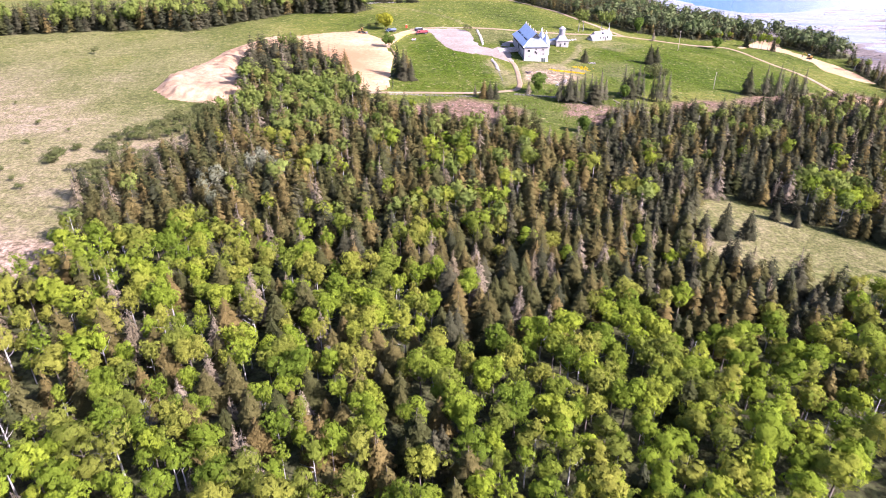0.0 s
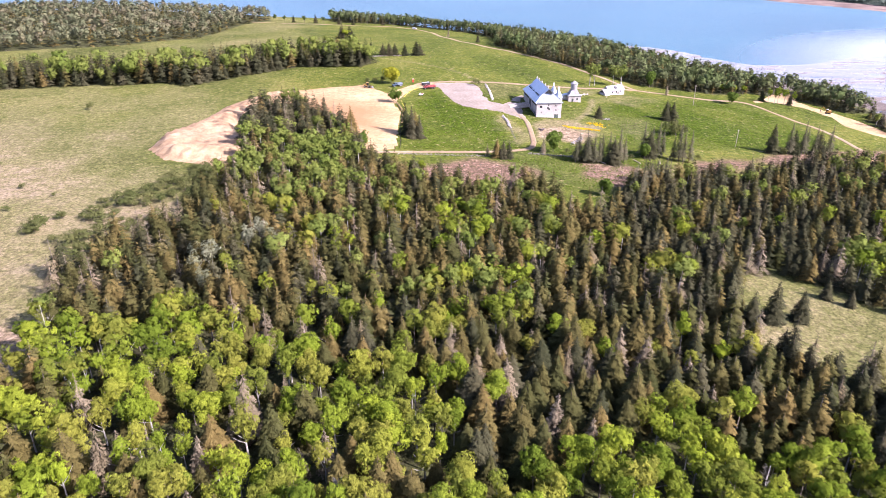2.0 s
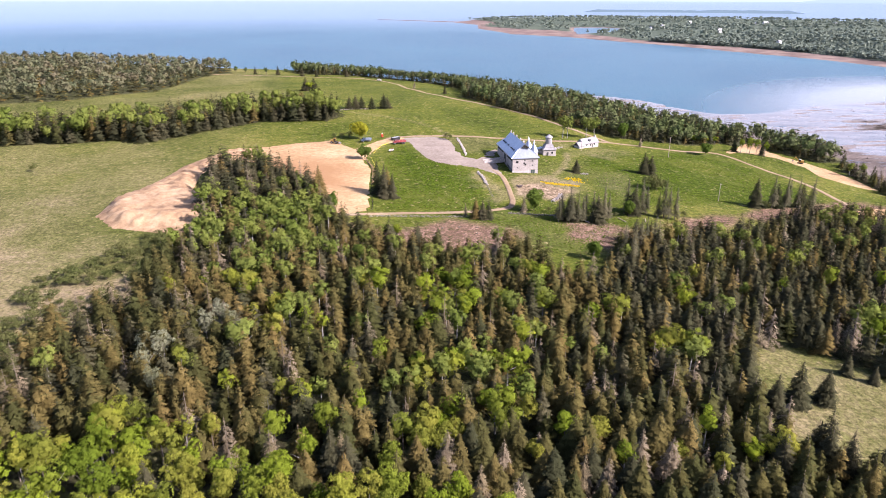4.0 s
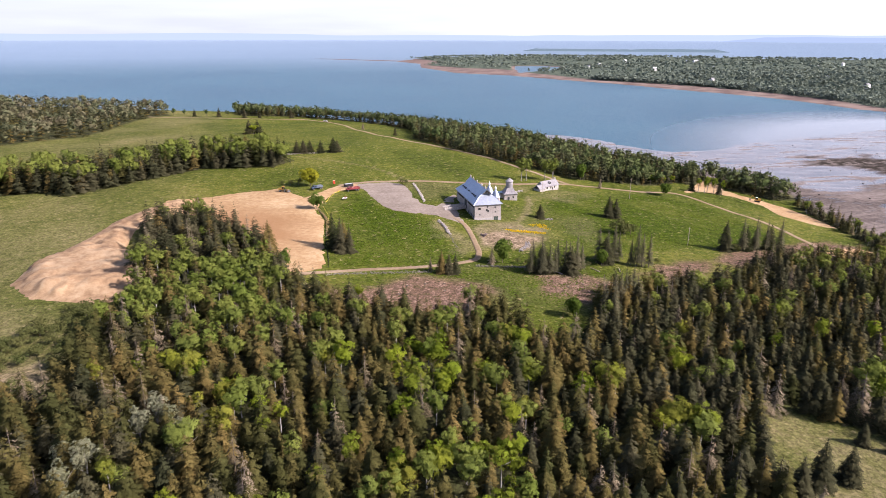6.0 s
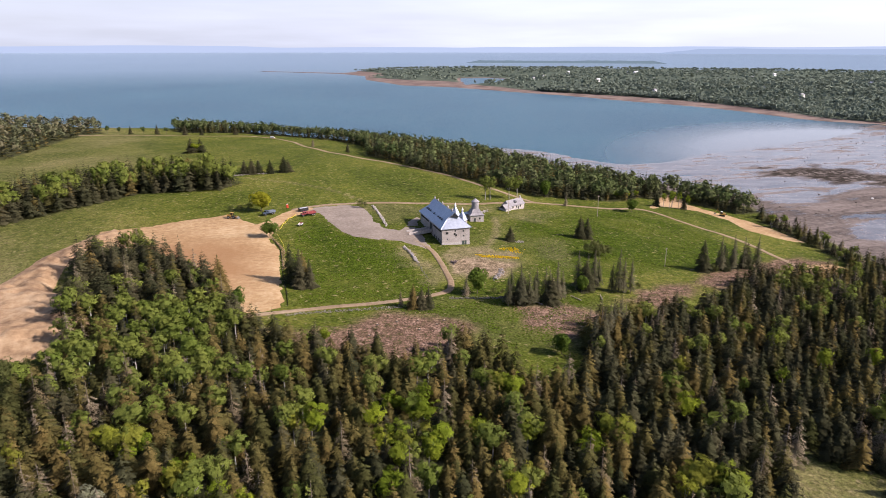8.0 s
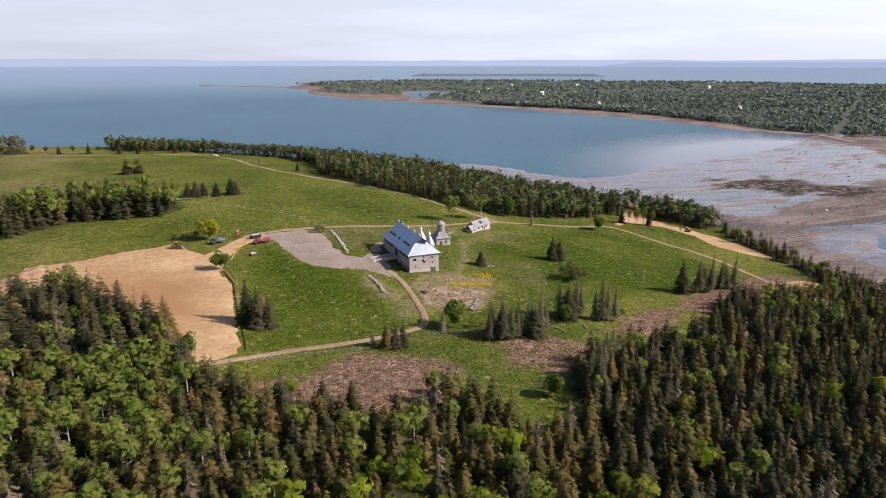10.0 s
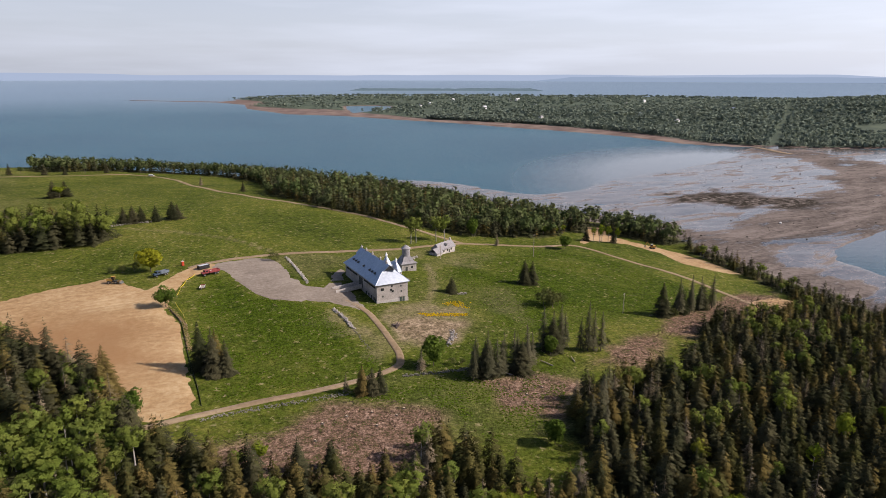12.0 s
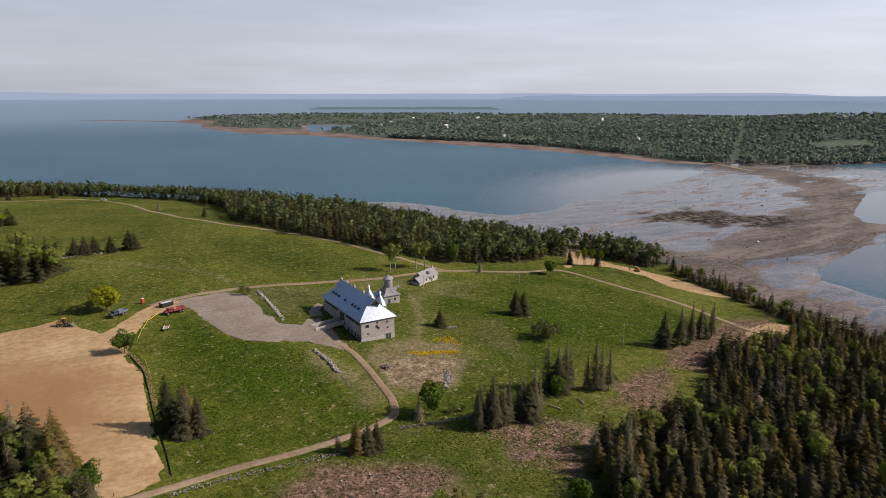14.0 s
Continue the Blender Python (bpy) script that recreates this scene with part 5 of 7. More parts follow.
def rutted(m):
    """A cart track: pale wheel ruts, a grown-over crown and rough verges, by the lane's own cross-section."""
    n, l = m.node_tree.nodes, m.node_tree.links
    b = n["Principled BSDF"]
    old = b.inputs["Base Color"].links[0].from_socket
    a = n.new("ShaderNodeAttribute")
    a.attribute_name = "verge"
    k = noise_node(n, l, 0.9, 6, 0.7, place_of(n))
    add = n.new("ShaderNodeMath")
    l.new(a.outputs["Fac"], add.inputs[0])
    l.new(k.outputs["Fac"], add.inputs[1])
    v = n.new("ShaderNodeMapRange")
    v.inputs["From Min"].default_value, v.inputs["From Max"].default_value = 0.85, 1.25
    l.new(add.outputs[0], v.inputs["Value"])
    l.new(mix_node(n, l, v.outputs["Result"], old, (0.115, 0.10, 0.045)), b.inputs["Base Color"])


rutted(TRACK)


def road(name, points, width, mat, label, lift=0.16):
    c = curve_points(points)
    t = np.gradient(c, axis=0)
    t /= np.linalg.norm(t, axis=1)[:, None]
    side = np.stack([-t[:, 1], t[:, 0]], 1)
    v = []
    offs = ((-0.5, -0.12), (-0.44, lift), (-0.2, lift - 0.04), (0.0, lift + 0.03), (0.2, lift - 0.04), (0.44, lift), (0.5, -0.12))
    for k in range(len(c)):
        w = width * (1 + 0.12 * (rng.random() - 0.5))
        for o, h in offs:
            q = c[k] + side[k] * o * w
            v.append((q[0], q[1], ground_z(*q) + h))
    m = len(offs)
    f = [(i * m + j, i * m + j + 1, (i + 1) * m + j + 1, (i + 1) * m + j) for i in range(len(c) - 1) for j in range(m - 1)]
    ob = mesh_object(name, v, f, mat, smooth=True)
    ob.data.attributes.new("verge", "FLOAT", "POINT").data.foreach_set("value", np.tile(np.array([0.9, 0.45, 0, 0.38, 0, 0.45, 0.9], np.float32), len(c)))
    return tagged(ob, label, "road", kind="structure")


LOT = [(-66, 470), (-40, 474), (-21, 481), (-10, 481), (-2, 485), (3, 478), (7, 470), (12, 461), (20, 471), (29, 481), (33, 484), (48, 491),
       (47, 478), (40, 474), (33, 470), (29, 464), (25, 455), (20, 443), (17, 433), (20, 417), (18, 400), (16, 380), (15, 362), (14, 349),
       (6, 346), (-4, 345), (-5, 366), (-20, 400), (-42, 434), (-62, 440)]
drape("sand_lot", LOT, SAND, "freshly graded pale sand lot with vehicle tracks", "yard", grain=2.6, ragged=0.6)
drape("sand_pit", PIT, SPOIL, "dug pale sand pit with rough banks", "yard", 0.3, 1.5, heaps=3.2)
YARD = [(40, 484), (48, 489), (65, 493), (76, 489), (79, 478), (78, 456), (79, 442), (85, 438), (89, 444), (93, 453), (100, 460), (107, 466), (108, 460), (101, 450), (97.5, 438), (96, 425), (95, 412),
        (94, 398), (89.5, 398), (86.5, 409), (80, 416), (71, 420), (63, 425), (56, 430), (52, 437), (50.5, 448), (48.5, 460), (46, 470)]
drape("gravel_yard", YARD, GRAVEL, "grey gravel turning yard beside the barn", "yard")
road("road", [(88, 420), (92, 404), (91, 388), (89, 374), (86, 359), (79, 350.5), (57, 346.5), (29, 346.5), (12, 345), (-4, 344)], 3.1, TRACK, "pale dirt track curving past the barn")
road("road", [(34, 484), (47, 490), (74, 494), (113, 489), (146, 487), (170, 490), (196, 493), (222, 487), (248, 480), (274, 476), (281, 442), (288, 403), (286, 371), (282, 350)], 3.6, TRACK, "pale gravel farm road behind the barn")
road("road", [(-140, 925), (-60, 915), (-10, 911), (46, 905), (77, 850), (87, 758), (108, 680), (132, 634), (160, 586), (178, 545), (188, 515), (196, 494)], 4.2, TRACK, "pale gravel road along the field")
drape("haul_road", HAUL, SAND, "bare sand haul road by the shore trees", "road", 0.18, 3.5)
drape("dirt_patch", [(262, 345), (285, 356), (312, 360), (318, 350), (296, 338)], SAND, "bare orange earth at the wood's edge", "yard")


road("causeway", [(1012, 862), (1002, 835), (984, 803), (974, 776)], 12, TRACK, "pale gravel causeway running over the tidal flats", 0.5)


# ---- building blocks ----
def part(name, bm, mat, parent, label=""):
    me = bpy.data.meshes.new(name)
    bm.normal_update()
    bm.to_mesh(me)
    bm.free()
    me.materials.append(mat)
    ob = new(name, me)
    if parent is not None:
        ob.parent = parent
    if label:
        ob["label"] = label
    return ob


def block(name, size, at, mat, parent, label="", soft=0.0, turn=0.0, slope=0.0):
    """A box on its centre, with softened edges where asked."""
    bm = bmesh.new()
    bmesh.ops.create_cube(bm, size=1)
    bmesh.ops.scale(bm, vec=size, verts=bm.verts)
    if soft:
        bmesh.ops.bevel(bm, geom=list(bm.edges), offset=soft, segments=2, affect="EDGES")
    bmesh.ops.transform(bm, matrix=pose(*at, slope, 0, turn), verts=bm.verts)
    return part(name, bm, mat, parent, label)


def slab(name, points, thick, mat, parent, label=""):
    """A flat piece of any outline with a thickness below it."""
    bm = bmesh.new()
    top = [bm.verts.new(p) for p in points]
    f = bm.faces.new(top)
    f.normal_update()
    down = f.normal.copy() * -thick
    low = [bm.verts.new(v.co + down) for v in top]
    bm.faces.new(low[::-1])
    for k in range(len(top)):
        a, b = k, (k + 1) % len(top)
        bm.faces.new((top[b], top[a], low[a], low[b]))
    bmesh.ops.recalc_face_normals(bm, faces=bm.faces)
    return part(name, bm, mat, parent, label)


def turned(name, profile, at, mat, parent, label="", sides=20):
    """A body of revolution: rows of radius and height."""
    bm = bmesh.new()
    rings = []
    for r, z in profile:
        rings.append([bm.verts.new((at[0] + r * math.cos(6.28319 * k / sides), at[1] + r * math.sin(6.28319 * k / sides), at[2] + z)) for k in range(sides)])
    for a, b in zip(rings, rings[1:]):
        for k in range(sides):
            bm.faces.new((a[k], a[(k + 1) % sides], b[(k + 1) % sides], b[k]))
    bm.faces.new(rings[0][::-1])
    bm.faces.new(rings[-1])
    ob = part(name, bm, mat, parent, label)
    return ob


def wheel(at, r, wide, parent, axis="x"):
    """A tyre with its rim, lying across the given way."""
    bm = bmesh.new()
    bmesh.ops.create_cone(bm, cap_ends=True, segments=16, radius1=r, radius2=r, depth=wide)
    bmesh.ops.bevel(bm, geom=list(bm.edges), offset=r * 0.08, segments=1, affect="EDGES")
    bmesh.ops.transform(bm, matrix=pose(*at, 90, 0, 0), verts=bm.verts)
    w = part("wheel", bm, TYRE, parent)
    bm = bmesh.new()
    bmesh.ops.create_cone(bm, cap_ends=True, segments=12, radius1=r * 0.55, radius2=r * 0.5, depth=wide + 0.04)
    bmesh.ops.transform(bm, matrix=pose(*at, 90, 0, 0), verts=bm.verts)
    part("rim", bm, STEEL, w)
    return w


def thing(name, x, y, turn, label, category, group="", lift=0.0, z=None):
    root = new(name)
    root.empty_display_size = 0.5
    root.matrix_basis = pose(x, y, (ground_z(x, y) if z is None else z) + lift, 0, 0, turn)
    return tagged(root, label, category, group)


def paint(name, colour, rough=0.45):
    dark = tuple(0.75 * c for c in colour)
    light = tuple(min(1, 1.15 * c + 0.01) for c in colour)
    return rough_surface(name, dark, colour, light, 1.3, 8, rough, 0.05, far=0.5)


TYRE = rough_surface("rubber", (0.015, 0.015, 0.015), (0.025, 0.024, 0.023), (0.05, 0.045, 0.04), 3, 14)
STEEL = rough_surface("worn_steel", (0.2, 0.2, 0.2), (0.3, 0.3, 0.3), (0.4, 0.39, 0.37), 3, 12, 0.45, 0.1, 0.6)
RED = paint("red_paint", (0.24, 0.055, 0.055))
ORANGE_RED = paint("orange_red_plastic", (0.55, 0.07, 0.03))
BLUE = paint("slate_blue_paint", (0.05, 0.075, 0.11))
YELLOW = paint("machine_yellow", (0.42, 0.25, 0.06))
WHITE = paint("white_paint", (0.72, 0.71, 0.69))
BLACK = paint("black_steel", (0.03, 0.03, 0.032))
TAPE = paint("yellow_tape", (0.75, 0.60, 0.03))
GREEN_DOOR = paint("dark_green_door", (0.05, 0.07, 0.06))
LIGHT_STONE = rough_surface("rubble_foundation", (0.24, 0.22, 0.2), (0.36, 0.33, 0.31), (0.47, 0.44, 0.41), 1.6, 5)
WOOD = rough_surface("weathered_timber", (0.22, 0.18, 0.15), (0.33, 0.28, 0.23), (0.45, 0.39, 0.33), 2, 10)


PALE_STONE = rough_surface("sunlit_field_stone", (0.18, 0.16, 0.148), (0.28, 0.255, 0.23), (0.40, 0.365, 0.33), 1.2, 6)
MOSS_STONE = rough_surface("mossy_field_stone", (0.10, 0.10, 0.07), (0.17, 0.155, 0.125), (0.27, 0.245, 0.21), 1.2, 6)


def glass_material():
    m, n, l, b = material("window_glass")
    b.inputs["Base Color"].default_value = (0.015, 0.018, 0.02, 1)
    b.inputs["Roughness"].default_value, b.inputs["IOR"].default_value = 0.06, 1.5
    return m


GLASS = glass_material()


def window(parent, at, wide, high, face, name="window", frame_mat=None):
    """A window in a wall: frame proud of the wall and a pane set back. face: 's' looks to -y, 'w' to -x, 'e' to +x."""
    x, y, z = at
    if face == "s":
        pane = block(name, (wide, 0.06, high), (x, y - 0.02, z), GLASS, parent)
        for dx, dz, sx, sz in ((0, high / 2, wide + 0.2, 0.12), (0, -high / 2, wide + 0.2, 0.12), (-wide / 2, 0, 0.1, high), (wide / 2, 0, 0.1, high), (0, 0, 0.07, high)):
            block("frame", (sx, 0.14, sz), (x + dx, y - 0.04, z + dz), frame_mat or DARK_WOOD, pane)
    else:
        s = -1 if face == "w" else 1
        pane = block(name, (0.06, wide, high), (x + 0.02 * s, y, z), GLASS, parent)
        for dy, dz, sy, sz in ((0, high / 2, wide + 0.2, 0.12), (0, -high / 2, wide + 0.2, 0.12), (-wide / 2, 0, 0.1, high), (wide / 2, 0, 0.1, high), (0, 0, 0.07, high)):
            block("frame", (0.14, sy, sz), (x + 0.04 * s, y + dy, z + dz), frame_mat or DARK_WOOD, pane)
    return pane


# ---- the barn ----
BW, BL, EAVE, RIDGE = 15.1, 40.5, 9.2, 16.5


def barn():
    b = thing("barn", 100.4, 410.7, -2.2, "large grey shingled barn with a hipped silver roof and stone base", "barn", z=0.7)
    t = 0.35
    # walls stand on a rubble base
    for name, size, at in (("wall", (BW, t, EAVE - 1.5), (BW / 2, t / 2, EAVE / 2 + 0.75)), ("wall", (BW, t, EAVE - 1.5), (BW / 2, BL - t / 2, EAVE / 2 + 0.75)),
                           ("wall", (t, BL - 2 * t, EAVE - 1.5), (t / 2, BL / 2, EAVE / 2 + 0.75)), ("wall", (t, BL - 2 * t, EAVE - 1.5), (BW - t / 2, BL / 2, EAVE / 2 + 0.75))):
        block(name, size, at, SHINGLE, b)
    for size, at in (((BW + 0.3, 0.6, 4.5), (BW / 2, 0.15, -0.75)), ((BW + 0.3, 0.6, 4.5), (BW / 2, BL - 0.15, -0.75)), ((0.6, BL - 0.9, 4.5), (0.15, BL / 2, -0.75)), ((0.6, BL - 0.9, 4.5), (BW - 0.15, BL / 2, -0.75))):
        block("foundation", size, at, LIGHT_STONE, b, "rubble stone base course")
    # hipped roof with a louvred gablet at each end
    o, low, hip, hz, half = 0.75, EAVE - 0.25, 4.2, 13.9, 2.75
    m = BW / 2
    sw, se, ne, nw = (-o, -o, low), (BW + o, -o, low), (BW + o, BL + o, low), (-o, BL + o, low)
    rs, rn = (m, 2.4, RIDGE), (m, BL - 2.4, RIDGE)
    hs = [(m - half, hip, hz), (m + half, hip, hz)]
    hn = [(m - half, BL - hip, hz), (m + half, BL - hip, hz)]
    gs = [(m - half + 0.0, hip - 1.6, hz + 0.02), (m + half - 0.0, hip - 1.6, hz + 0.02)]
    gn = [(m - half, BL - hip + 1.6, hz + 0.02), (m + half, BL - hip + 1.6, hz + 0.02)]
    slab("roof_slope", [sw, hs[0], gs[0], rs, rn, gn[0], hn[0], nw][::-1], 0.25, METAL_ROOF, b)
    slab("roof_slope", [se, ne, hn[1], gn[1], rn, rs, gs[1], hs[1]][::-1], 0.25, METAL_ROOF, b)
    slab("roof_hip", [sw, se, hs[1], hs[0]], 0.25, METAL_ROOF, b)
    slab("roof_hip", [ne, nw, hn[0], hn[1]], 0.25, METAL_ROOF, b)
    for y0, s in ((hip, 1), (BL - hip, -1)):
        g = slab("gablet", [(m - half, y0, hz), (m + half, y0, hz), (m, y0, RIDGE - 0.25)], 0.15, DARK_WOOD, b, "dark louvred gablet under the ridge")
        for k in range(5):
            z = hz + 0.25 + 0.34 * k
            w = 2 * half * (RIDGE - z) / (RIDGE - hz) - 0.3
            block("louvre", (w, 0.12, 0.14), (m, y0 - 0.12 * s, z), SHINGLE, g, slope=25 * s)
    block("ridge_cap", (0.5, BL - 5, 0.18), (m, BL / 2, RIDGE + 0.05), METAL_ROOF, b)
    # ventilators along the ridge
    for y in (37.0, 31.0, 23.0, 13.5, 6.2):
        c = block("ventilator", (0.8, 0.8, 0.9), (m, y, RIDGE + 0.35), SHINGLE, b, "small pale ridge ventilator", 0.05)
        turned("cap", [(0.62, 0.72), (0.58, 0.85), (0.36, 1.1), (0.17, 1.35), (0.1, 1.42), (0.15, 1.55), (0.15, 1.65), (0.02, 1.75)], (m, y, RIDGE), SHINGLE, c, sides=12)
    # small shed dormers on both slopes
    rise = (RIDGE - low) / (m + o)
    for y in (34.5, 31.5, 28.5, 21.5, 14.0, 11.0, 7.8):
        for x, s in ((2.6, -1), (BW - 2.6, 1)):
            z = low + rise * (2.6 + o)
            d = block("dormer", (1.2, 0.7, 0.5), (x + s * 0.1, y, z + 0.12), DARK_WOOD, b, "dark louvred roof vent")
            slab("dormer_roof", [(x - s * 1.0, y - 0.45, z + 0.72), (x - s * 1.0, y + 0.45, z + 0.72), (x + s * 0.8, y + 0.45, z + 0.4), (x + s * 0.8, y - 0.45, z + 0.4)][:: -s], 0.1, BLACK, d)
    # strip windows under the west eave, and the wagon doors with their ramp
    for y0, y1 in ((1.4, 15.2), (23.8, 38.8)):
        n = int((y1 - y0) / 1.9)
        for k in range(n):
            window(b, (0, y0 + (k + 0.5) * (y1 - y0) / n, 7.35), 1.6, 0.8, "w", "window")
    door = block("door", (0.14, 4.6, 4.6), (-0.05, 19.5, 5.2), DARK_WOOD, b, "tall dark double wagon door")
    block("door_rail", (0.16, 6.0, 0.2), (-0.12, 19.5, 7.95), STEEL, door)
    for y in (3.0, 5.8, 9.2, 12.4, 26.5, 30.0, 34.0):
        window(b, (-0.15, y, 2.0), 0.9, 1.5, "w", "window")
    block("door", (0.14, 1.3, 2.2), (-0.2, 1.2, 1.1), GREEN_DOOR, b, "small dark door in the stone base")
    # openings of the south wall
    for x, z, w, h in ((2.7, 6.7, 1.3, 1.1), (6.9, 5.9, 0.8, 0.9), (7.7, 5.2, 0.8, 0.9), (7.3, 7.6, 0.6, 0.7), (11.7, 7.2, 0.6, 0.7), (11.9, 4.6, 0.5, 0.6), (2.9, 3.4, 0.4, 0.5)):
        window(b, (x, 0, z), w, h, "s")
    d = block("door", (2.3, 0.16, 2.9), (12.2, -0.19, 0.6), GREEN_DOOR, b, "dark green double door in the end wall")
    block("door_frame", (2.7, 0.12, 0.2), (12.2, -0.2, 2.15), WOOD, d)
    block("door_frame", (0.12, 0.2, 2.9), (12.2, -0.22, 0.6), WOOD, d)
    for y in (4, 9, 22, 30, 36):
        window(b, (BW, y, 5.6), 1.0, 1.2, "e")
    return b


barn()


def earth_ramp():
    """The earth ramp to the wagon doors between two stone walls."""
    r = thing("ramp", 100.4, 410.7, -2.2, "earth wagon ramp between stone walls at the barn door", "ramp", z=0.7)
    slab("deck", [(-0.3, 17.6, 2.6), (-0.3, 21.6, 2.6), (-12.5, 22.0, 1.5), (-12.5, 17.2, 1.5)][::-1], 0.5, TRACK, r)
    for y, s in ((17.3, -1), (21.9, 1)):
        slab("side_wall", [(-0.3, y - 0.25, 2.95), (-0.3, y + 0.25, 2.95), (-13.0, y + 0.25 + 0.4 * s, 1.75), (-13.0, y - 0.25 + 0.4 * s, 1.75)][::-1], 1.9, STONE, r)
    for k, (x, y) in enumerate(((-13.4, 16.6), (-13.6, 22.6))):
        block("pier", (1.1, 1.1, 1.8), (x, y, 1.6), PALE_STONE, r, "pale stone gate pier", 0.12)
    return r


earth_ramp()


def silo(x, y, r, h, label):
    s = thing("silo", x, y, 0, label, "silo", "silos beside the barn", z=0.3)
    turned("drum", [(r, -2.5), (r, 0), (r * 0.99, h), (r * 0.9, h + 0.05)], (0, 0, 0), SHINGLE, s, sides=24)
    for k in range(5):
        turned("hoop", [(r + 0.04, h * (k + 0.5) / 5), (r + 0.06, h * (k + 0.5) / 5 + 0.06), (r + 0.04, h * (k + 0.5) / 5 + 0.12)], (0, 0, 0), STEEL, s, sides=24)
    c = turned("roof", [(r + 0.35, h - 0.15), (r + 0.3, h + 0.1), (r * 0.92, h + 0.9), (r * 0.78, h + 1.9), (r * 0.5, h + 3.0), (r * 0.28, h + 3.9), (r * 0.16, h + 4.6)], (0, 0, 0), METAL_ROOF, s, "flared silver bell roof", 24)
    turned("finial", [(0.3, h + 4.5), (0.5, h + 4.8), (0.5, h + 5.4), (0.62, h + 5.5), (0.3, h + 6.0), (0.12, h + 6.5), (0.05, h + 7.0)], (0, 0, 0), WHITE, c, sides=12)
    for z in c.data.polygons:
        z.use_smooth = True
    return s


silo(117.8, 437.2, 2.6, 9.4, "round shingled silo with a flared silver bell roof")
silo(118.2, 427.4, 2.6, 9.0, "round shingled silo with a silver bell roof at the barn")


def tower():
    t = thing("tower_house", 136.2, 452.6, -4, "round shingled tower rising from a square stone house", "tower", lift=-0.2)
    w = 4.1
    for size, at in (((2 * w, 0.4, 6.0), (0, -w + 0.2, 1.2)), ((2 * w, 0.4, 6.0), (0, w - 0.2, 1.2)), ((0.4, 2 * w - 0.8, 6.0), (-w + 0.2, 0, 1.2)), ((0.4, 2 * w - 0.8, 6.0), (w - 0.2, 0, 1.2))):
        block("wall", size, at, STONE, t)
    q = [(-w - 0.6, -w - 0.6, 3.9), (w + 0.6, -w - 0.6, 3.9), (w + 0.6, w + 0.6, 3.9), (-w - 0.6, w + 0.6, 3.9)]
    m = [(-3.2, -3.2, 4.9), (3.2, -3.2, 4.9), (3.2, 3.2, 4.9), (-3.2, 3.2, 4.9)]
    u = [(-1.9, -1.9, 7.3), (1.9, -1.9, 7.3), (1.9, 1.9, 7.3), (-1.9, 1.9, 7.3)]
    for k in range(4):
        j = (k + 1) % 4
        slab("roof_slope", [q[k], q[j], m[j], m[k]], 0.2, ROOF_SHINGLE, t)
        slab("roof_slope", [m[k], m[j], u[j], u[k]], 0.2, ROOF_SHINGLE, t)
    d = turned("drum", [(2.1, 5.2), (2.05, 11.0), (2.0, 11.4)], (0, 0, 0), ROOF_SHINGLE, t, "round shingled tower drum", 24)
    turned("cap", [(2.55, 11.2), (2.5, 11.35), (1.3, 12.3), (0.3, 13.0), (0.05, 13.2)], (0, 0, 0), ROOF_SHINGLE, d, sides=24)
    block("door", (1.2, 0.14, 2.1), (-1.4, -w - 0.05, 1.2), DARK_WOOD, t)
    window(t, (1.6, -w, 1.9), 0.9, 1.0, "s")
    # low lean-to behind
    block("lean_to", (5.0, 4.0, 4.4), (-6.3, 2.0, 0.8), STONE, t, "low stone lean-to")
    slab("roof_slope", [(-9.1, -0.3, 3.0), (-3.9, -0.3, 4.4), (-3.9, 4.3, 4.4), (-9.1, 4.3, 3.0)], 0.18, METAL_ROOF, t)
    return t


tower()


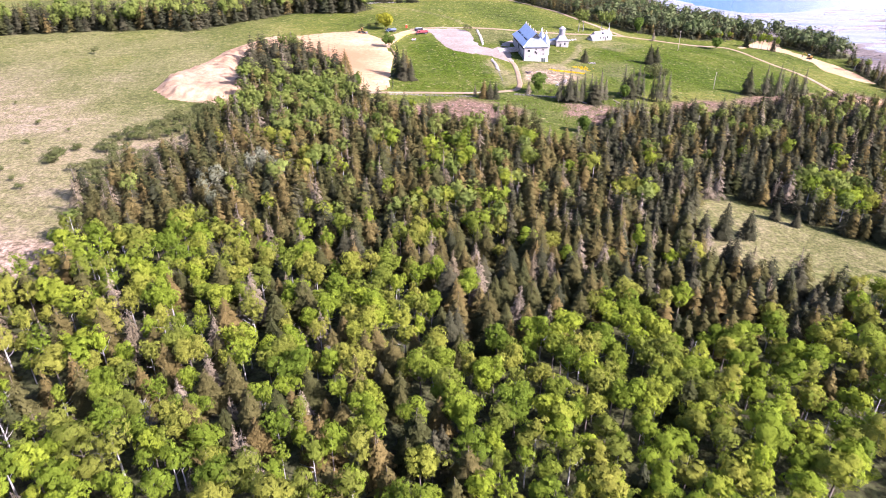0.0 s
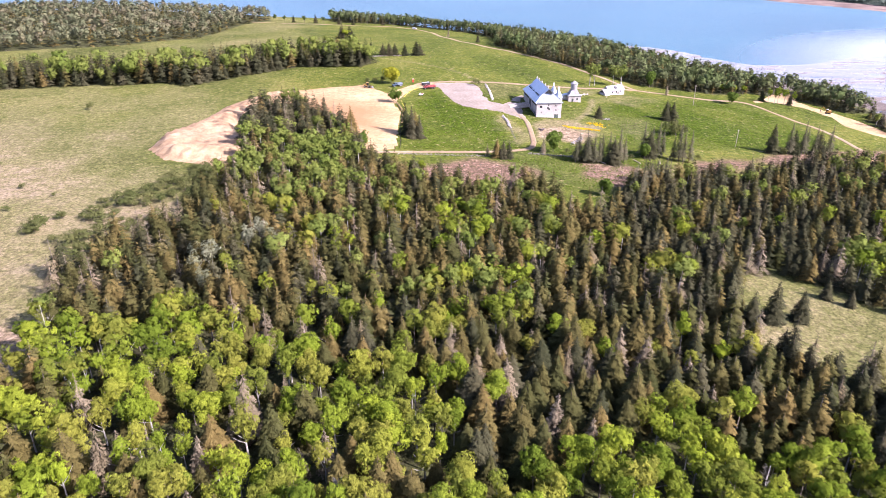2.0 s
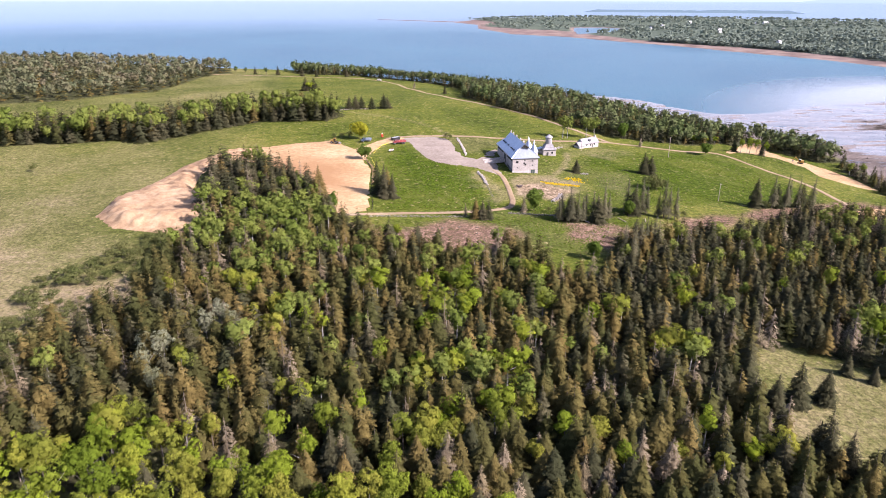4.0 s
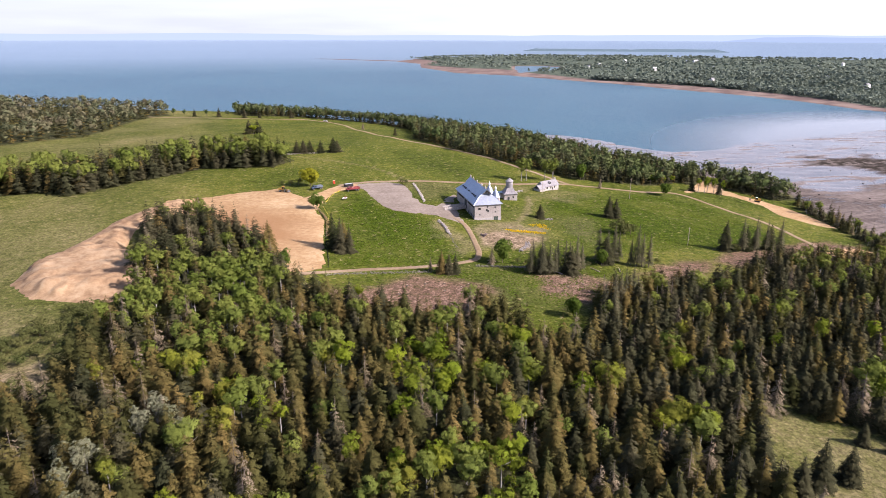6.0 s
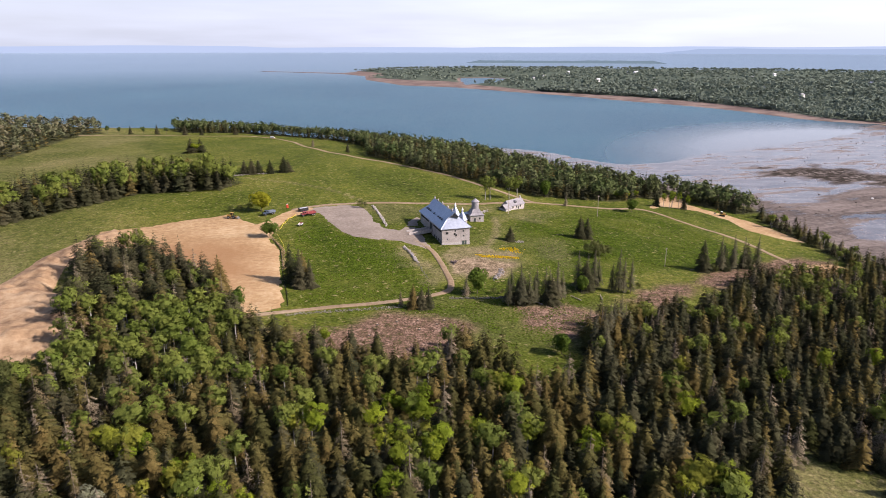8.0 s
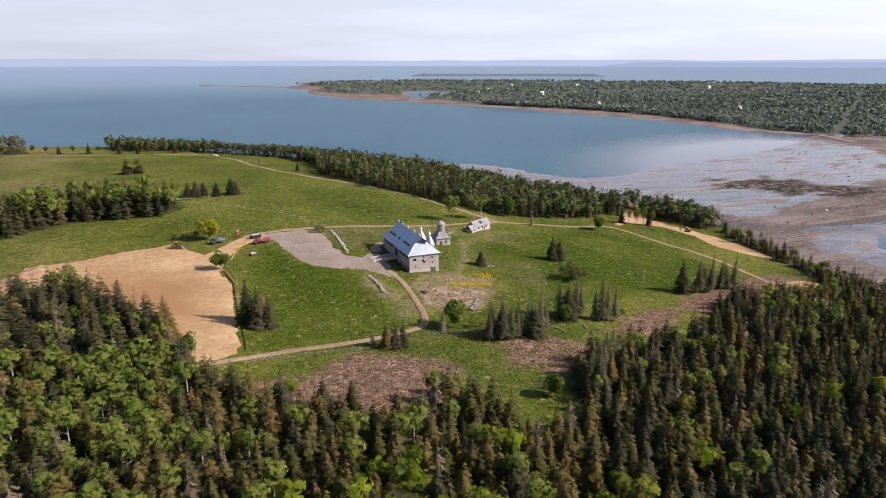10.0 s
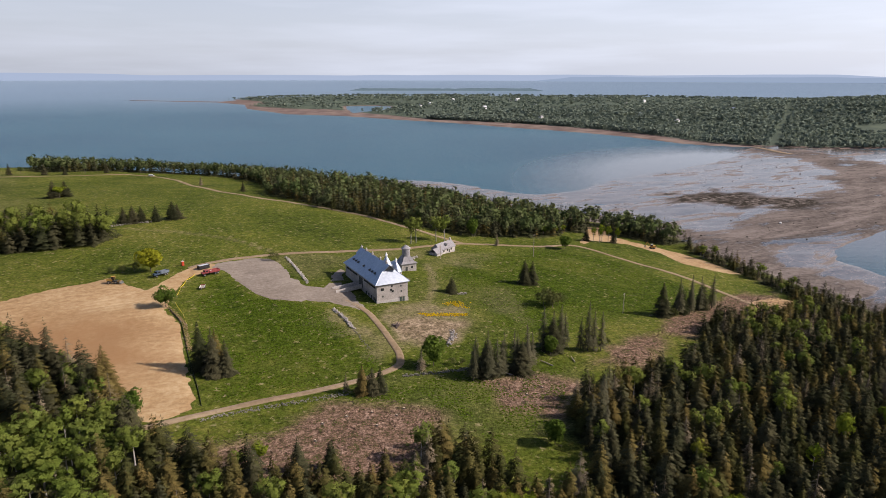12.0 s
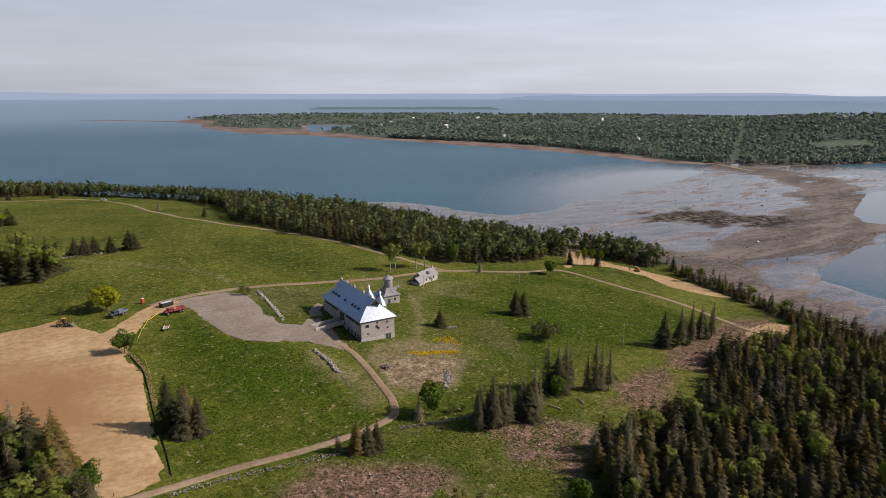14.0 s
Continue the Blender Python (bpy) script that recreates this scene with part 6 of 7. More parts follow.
def cottage():
    c = thing("cottage", 168.0, 471.6, 24, "small grey stone cottage with a silver gabled roof and side wing", "house", z=-0.3)
    L, D, e, r = 14.5, 6.6, 3.0, 6.1
    for size, at in (((L, 0.4, e + 2), (L / 2, 0.2, e / 2 - 1)), ((L, 0.4, e + 2), (L / 2, D - 0.2, e / 2 - 1)), ((0.4, D - 0.8, e + 2), (0.2, D / 2, e / 2 - 1)), ((0.4, D - 0.8, e + 2), (L - 0.2, D / 2, e / 2 - 1))):
        block("wall", size, at, STONE, c)
    for x in (0.05, L - 0.35):
        slab("gable", [(x, 0, e), (x, D, e), (x, D / 2, r - 0.15)], 0.3, SHINGLE, c)
    slab("roof_slope", [(-0.4, -0.5, e - 0.3), (L + 0.4, -0.5, e - 0.3), (L + 0.4, D / 2, r), (-0.4, D / 2, r)], 0.2, ROOF_SHINGLE, c)
    slab("roof_slope", [(L + 0.4, D + 0.5, e - 0.3), (-0.4, D + 0.5, e - 0.3), (-0.4, D / 2, r), (L + 0.4, D / 2, r)], 0.2, ROOF_SHINGLE, c)
    d = block("dormer", (1.5, 1.8, 1.4), (6.8, 1.7, 4.5), DARK_WOOD, c, "small dark dormer window")
    slab("dormer_roof", [(5.8, 0.5, 5.0), (6.8, 0.5, 5.7), (6.8, 3.0, 5.7), (5.8, 3.0, 5.0)], 0.1, ROOF_SHINGLE, d)
    slab("dormer_roof", [(6.8, 0.5, 5.7), (7.8, 0.5, 5.0), (7.8, 3.0, 5.0), (6.8, 3.0, 5.7)], 0.1, ROOF_SHINGLE, d)
    block("chimney", (0.9, 0.9, 1.9), (L - 0.8, D / 2, r + 0.3), STONE, c, "", 0.05)
    for x in (3.2, 6.8, 10.4):
        window(c, (x, 0, 1.8), 0.9, 1.2, "s")
    block("door", (1.0, 0.12, 2.0), (8.6, -0.03, 1.0), DARK_WOOD, c)
    # wing with a lower roof
    block("wing", (5.0, 5.4, 4.2), (-2.5, 1.5, 0.1), STONE, c, "low stone side wing")
    slab("roof_slope", [(-5.5, -1.7, 2.0), (0.3, -1.7, 2.0), (0.3, 1.5, 4.6), (-5.5, 1.5, 4.6)], 0.18, ROOF_SHINGLE, c)
    slab("roof_slope", [(0.3, 4.7, 2.0), (-5.5, 4.7, 2.0), (-5.5, 1.5, 4.6), (0.3, 1.5, 4.6)], 0.18, ROOF_SHINGLE, c)
    return c


cottage()


# ---- stone walls, rubble, brushwood ----
def stones(name, places, mat, label, kind="stuff"):
    """Rows of x, y, size joined into one heap of irregular stones."""
    ico = bmesh.new()
    bmesh.ops.create_icosphere(ico, subdivisions=1, radius=0.5)
    base_v = np.array([tuple(v.co) for v in ico.verts])
    base_f = np.array([[v.index for v in f.verts] for f in ico.faces])
    ico.free()
    v, f = [], []
    for k, (x, y, h, s) in enumerate(places):
        a = rng.uniform(0, 6.28)
        q = base_v * rng.uniform(0.75, 1.2, (len(base_v), 1)) * [s, s * rng.uniform(0.6, 1), s * rng.uniform(0.5, 0.8)]
        q = np.column_stack([q[:, 0] * math.cos(a) - q[:, 1] * math.sin(a) + x, q[:, 0] * math.sin(a) + q[:, 1] * math.cos(a) + y, q[:, 2] + ground_z(x, y) + h])
        f += (base_f + len(v) * len(base_v)).tolist()
        v.append(q)
    return tagged(mesh_object(name, np.concatenate(v), f, mat), label, "stones", kind=kind)


def wall_row(points, wide, size, gap=0.55):
    out = []
    for p in curve_points(points, gap):
        for k in range(3):
            out.append((p[0] + rng.uniform(-wide, wide), p[1] + rng.uniform(-wide, wide), size * (0.1 + 0.45 * (k == 2)), size * rng.uniform(0.6, 1.3)))
    return out


stones("stone_wall", wall_row([(79, 409), (80, 402), (80, 396), (79.5, 388)], 0.7, 1.1), PALE_STONE, "tumbled pale field-stone wall in the paddock")
stones("stone_wall", wall_row([(79.5, 388), (79, 380), (78, 369)], 0.6, 0.5, 0.9), MOSS_STONE, "low grass-grown remains of a stone wall")
stones("stone_wall", wall_row([(13, 342), (24, 342.5), (36, 342), (48, 341), (57, 340.5)], 1.0, 0.6), MOSS_STONE, "long low rubble wall beside the dirt track")
stones("stone_wall", wall_row([(83, 487), (82.5, 476), (82, 465), (80, 444)], 0.7, 0.8), STONE, "grey stone wall beside the gravel yard")
stones("stone_wall", wall_row([(80, 344), (87, 342.5), (97, 341), (104, 340)], 0.7, 0.8), MOSS_STONE, "mossy stone wall under the trees")
stones("stone_wall", wall_row([(116, 372), (113, 366), (108, 361)], 1.2, 1.0), PALE_STONE, "heap of pale boulders at the rough ground's edge")
stones("stone_wall", wall_row([(122, 462), (132, 464), (144, 466), (152, 470)], 0.8, 0.9), STONE, "grey stone wall behind the tower")
stones("stone_wall", wall_row([(2, 586), (20, 590), (30, 589)], 0.9, 0.9), MOSS_STONE, "low stone wall in the far field")
stones("boulders", wall_row([(143, 411), (146, 410)], 0.8, 1.0), PALE_STONE, "pale boulders beside a small spruce")
stones("earth_bank", wall_row([(16.5, 440), (19, 428), (20.3, 416), (19.2, 402), (18, 392)], 0.9, 0.45, 0.4), SPOIL, "low bank of reddish earth along the sand lot")
stones("earth_pile", [(97.3 + rng.normal() * 0.9, 384.8 + rng.normal() * 0.9, rng.uniform(0, 0.9), rng.uniform(0.5, 1.1)) for k in range(40)], rough_surface("dark_soil", (0.08, 0.065, 0.055), (0.13, 0.10, 0.09), (0.18, 0.15, 0.13), 2, 8), "small heap of dark soil on bare ground")


def brushwood(name, poly, gap, label):
    """Sticks, chips and stumps left on a felled patch."""
    x, y = scatter(poly, gap)
    z = height(x, y)
    v, f = [], []
    for k in range(len(x)):
        a, l, w = rng.uniform(0, 6.28), rng.uniform(0.3, 1.4), rng.uniform(0.03, 0.09)
        c, s, up = math.cos(a) * l / 2, math.sin(a) * l / 2, rng.uniform(0, 0.16)
        n = len(v)
        p, q = Vector((x[k] - c, y[k] - s, z[k] + 0.08)), Vector((x[k] + c, y[k] + s, z[k] + 0.1 + up))
        side = Vector((-math.sin(a), math.cos(a), 0)) * w
        for e in (p, q):
            v += [e - side, e + side, e + Vector((0, 0, 2 * w))]
        f += [(n, n + 1, n + 4, n + 3), (n + 1, n + 2, n + 5, n + 4), (n + 2, n, n + 3, n + 5)]
    return tagged(mesh_object(name, v, f, BRUSH), label, "brushwood", kind="stuff")


BRUSH = leaf_material("cut_wood", [(0.0, (0.13, 0.09, 0.062)), (0.5, (0.27, 0.20, 0.15)), (1.0, (0.17, 0.115, 0.082))], 0.0)
brushwood("brushwood", SLASH, 1.25, "reddish brown felling waste with pale chips and sticks")
brushwood("brushwood", SLASH_MID, 1.1, "reddish brown felling waste under the thin spruces")
brushwood("brushwood", SLASH_EAST, 1.35, "reddish brown felling waste along the wood's edge")
CUT = rough_surface("fresh_cut_wood", (0.40, 0.31, 0.22), (0.52, 0.42, 0.31), (0.62, 0.52, 0.40), 3, 10)
for sx, sy in ((44, 326), (52, 327), (60, 326), (66, 321), (58, 318), (70, 324), (39, 318), (120, 318), (112, 316)):
    s = thing("tree_stump", sx, sy, rng.uniform(0, 360), "pale cut tree stump with upturned roots", "stump", "stumps on the felled patch")
    turned("stem", [(0.6, -0.2), (0.34, 0.15), (0.28, 0.45)], (0, 0, 0), BARK, s, sides=9)
    turned("cut_face", [(0.27, 0.44), (0.26, 0.48)], (0, 0, 0), CUT, s, sides=9)
    for k in range(4):
        a = 1.57 * k + rng.uniform(-0.5, 0.5)
        block("root", (0.6, 0.14, 0.16), (0.45 * math.cos(a), 0.45 * math.sin(a), 0.06), BARK, s, turn=math.degrees(a))


for lx, ly, long, turn in ((133, 332, 5.5, 115), (145, 331, 4, 70), (114, 332, 6, 125)):
    log = thing("fallen_log", lx, ly, turn, "grey fallen spruce trunk leaning on felling waste", "log", "logs on the felled patch")
    bm = bmesh.new()
    bmesh.ops.create_cone(bm, cap_ends=True, segments=9, radius1=0.26, radius2=0.14, depth=long)
    bmesh.ops.transform(bm, matrix=pose(0, 0, 0.45, 0, 82, 0), verts=bm.verts)
    part("stem", bm, WOOD, log)
    for k in range(3):
        block("branch_stub", (0.07, 0.6, 0.07), (long * (0.1 * k - 0.2), 0.25 * (-1) ** k, 0.5), BARK, log, turn=30 * k)


def tufts(name, poly, count, mat, low, high, label, category, wide=0.32):
    """Many small blades or flower heads."""
    a = np.array(poly)
    x, y = rng.uniform(a[:, 0].min(), a[:, 0].max(), count), rng.uniform(a[:, 1].min(), a[:, 1].max(), count)
    ok = inside(poly, x, y) & (value_noise(x, y, 5, 23) > 0.35)
    x, y = x[ok], y[ok]
    z = height(x, y)
    v, f = [], []
    for k in range(len(x)):
        for j in range(2):
            t, h, w = rng.uniform(0, 6.28), rng.uniform(low, high), wide * rng.uniform(0.6, 1.3)
            c, s, n = math.cos(t) * w / 2, math.sin(t) * w / 2, len(v)
            v += [(x[k] - c, y[k] - s, z[k]), (x[k] + c, y[k] + s, z[k]), (x[k] + c * 1.3 + 0.1, y[k] + s * 1.3, z[k] + h), (x[k] - c * 1.2, y[k] - s * 1.2 + 0.1, z[k] + h)]
            f.append((n, n + 1, n + 2, n + 3))
    return tagged(mesh_object(name, v, f, mat), label, category, kind="stuff")


def grass_clumps(name, poly, gap, label):
    """Low four-sided tussocks, joined."""
    x, y = scatter(poly, gap)
    ok = value_noise(x, y, 7, 29) + 0.5 * value_noise(x, y, 2.5, 30) > 0.62
    x, y = x[ok], y[ok]
    z = height(x, y)
    a, w, h = rng.uniform(0, 6.28, len(x)), rng.uniform(0.3, 0.8, len(x)), rng.uniform(0.06, 0.2, len(x))
    v = np.empty((len(x), 5, 3))
    for k in range(4):
        v[:, k] = np.stack([x + w * np.cos(a + 1.57 * k), y + w * np.sin(a + 1.57 * k), z - 0.05], 1)
    v[:, 4] = np.stack([x + 0.2 * np.cos(a), y + 0.2 * np.sin(a), z + h], 1)
    base = np.array([(0, 1, 4), (1, 2, 4), (2, 3, 4), (3, 0, 4)])
    f = (base[None] + 5 * np.arange(len(x))[:, None, None]).reshape(-1, 3)
    return tagged(mesh_object(name, v.reshape(-1, 3), f, TUSSOCK), label, "grass", kind="stuff")


TUSSOCK = leaf_material("grass_tussock", [(0.0, (0.055, 0.085, 0.008)), (1.0, (0.055, 0.085, 0.008))], 0.25, 0.45, grain=1.5)
PADDOCK = [(19, 352), (23, 400), (30, 440), (42, 466), (58, 430), (76, 412), (77, 356), (50, 350)]
MEADOW = [(140, 350), (132, 375), (142, 410), (142, 440), (180, 468), (250, 470), (270, 445), (272, 370), (215, 362)]
ROUGH = [(40, 341), (104, 338), (140, 328), (112, 298), (84, 297), (84, 318), (60, 337)]
grass_clumps("grass_tussocks", PADDOCK, 0.95, "uneven green grass of the paddock")
grass_clumps("grass_tussocks", MEADOW, 1.25, "uneven green grass of the sloping meadow")
grass_clumps("grass_tussocks", ROUGH, 1.0, "rank grass round the felled patches")


FLOWER = leaf_material("yellow_flowers", [(0.0, (0.62, 0.45, 0.01)), (1.0, (0.7, 0.52, 0.02))], 0.3)
tufts("yellow_flowers", [(108, 391), (112, 394), (122, 391), (133, 386), (131, 383.5), (119, 388)], 1300, FLOWER, 0.2, 0.4, "drift of bright yellow wild flowers", "flowers")
tufts("yellow_flowers", [(128, 402), (138, 404), (144, 396), (137, 392), (130, 398)], 500, FLOWER, 0.2, 0.4, "scattered yellow wild flowers on rough grass", "flowers")


# ---- vehicles and site things ----
def dump_truck(name, x, y, turn, cab, bed, label, long=7.4):
    t = thing(name, x, y, turn, label, "truck", lift=0.14)
    block("chassis", (long, 1.0, 0.3), (0, 0, 0.85), BLACK, t)
    c = block("cab", (1.9, 2.3, 1.5), (long / 2 - 1.9, 0, 1.9), cab, t, "", 0.12)
    block("hood", (1.6, 1.9, 0.9), (long / 2 - 0.5, 0, 1.45), cab, t, "", 0.15)
    block("windscreen", (0.06, 1.9, 0.7), (long / 2 - 0.93, 0, 2.25), GLASS, c)
    for s in (-1, 1):
        block("side_window", (1.0, 0.06, 0.6), (long / 2 - 1.9, 1.15 * s, 2.25), GLASS, c)
        block("headlight", (0.06, 0.3, 0.2), (long / 2 + 0.31, 0.7 * s, 1.4), WHITE, t)
    f = block("bed", (long - 3.2, 2.4, 0.2), (-1.5, 0, 1.25), bed, t, "open steel dump bed")
    for sy in (-1.15, 1.15):
        block("bed_side", (long - 3.2, 0.1, 1.0), (-1.5, sy, 1.8), bed, f)
    block("bed_end", (0.1, 2.2, 1.2), (long / 2 - 3.15, 0, 1.9), bed, f)
    block("tailgate", (0.1, 2.2, 0.9), (-long / 2 + 0.15, 0, 1.75), bed, f)
    for wx in (long / 2 - 0.7, -long / 2 + 1.1, -long / 2 + 2.3):
        for sy in (-1.0, 1.0):
            wheel((wx, sy, 0.5), 0.5, 0.32, t)
    return t


dump_truck("dump_truck", 20.5, 477.5, 208, BLUE, paint("grey_bed", (0.12, 0.145, 0.175)), "slate-blue dump truck parked on the sand lane")
dump_truck("flatbed_truck", 41.5, 470.5, 195, RED, RED, "old red truck with a loaded bed on the grass", 8.4)
for k, (dx, dy, dz) in enumerate(((0.2, 0.4, 2.3), (-1.2, -0.3, 2.4), (1.4, -0.2, 2.2))):
    crate = block("crate", (0.9, 0.8, 0.7), (41.5 + dx, 470.5 + dy, ground_z(41.5, 470.5) + dz - 0.55), (WHITE, BLACK, RED)[k], None, "", 0.04, 20 * k)
    tagged(crate, ("white crate on the bed of a red truck", "black crate on the bed of a red truck", "red crate on the bed of a red truck")[k], "crate", "crates on the truck")


def skip():
    s = thing("waste_skip", 40.0, 480.0, 20, "black open-topped steel skip with a pale load", "skip", lift=0.12)
    block("floor", (5.4, 2.2, 0.15), (0, 0, 0.35), BLACK, s)
    for sy in (-1.1, 1.1):
        block("side", (5.4, 0.12, 1.7), (0, sy, 1.2), BLACK, s)
        for k in range(5):
            block("rib", (0.14, 0.12, 1.6), (-2.4 + 1.2 * k, sy * 1.1, 1.2), BLACK, s)
    for sx in (-2.65, 2.65):
        block("end", (0.12, 2.1, 1.7), (sx, 0, 1.2), BLACK, s)
    block("load", (5.0, 2.0, 0.4), (0, 0, 1.85), paint("pale_load", (0.5, 0.52, 0.56)), s, "pale sheet over the load", 0.1)
    return s


skip()


def toilet():
    t = thing("portable_toilet", 32.0, 489.5, 10, "orange-red portable toilet with a pale roof beside the lane", "toilet", lift=0.05)
    block("cabin", (1.15, 1.15, 2.1), (0, 0, 1.15), ORANGE_RED, t, "", 0.04)
    block("door", (0.8, 0.05, 1.85), (0, -0.6, 1.1), ORANGE_RED, t)
    block("roof", (1.2, 1.2, 0.16), (0, 0, 2.27), WHITE, t, "pale moulded roof", 0.07)
    block("base", (1.2, 1.2, 0.14), (0, 0, 0.07), BLACK, t)
    return t


toilet()


def trailer(x, y, turn, label):
    t = thing("flat_trailer", x, y, turn, label, "trailer", lift=0.05)
    for k in range(5):
        block("plank", (4.2, 0.36, 0.08), (0, -0.8 + 0.4 * k, 0.8), WOOD, t, soft=0.015)
    for sy in (-0.95, 0.95):
        block("rail", (4.2, 0.08, 0.3), (0, sy, 0.95), WHITE, t)
        wheel((-0.5, sy * 1.05, 0.36), 0.36, 0.22, t)
        wheel((0.4, sy * 1.05, 0.36), 0.36, 0.22, t)
    block("drawbar", (1.4, 0.12, 0.12), (2.7, 0, 0.65), STEEL, t)
    block("tail_board", (0.08, 1.8, 0.4), (-2.1, 0, 1.0), RED, t)
    return t


trailer(34.4, 453.5, 250, "small flat trailer with pale boards parked on grass")


def loader(x, y, turn):
    m = thing("wheel_loader", x, y, turn, "weathered yellow wheel loader with a front bucket on the sand", "loader", lift=0.14)
    block("engine_cover", (2.4, 1.7, 1.1), (-1.3, 0, 1.7), YELLOW, m, "", 0.12)
    c = block("cab", (1.4, 1.5, 1.5), (0.3, 0, 2.5), GLASS, m, "glazed driver's cab", 0.05)
    for sx in (-0.35, 0.95):
        for sy in (-0.7, 0.7):
            block("pillar", (0.12, 0.12, 1.55), (sx, sy, 2.5), YELLOW, c)
    block("roof", (1.6, 1.7, 0.14), (0.3, 0, 3.3), YELLOW, c, "", 0.05)
    block("frame", (3.0, 1.0, 0.5), (0.8, 0, 1.1), BLACK, m)
    for sy in (-0.55, 0.55):
        block("lift_arm", (2.4, 0.22, 0.35), (2.3, sy, 1.15), YELLOW, m, slope=0)
    b = block("bucket", (0.2, 2.7, 1.0), (3.3, 0, 0.7), STEEL, m, "worn steel bucket")
    slab("bucket_floor", [(3.3, -1.35, 0.25), (4.3, -1.35, 0.2), (4.3, 1.35, 0.2), (3.3, 1.35, 0.25)], 0.1, STEEL, b)
    for sy in (-1.33, 1.33):
        slab("bucket_side", [(3.3, sy, 0.2), (4.2, sy, 0.2), (3.3, sy, 1.2)], 0.06, STEEL, b)
    for wx in (-1.5, 1.5):
        for sy in (-1.0, 1.0):
            wheel((wx, sy, 0.75), 0.75, 0.55, m)
    return m


loader(0.0, 474.5, -25)


def excavator(x, y, turn):
    m = thing("excavator", x, y, turn, "yellow excavator with a raised arm on the bare haul road", "excavator", lift=0.18)
    for sy in (-1.1, 1.1):
        k = block("crawler", (3.8, 0.6, 0.9), (0, sy, 0.45), TYRE, m, "", 0.25)
        for j in range(5):
            turned("roller", [(0.22, -0.05), (0.22, 0.05)], (-1.4 + 0.7 * j, sy * 1.3, 0.4), STEEL, k, sides=8)
    block("house", (3.2, 2.5, 1.3), (-0.5, 0, 1.75), YELLOW, m, "", 0.15)
    block("counterweight", (0.8, 2.5, 1.1), (-2.1, 0, 1.7), BLACK, m, "", 0.2)
    c = block("cab", (1.5, 1.1, 1.7), (0.7, 0.7, 2.5), GLASS, m, "glazed driver's cab", 0.08)
    block("roof", (1.6, 1.2, 0.12), (0.7, 0.7, 3.4), WHITE, c)
    slab("boom", [(0.8, -0.6, 1.9), (3.4, -0.6, 4.9), (3.7, -0.6, 4.5), (1.3, -0.6, 1.6)], 0.4, YELLOW, m)
    slab("stick", [(3.3, -0.6, 5.0), (5.2, -0.6, 2.2), (4.9, -0.6, 2.0), (3.2, -0.6, 4.4)], 0.3, YELLOW, m)
    slab("bucket", [(4.6, -1.0, 2.3), (5.6, -1.0, 2.0), (5.2, -1.0, 1.2), (4.3, -1.0, 1.3)], -0.9, STEEL, m)
    return m


excavator(331.0, 463.0, 150)


def van(x, y, turn):
    m = thing("white_van", x, y, turn, "small white van on the gravel field road", "van", lift=0.16)
    block("body", (4.8, 1.95, 1.3), (-0.2, 0, 1.25), WHITE, m, "", 0.18)
    block("bonnet", (1.2, 1.85, 0.6), (2.5, 0, 0.9), WHITE, m, "", 0.15)
    block("windscreen", (0.06, 1.6, 0.6), (2.2, 0, 1.55), GLASS, m)
    for s in (-1, 1):
        block("side_window", (1.6, 0.05, 0.5), (1.0, 0.98 * s, 1.55), GLASS, m)
    for wx in (1.7, -1.6):
        for sy in (-0.9, 0.9):
            wheel((wx, sy, 0.35), 0.35, 0.24, m)
    return m


van(64, 884, -40)

# yellow barrier tape on short posts along the sand lot
line = [(34.5, 471), (29.5, 464.5), (25.5, 455.5), (22.5, 446), (20.5, 438), (21.5, 424), (21.0, 414)]
fence = thing("barrier_tape", line[0][0], line[0][1], 0, "sagging yellow barrier tape on thin wooden stakes", "barrier")
fz = ground_z(*line[0])
for k, (px_, py_) in enumerate(line):
    block("stake", (0.08, 0.08, 1.2), (px_ - line[0][0], py_ - line[0][1], ground_z(px_, py_) - fz + 0.5), WOOD, fence)
    if k + 1 < len(line) and k not in (3,):
        qx, qy = line[k + 1]
        a = Vector((px_ - line[0][0], py_ - line[0][1], ground_z(px_, py_) - fz + 0.85))
        b = Vector((qx - line[0][0], qy - line[0][1], ground_z(qx, qy) - fz + 0.85))
        bm = bmesh.new()
        last = None
        for j in range(9):
            p = a.lerp(b, j / 8) - Vector((0, 0, 0.35 * math.sin(math.pi * j / 8)))
            e = (bm.verts.new(p), bm.verts.new(p + Vector((0.02, 0.03, 0.2))), bm.verts.new(p + Vector((0.05, 0.03, 0.2))), bm.verts.new(p + Vector((0.03, 0, 0))))
            if last:
                for i in range(4):
                    bm.faces.new((last[i], last[(i + 1) % 4], e[(i + 1) % 4], e[i]))
            last = e
        part("tape", bm, TAPE, fence)

# added black strip on stakes, standing in for the lot's dark east ditch edge
line = [(17.6, 434), (19.6, 418), (18.4, 402), (17.2, 390), (16.2, 376), (15.5, 362), (14.4, 350.5)]
silt = thing("ditch_edge_strip", line[0][0], line[0][1], 0, "low black strip standing in for the dark ditch edge of the sand lot", "fence")
fz = ground_z(*line[0])
for (ax, ay), (bx, by) in zip(line, line[1:]):
    za, zb = ground_z(ax, ay) - fz, ground_z(bx, by) - fz
    slab("dark_strip", [(ax - line[0][0], ay - line[0][1], za - 0.1), (bx - line[0][0], by - line[0][1], zb - 0.1), (bx - line[0][0], by - line[0][1], zb + 0.4), (ax - line[0][0], ay - line[0][1], za + 0.4)], 0.05, BLACK, silt)
    block("stake", (0.07, 0.07, 1.0), (ax - line[0][0] - 0.1, ay - line[0][1], za + 0.4), WOOD, silt)


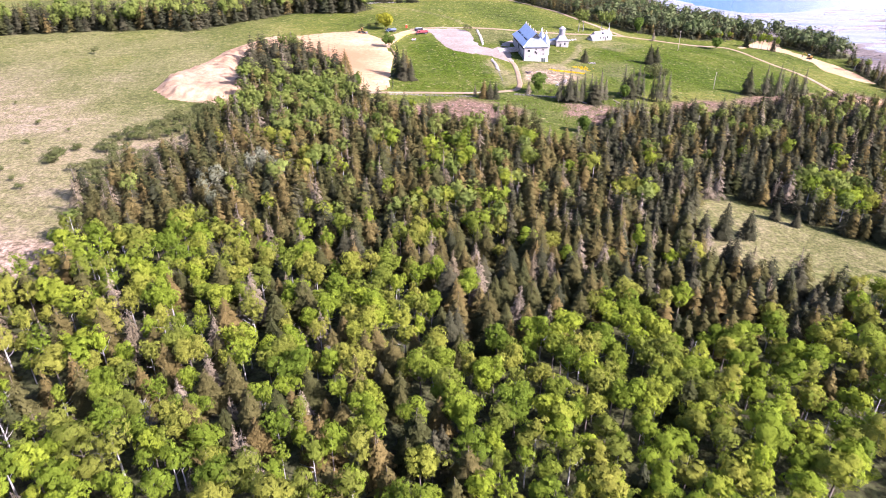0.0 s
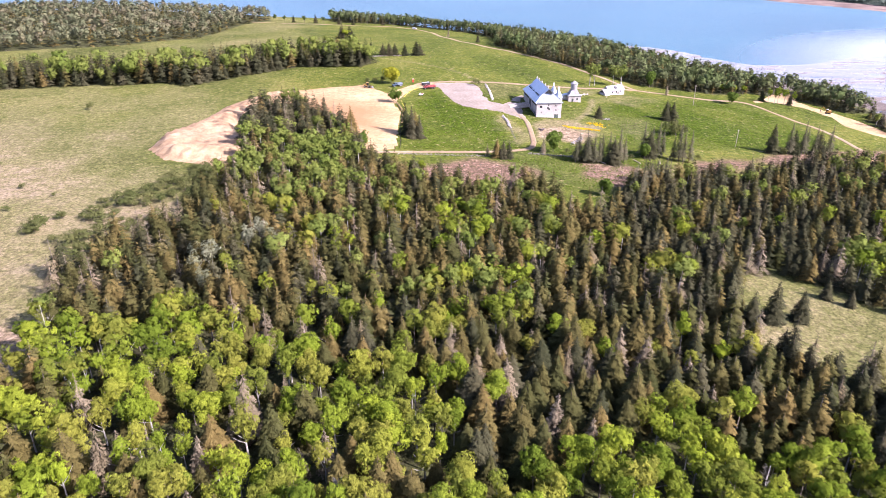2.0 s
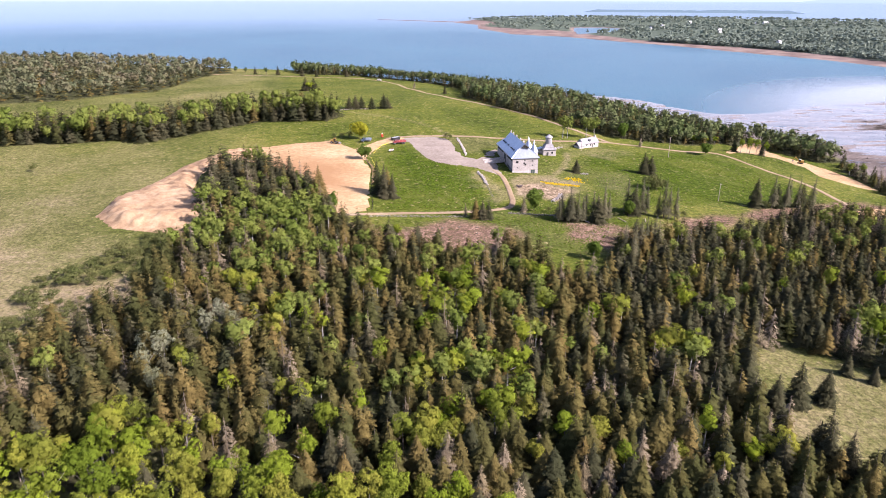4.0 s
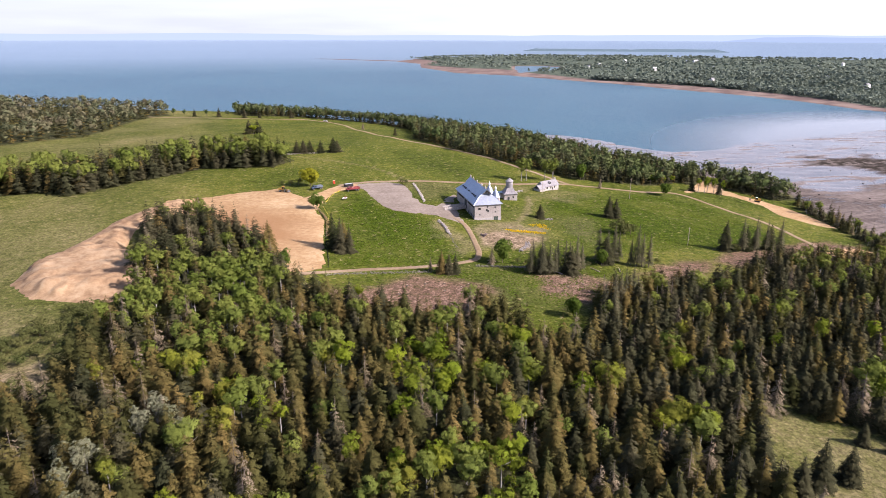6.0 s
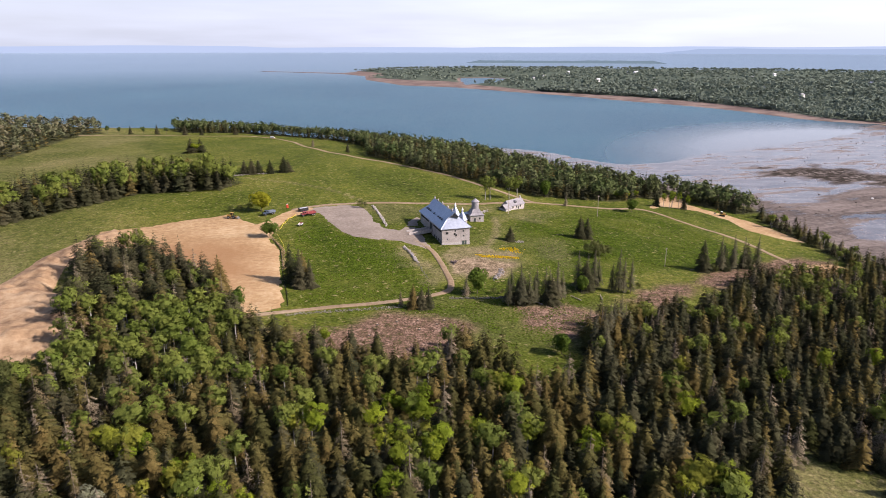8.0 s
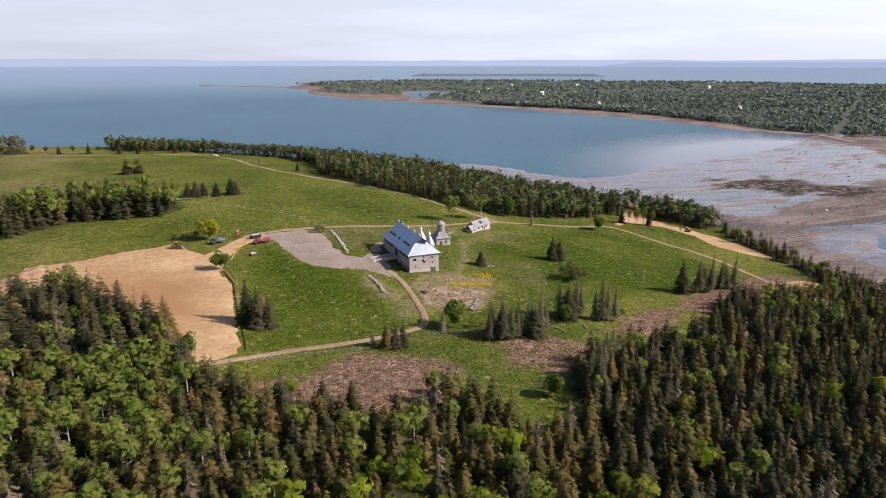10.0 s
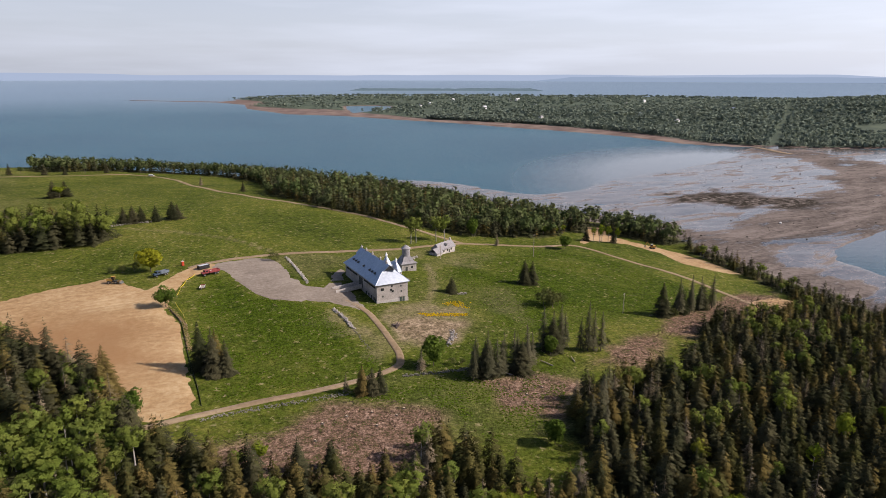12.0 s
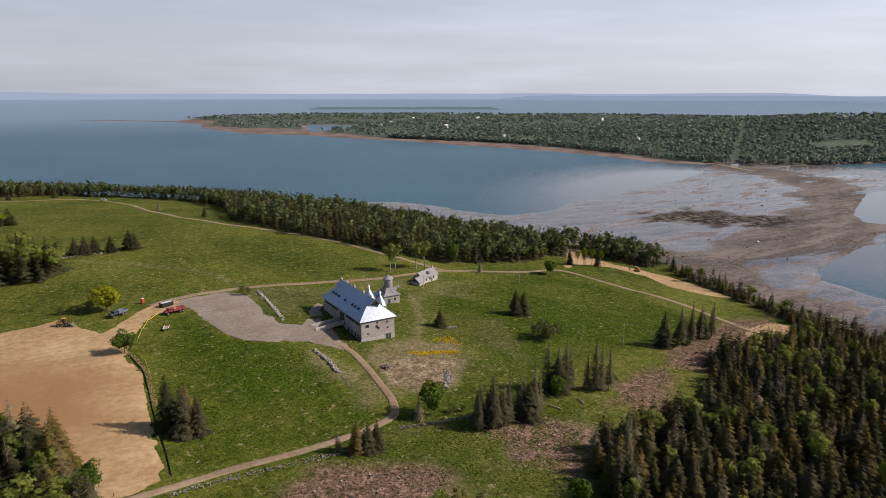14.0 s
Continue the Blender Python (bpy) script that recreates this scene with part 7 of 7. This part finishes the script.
def pole(x, y, h, label):
    p = thing("utility_pole", x, y, 20, label, "pole")
    turned("shaft", [(0.16, -0.3), (0.14, h * 0.5), (0.1, h)], (0, 0, 0), WOOD, p, sides=8)
    block("crossarm", (1.6, 0.12, 0.14), (0, 0, h - 0.5), WOOD, p)
    return p


pole(204.6, 364.5, 10, "thin weathered wooden pole in the meadow")
pole(224.3, 458.1, 14, "tall weathered wooden pole beside the farm road")
pole(163.5, 464, 8, "weathered wooden pole beside the cottage")

# a copse of slim trees before the bare sand
for tx, ty, kind, h in ((294, 489, "fir", 12), (297, 485, "birch", 11), (301, 483, "birch", 12), (304, 484, "birch", 11.5), (308, 482, "birch", 12), (311, 480, "fir", 10), (306, 487, "birch", 12), (313, 479, "birch", 11)):
    tree(kind, tx, ty, h, 0.95, None, "slim tree in a copse before bare sand", "copse by the haul road")
for tx, ty in ((292, 512), (282, 508), (270, 506)):
    tree("maple", tx, ty, 8, 1.1, None, "rounded green tree at the shore wood's edge", "copse by the haul road")

# boulders and weed on the flats
stones("boulders", [r for r in [(rng.uniform(400, 980), rng.uniform(430, 800), 0.1, rng.uniform(0.5, 2.4) * rng.uniform(0.5, 1)) for k in range(420)] if ground_z(r[0], r[1]) > WATER + 0.12], rough_surface("weedy_rock", (0.03, 0.028, 0.022), (0.06, 0.05, 0.04), (0.1, 0.085, 0.07), 1, 4), "dark weed-covered boulders scattered on the mud")
boat = thing("skiff", 498, 478, 30, "small white skiff lying on the mud", "boat", lift=0.1)
slab("hull", [(-2.2, -0.8, 0.6), (1.2, -0.85, 0.65), (2.4, 0, 0.75), (1.2, 0.85, 0.65), (-2.2, 0.8, 0.6)], 0.5, WHITE, boat)
block("thwart", (0.3, 1.4, 0.06), (0, 0, 0.68), WOOD, boat)
block("thwart", (0.3, 1.4, 0.06), (-1.3, 0, 0.68), WOOD, boat)

# ---- houses of the far town ----
def far_house(x, y, turn, wall, roof, label, long=11, deep=8, high=4.5):
    h = thing("far_house", x, y, turn, label, "house", "houses of the far town", z=float(mainland_z(np.array([x]), np.array([y]))[0]) + 3.0)
    block("wall", (long, deep, high + 6), (0, 0, high / 2 - 3), wall, h)
    slab("roof_slope", [(-long / 2 - 0.5, -deep / 2 - 0.5, high), (long / 2 + 0.5, -deep / 2 - 0.5, high), (long / 2 + 0.5, 0, high + 3.2), (-long / 2 - 0.5, 0, high + 3.2)], 0.3, roof, h)
    slab("roof_slope", [(long / 2 + 0.5, deep / 2 + 0.5, high), (-long / 2 - 0.5, deep / 2 + 0.5, high), (-long / 2 - 0.5, 0, high + 3.2), (long / 2 + 0.5, 0, high + 3.2)], 0.3, roof, h)
    for k in (-1, 0, 1):
        block("window", (1.2, 0.1, 1.5), (k * long / 3.4, -deep / 2 - 0.05, high * 0.55), GLASS, h)
    return h


ROOF_GREY = paint("grey_roof", (0.25, 0.25, 0.26), 0.8)
ROOF_PALE = paint("pale_roof", (0.6, 0.6, 0.62), 0.6)
for k, (hx_, hy_, size) in enumerate(((1150, 2330, 16), (1230, 2400, 14), (1180, 1950, 12), (1420, 1780, 12), (1640, 2450, 18), (1700, 2480, 22), (1500, 2100, 13), (1900, 2350, 14), (1350, 1450, 12), (1750, 1900, 12), (2050, 2100, 14), (1600, 1350, 12), (1980, 1130, 14), (2010, 1150, 16), (1850, 1500, 12), (1250, 1240, 12), (1450, 2600, 14), (2150, 1700, 13), (1100, 1560, 10))):
    far_house(hx_, hy_, rng.uniform(0, 90), WHITE, ROOF_PALE if k % 3 else ROOF_GREY, "small white house among far woods", size, 9)
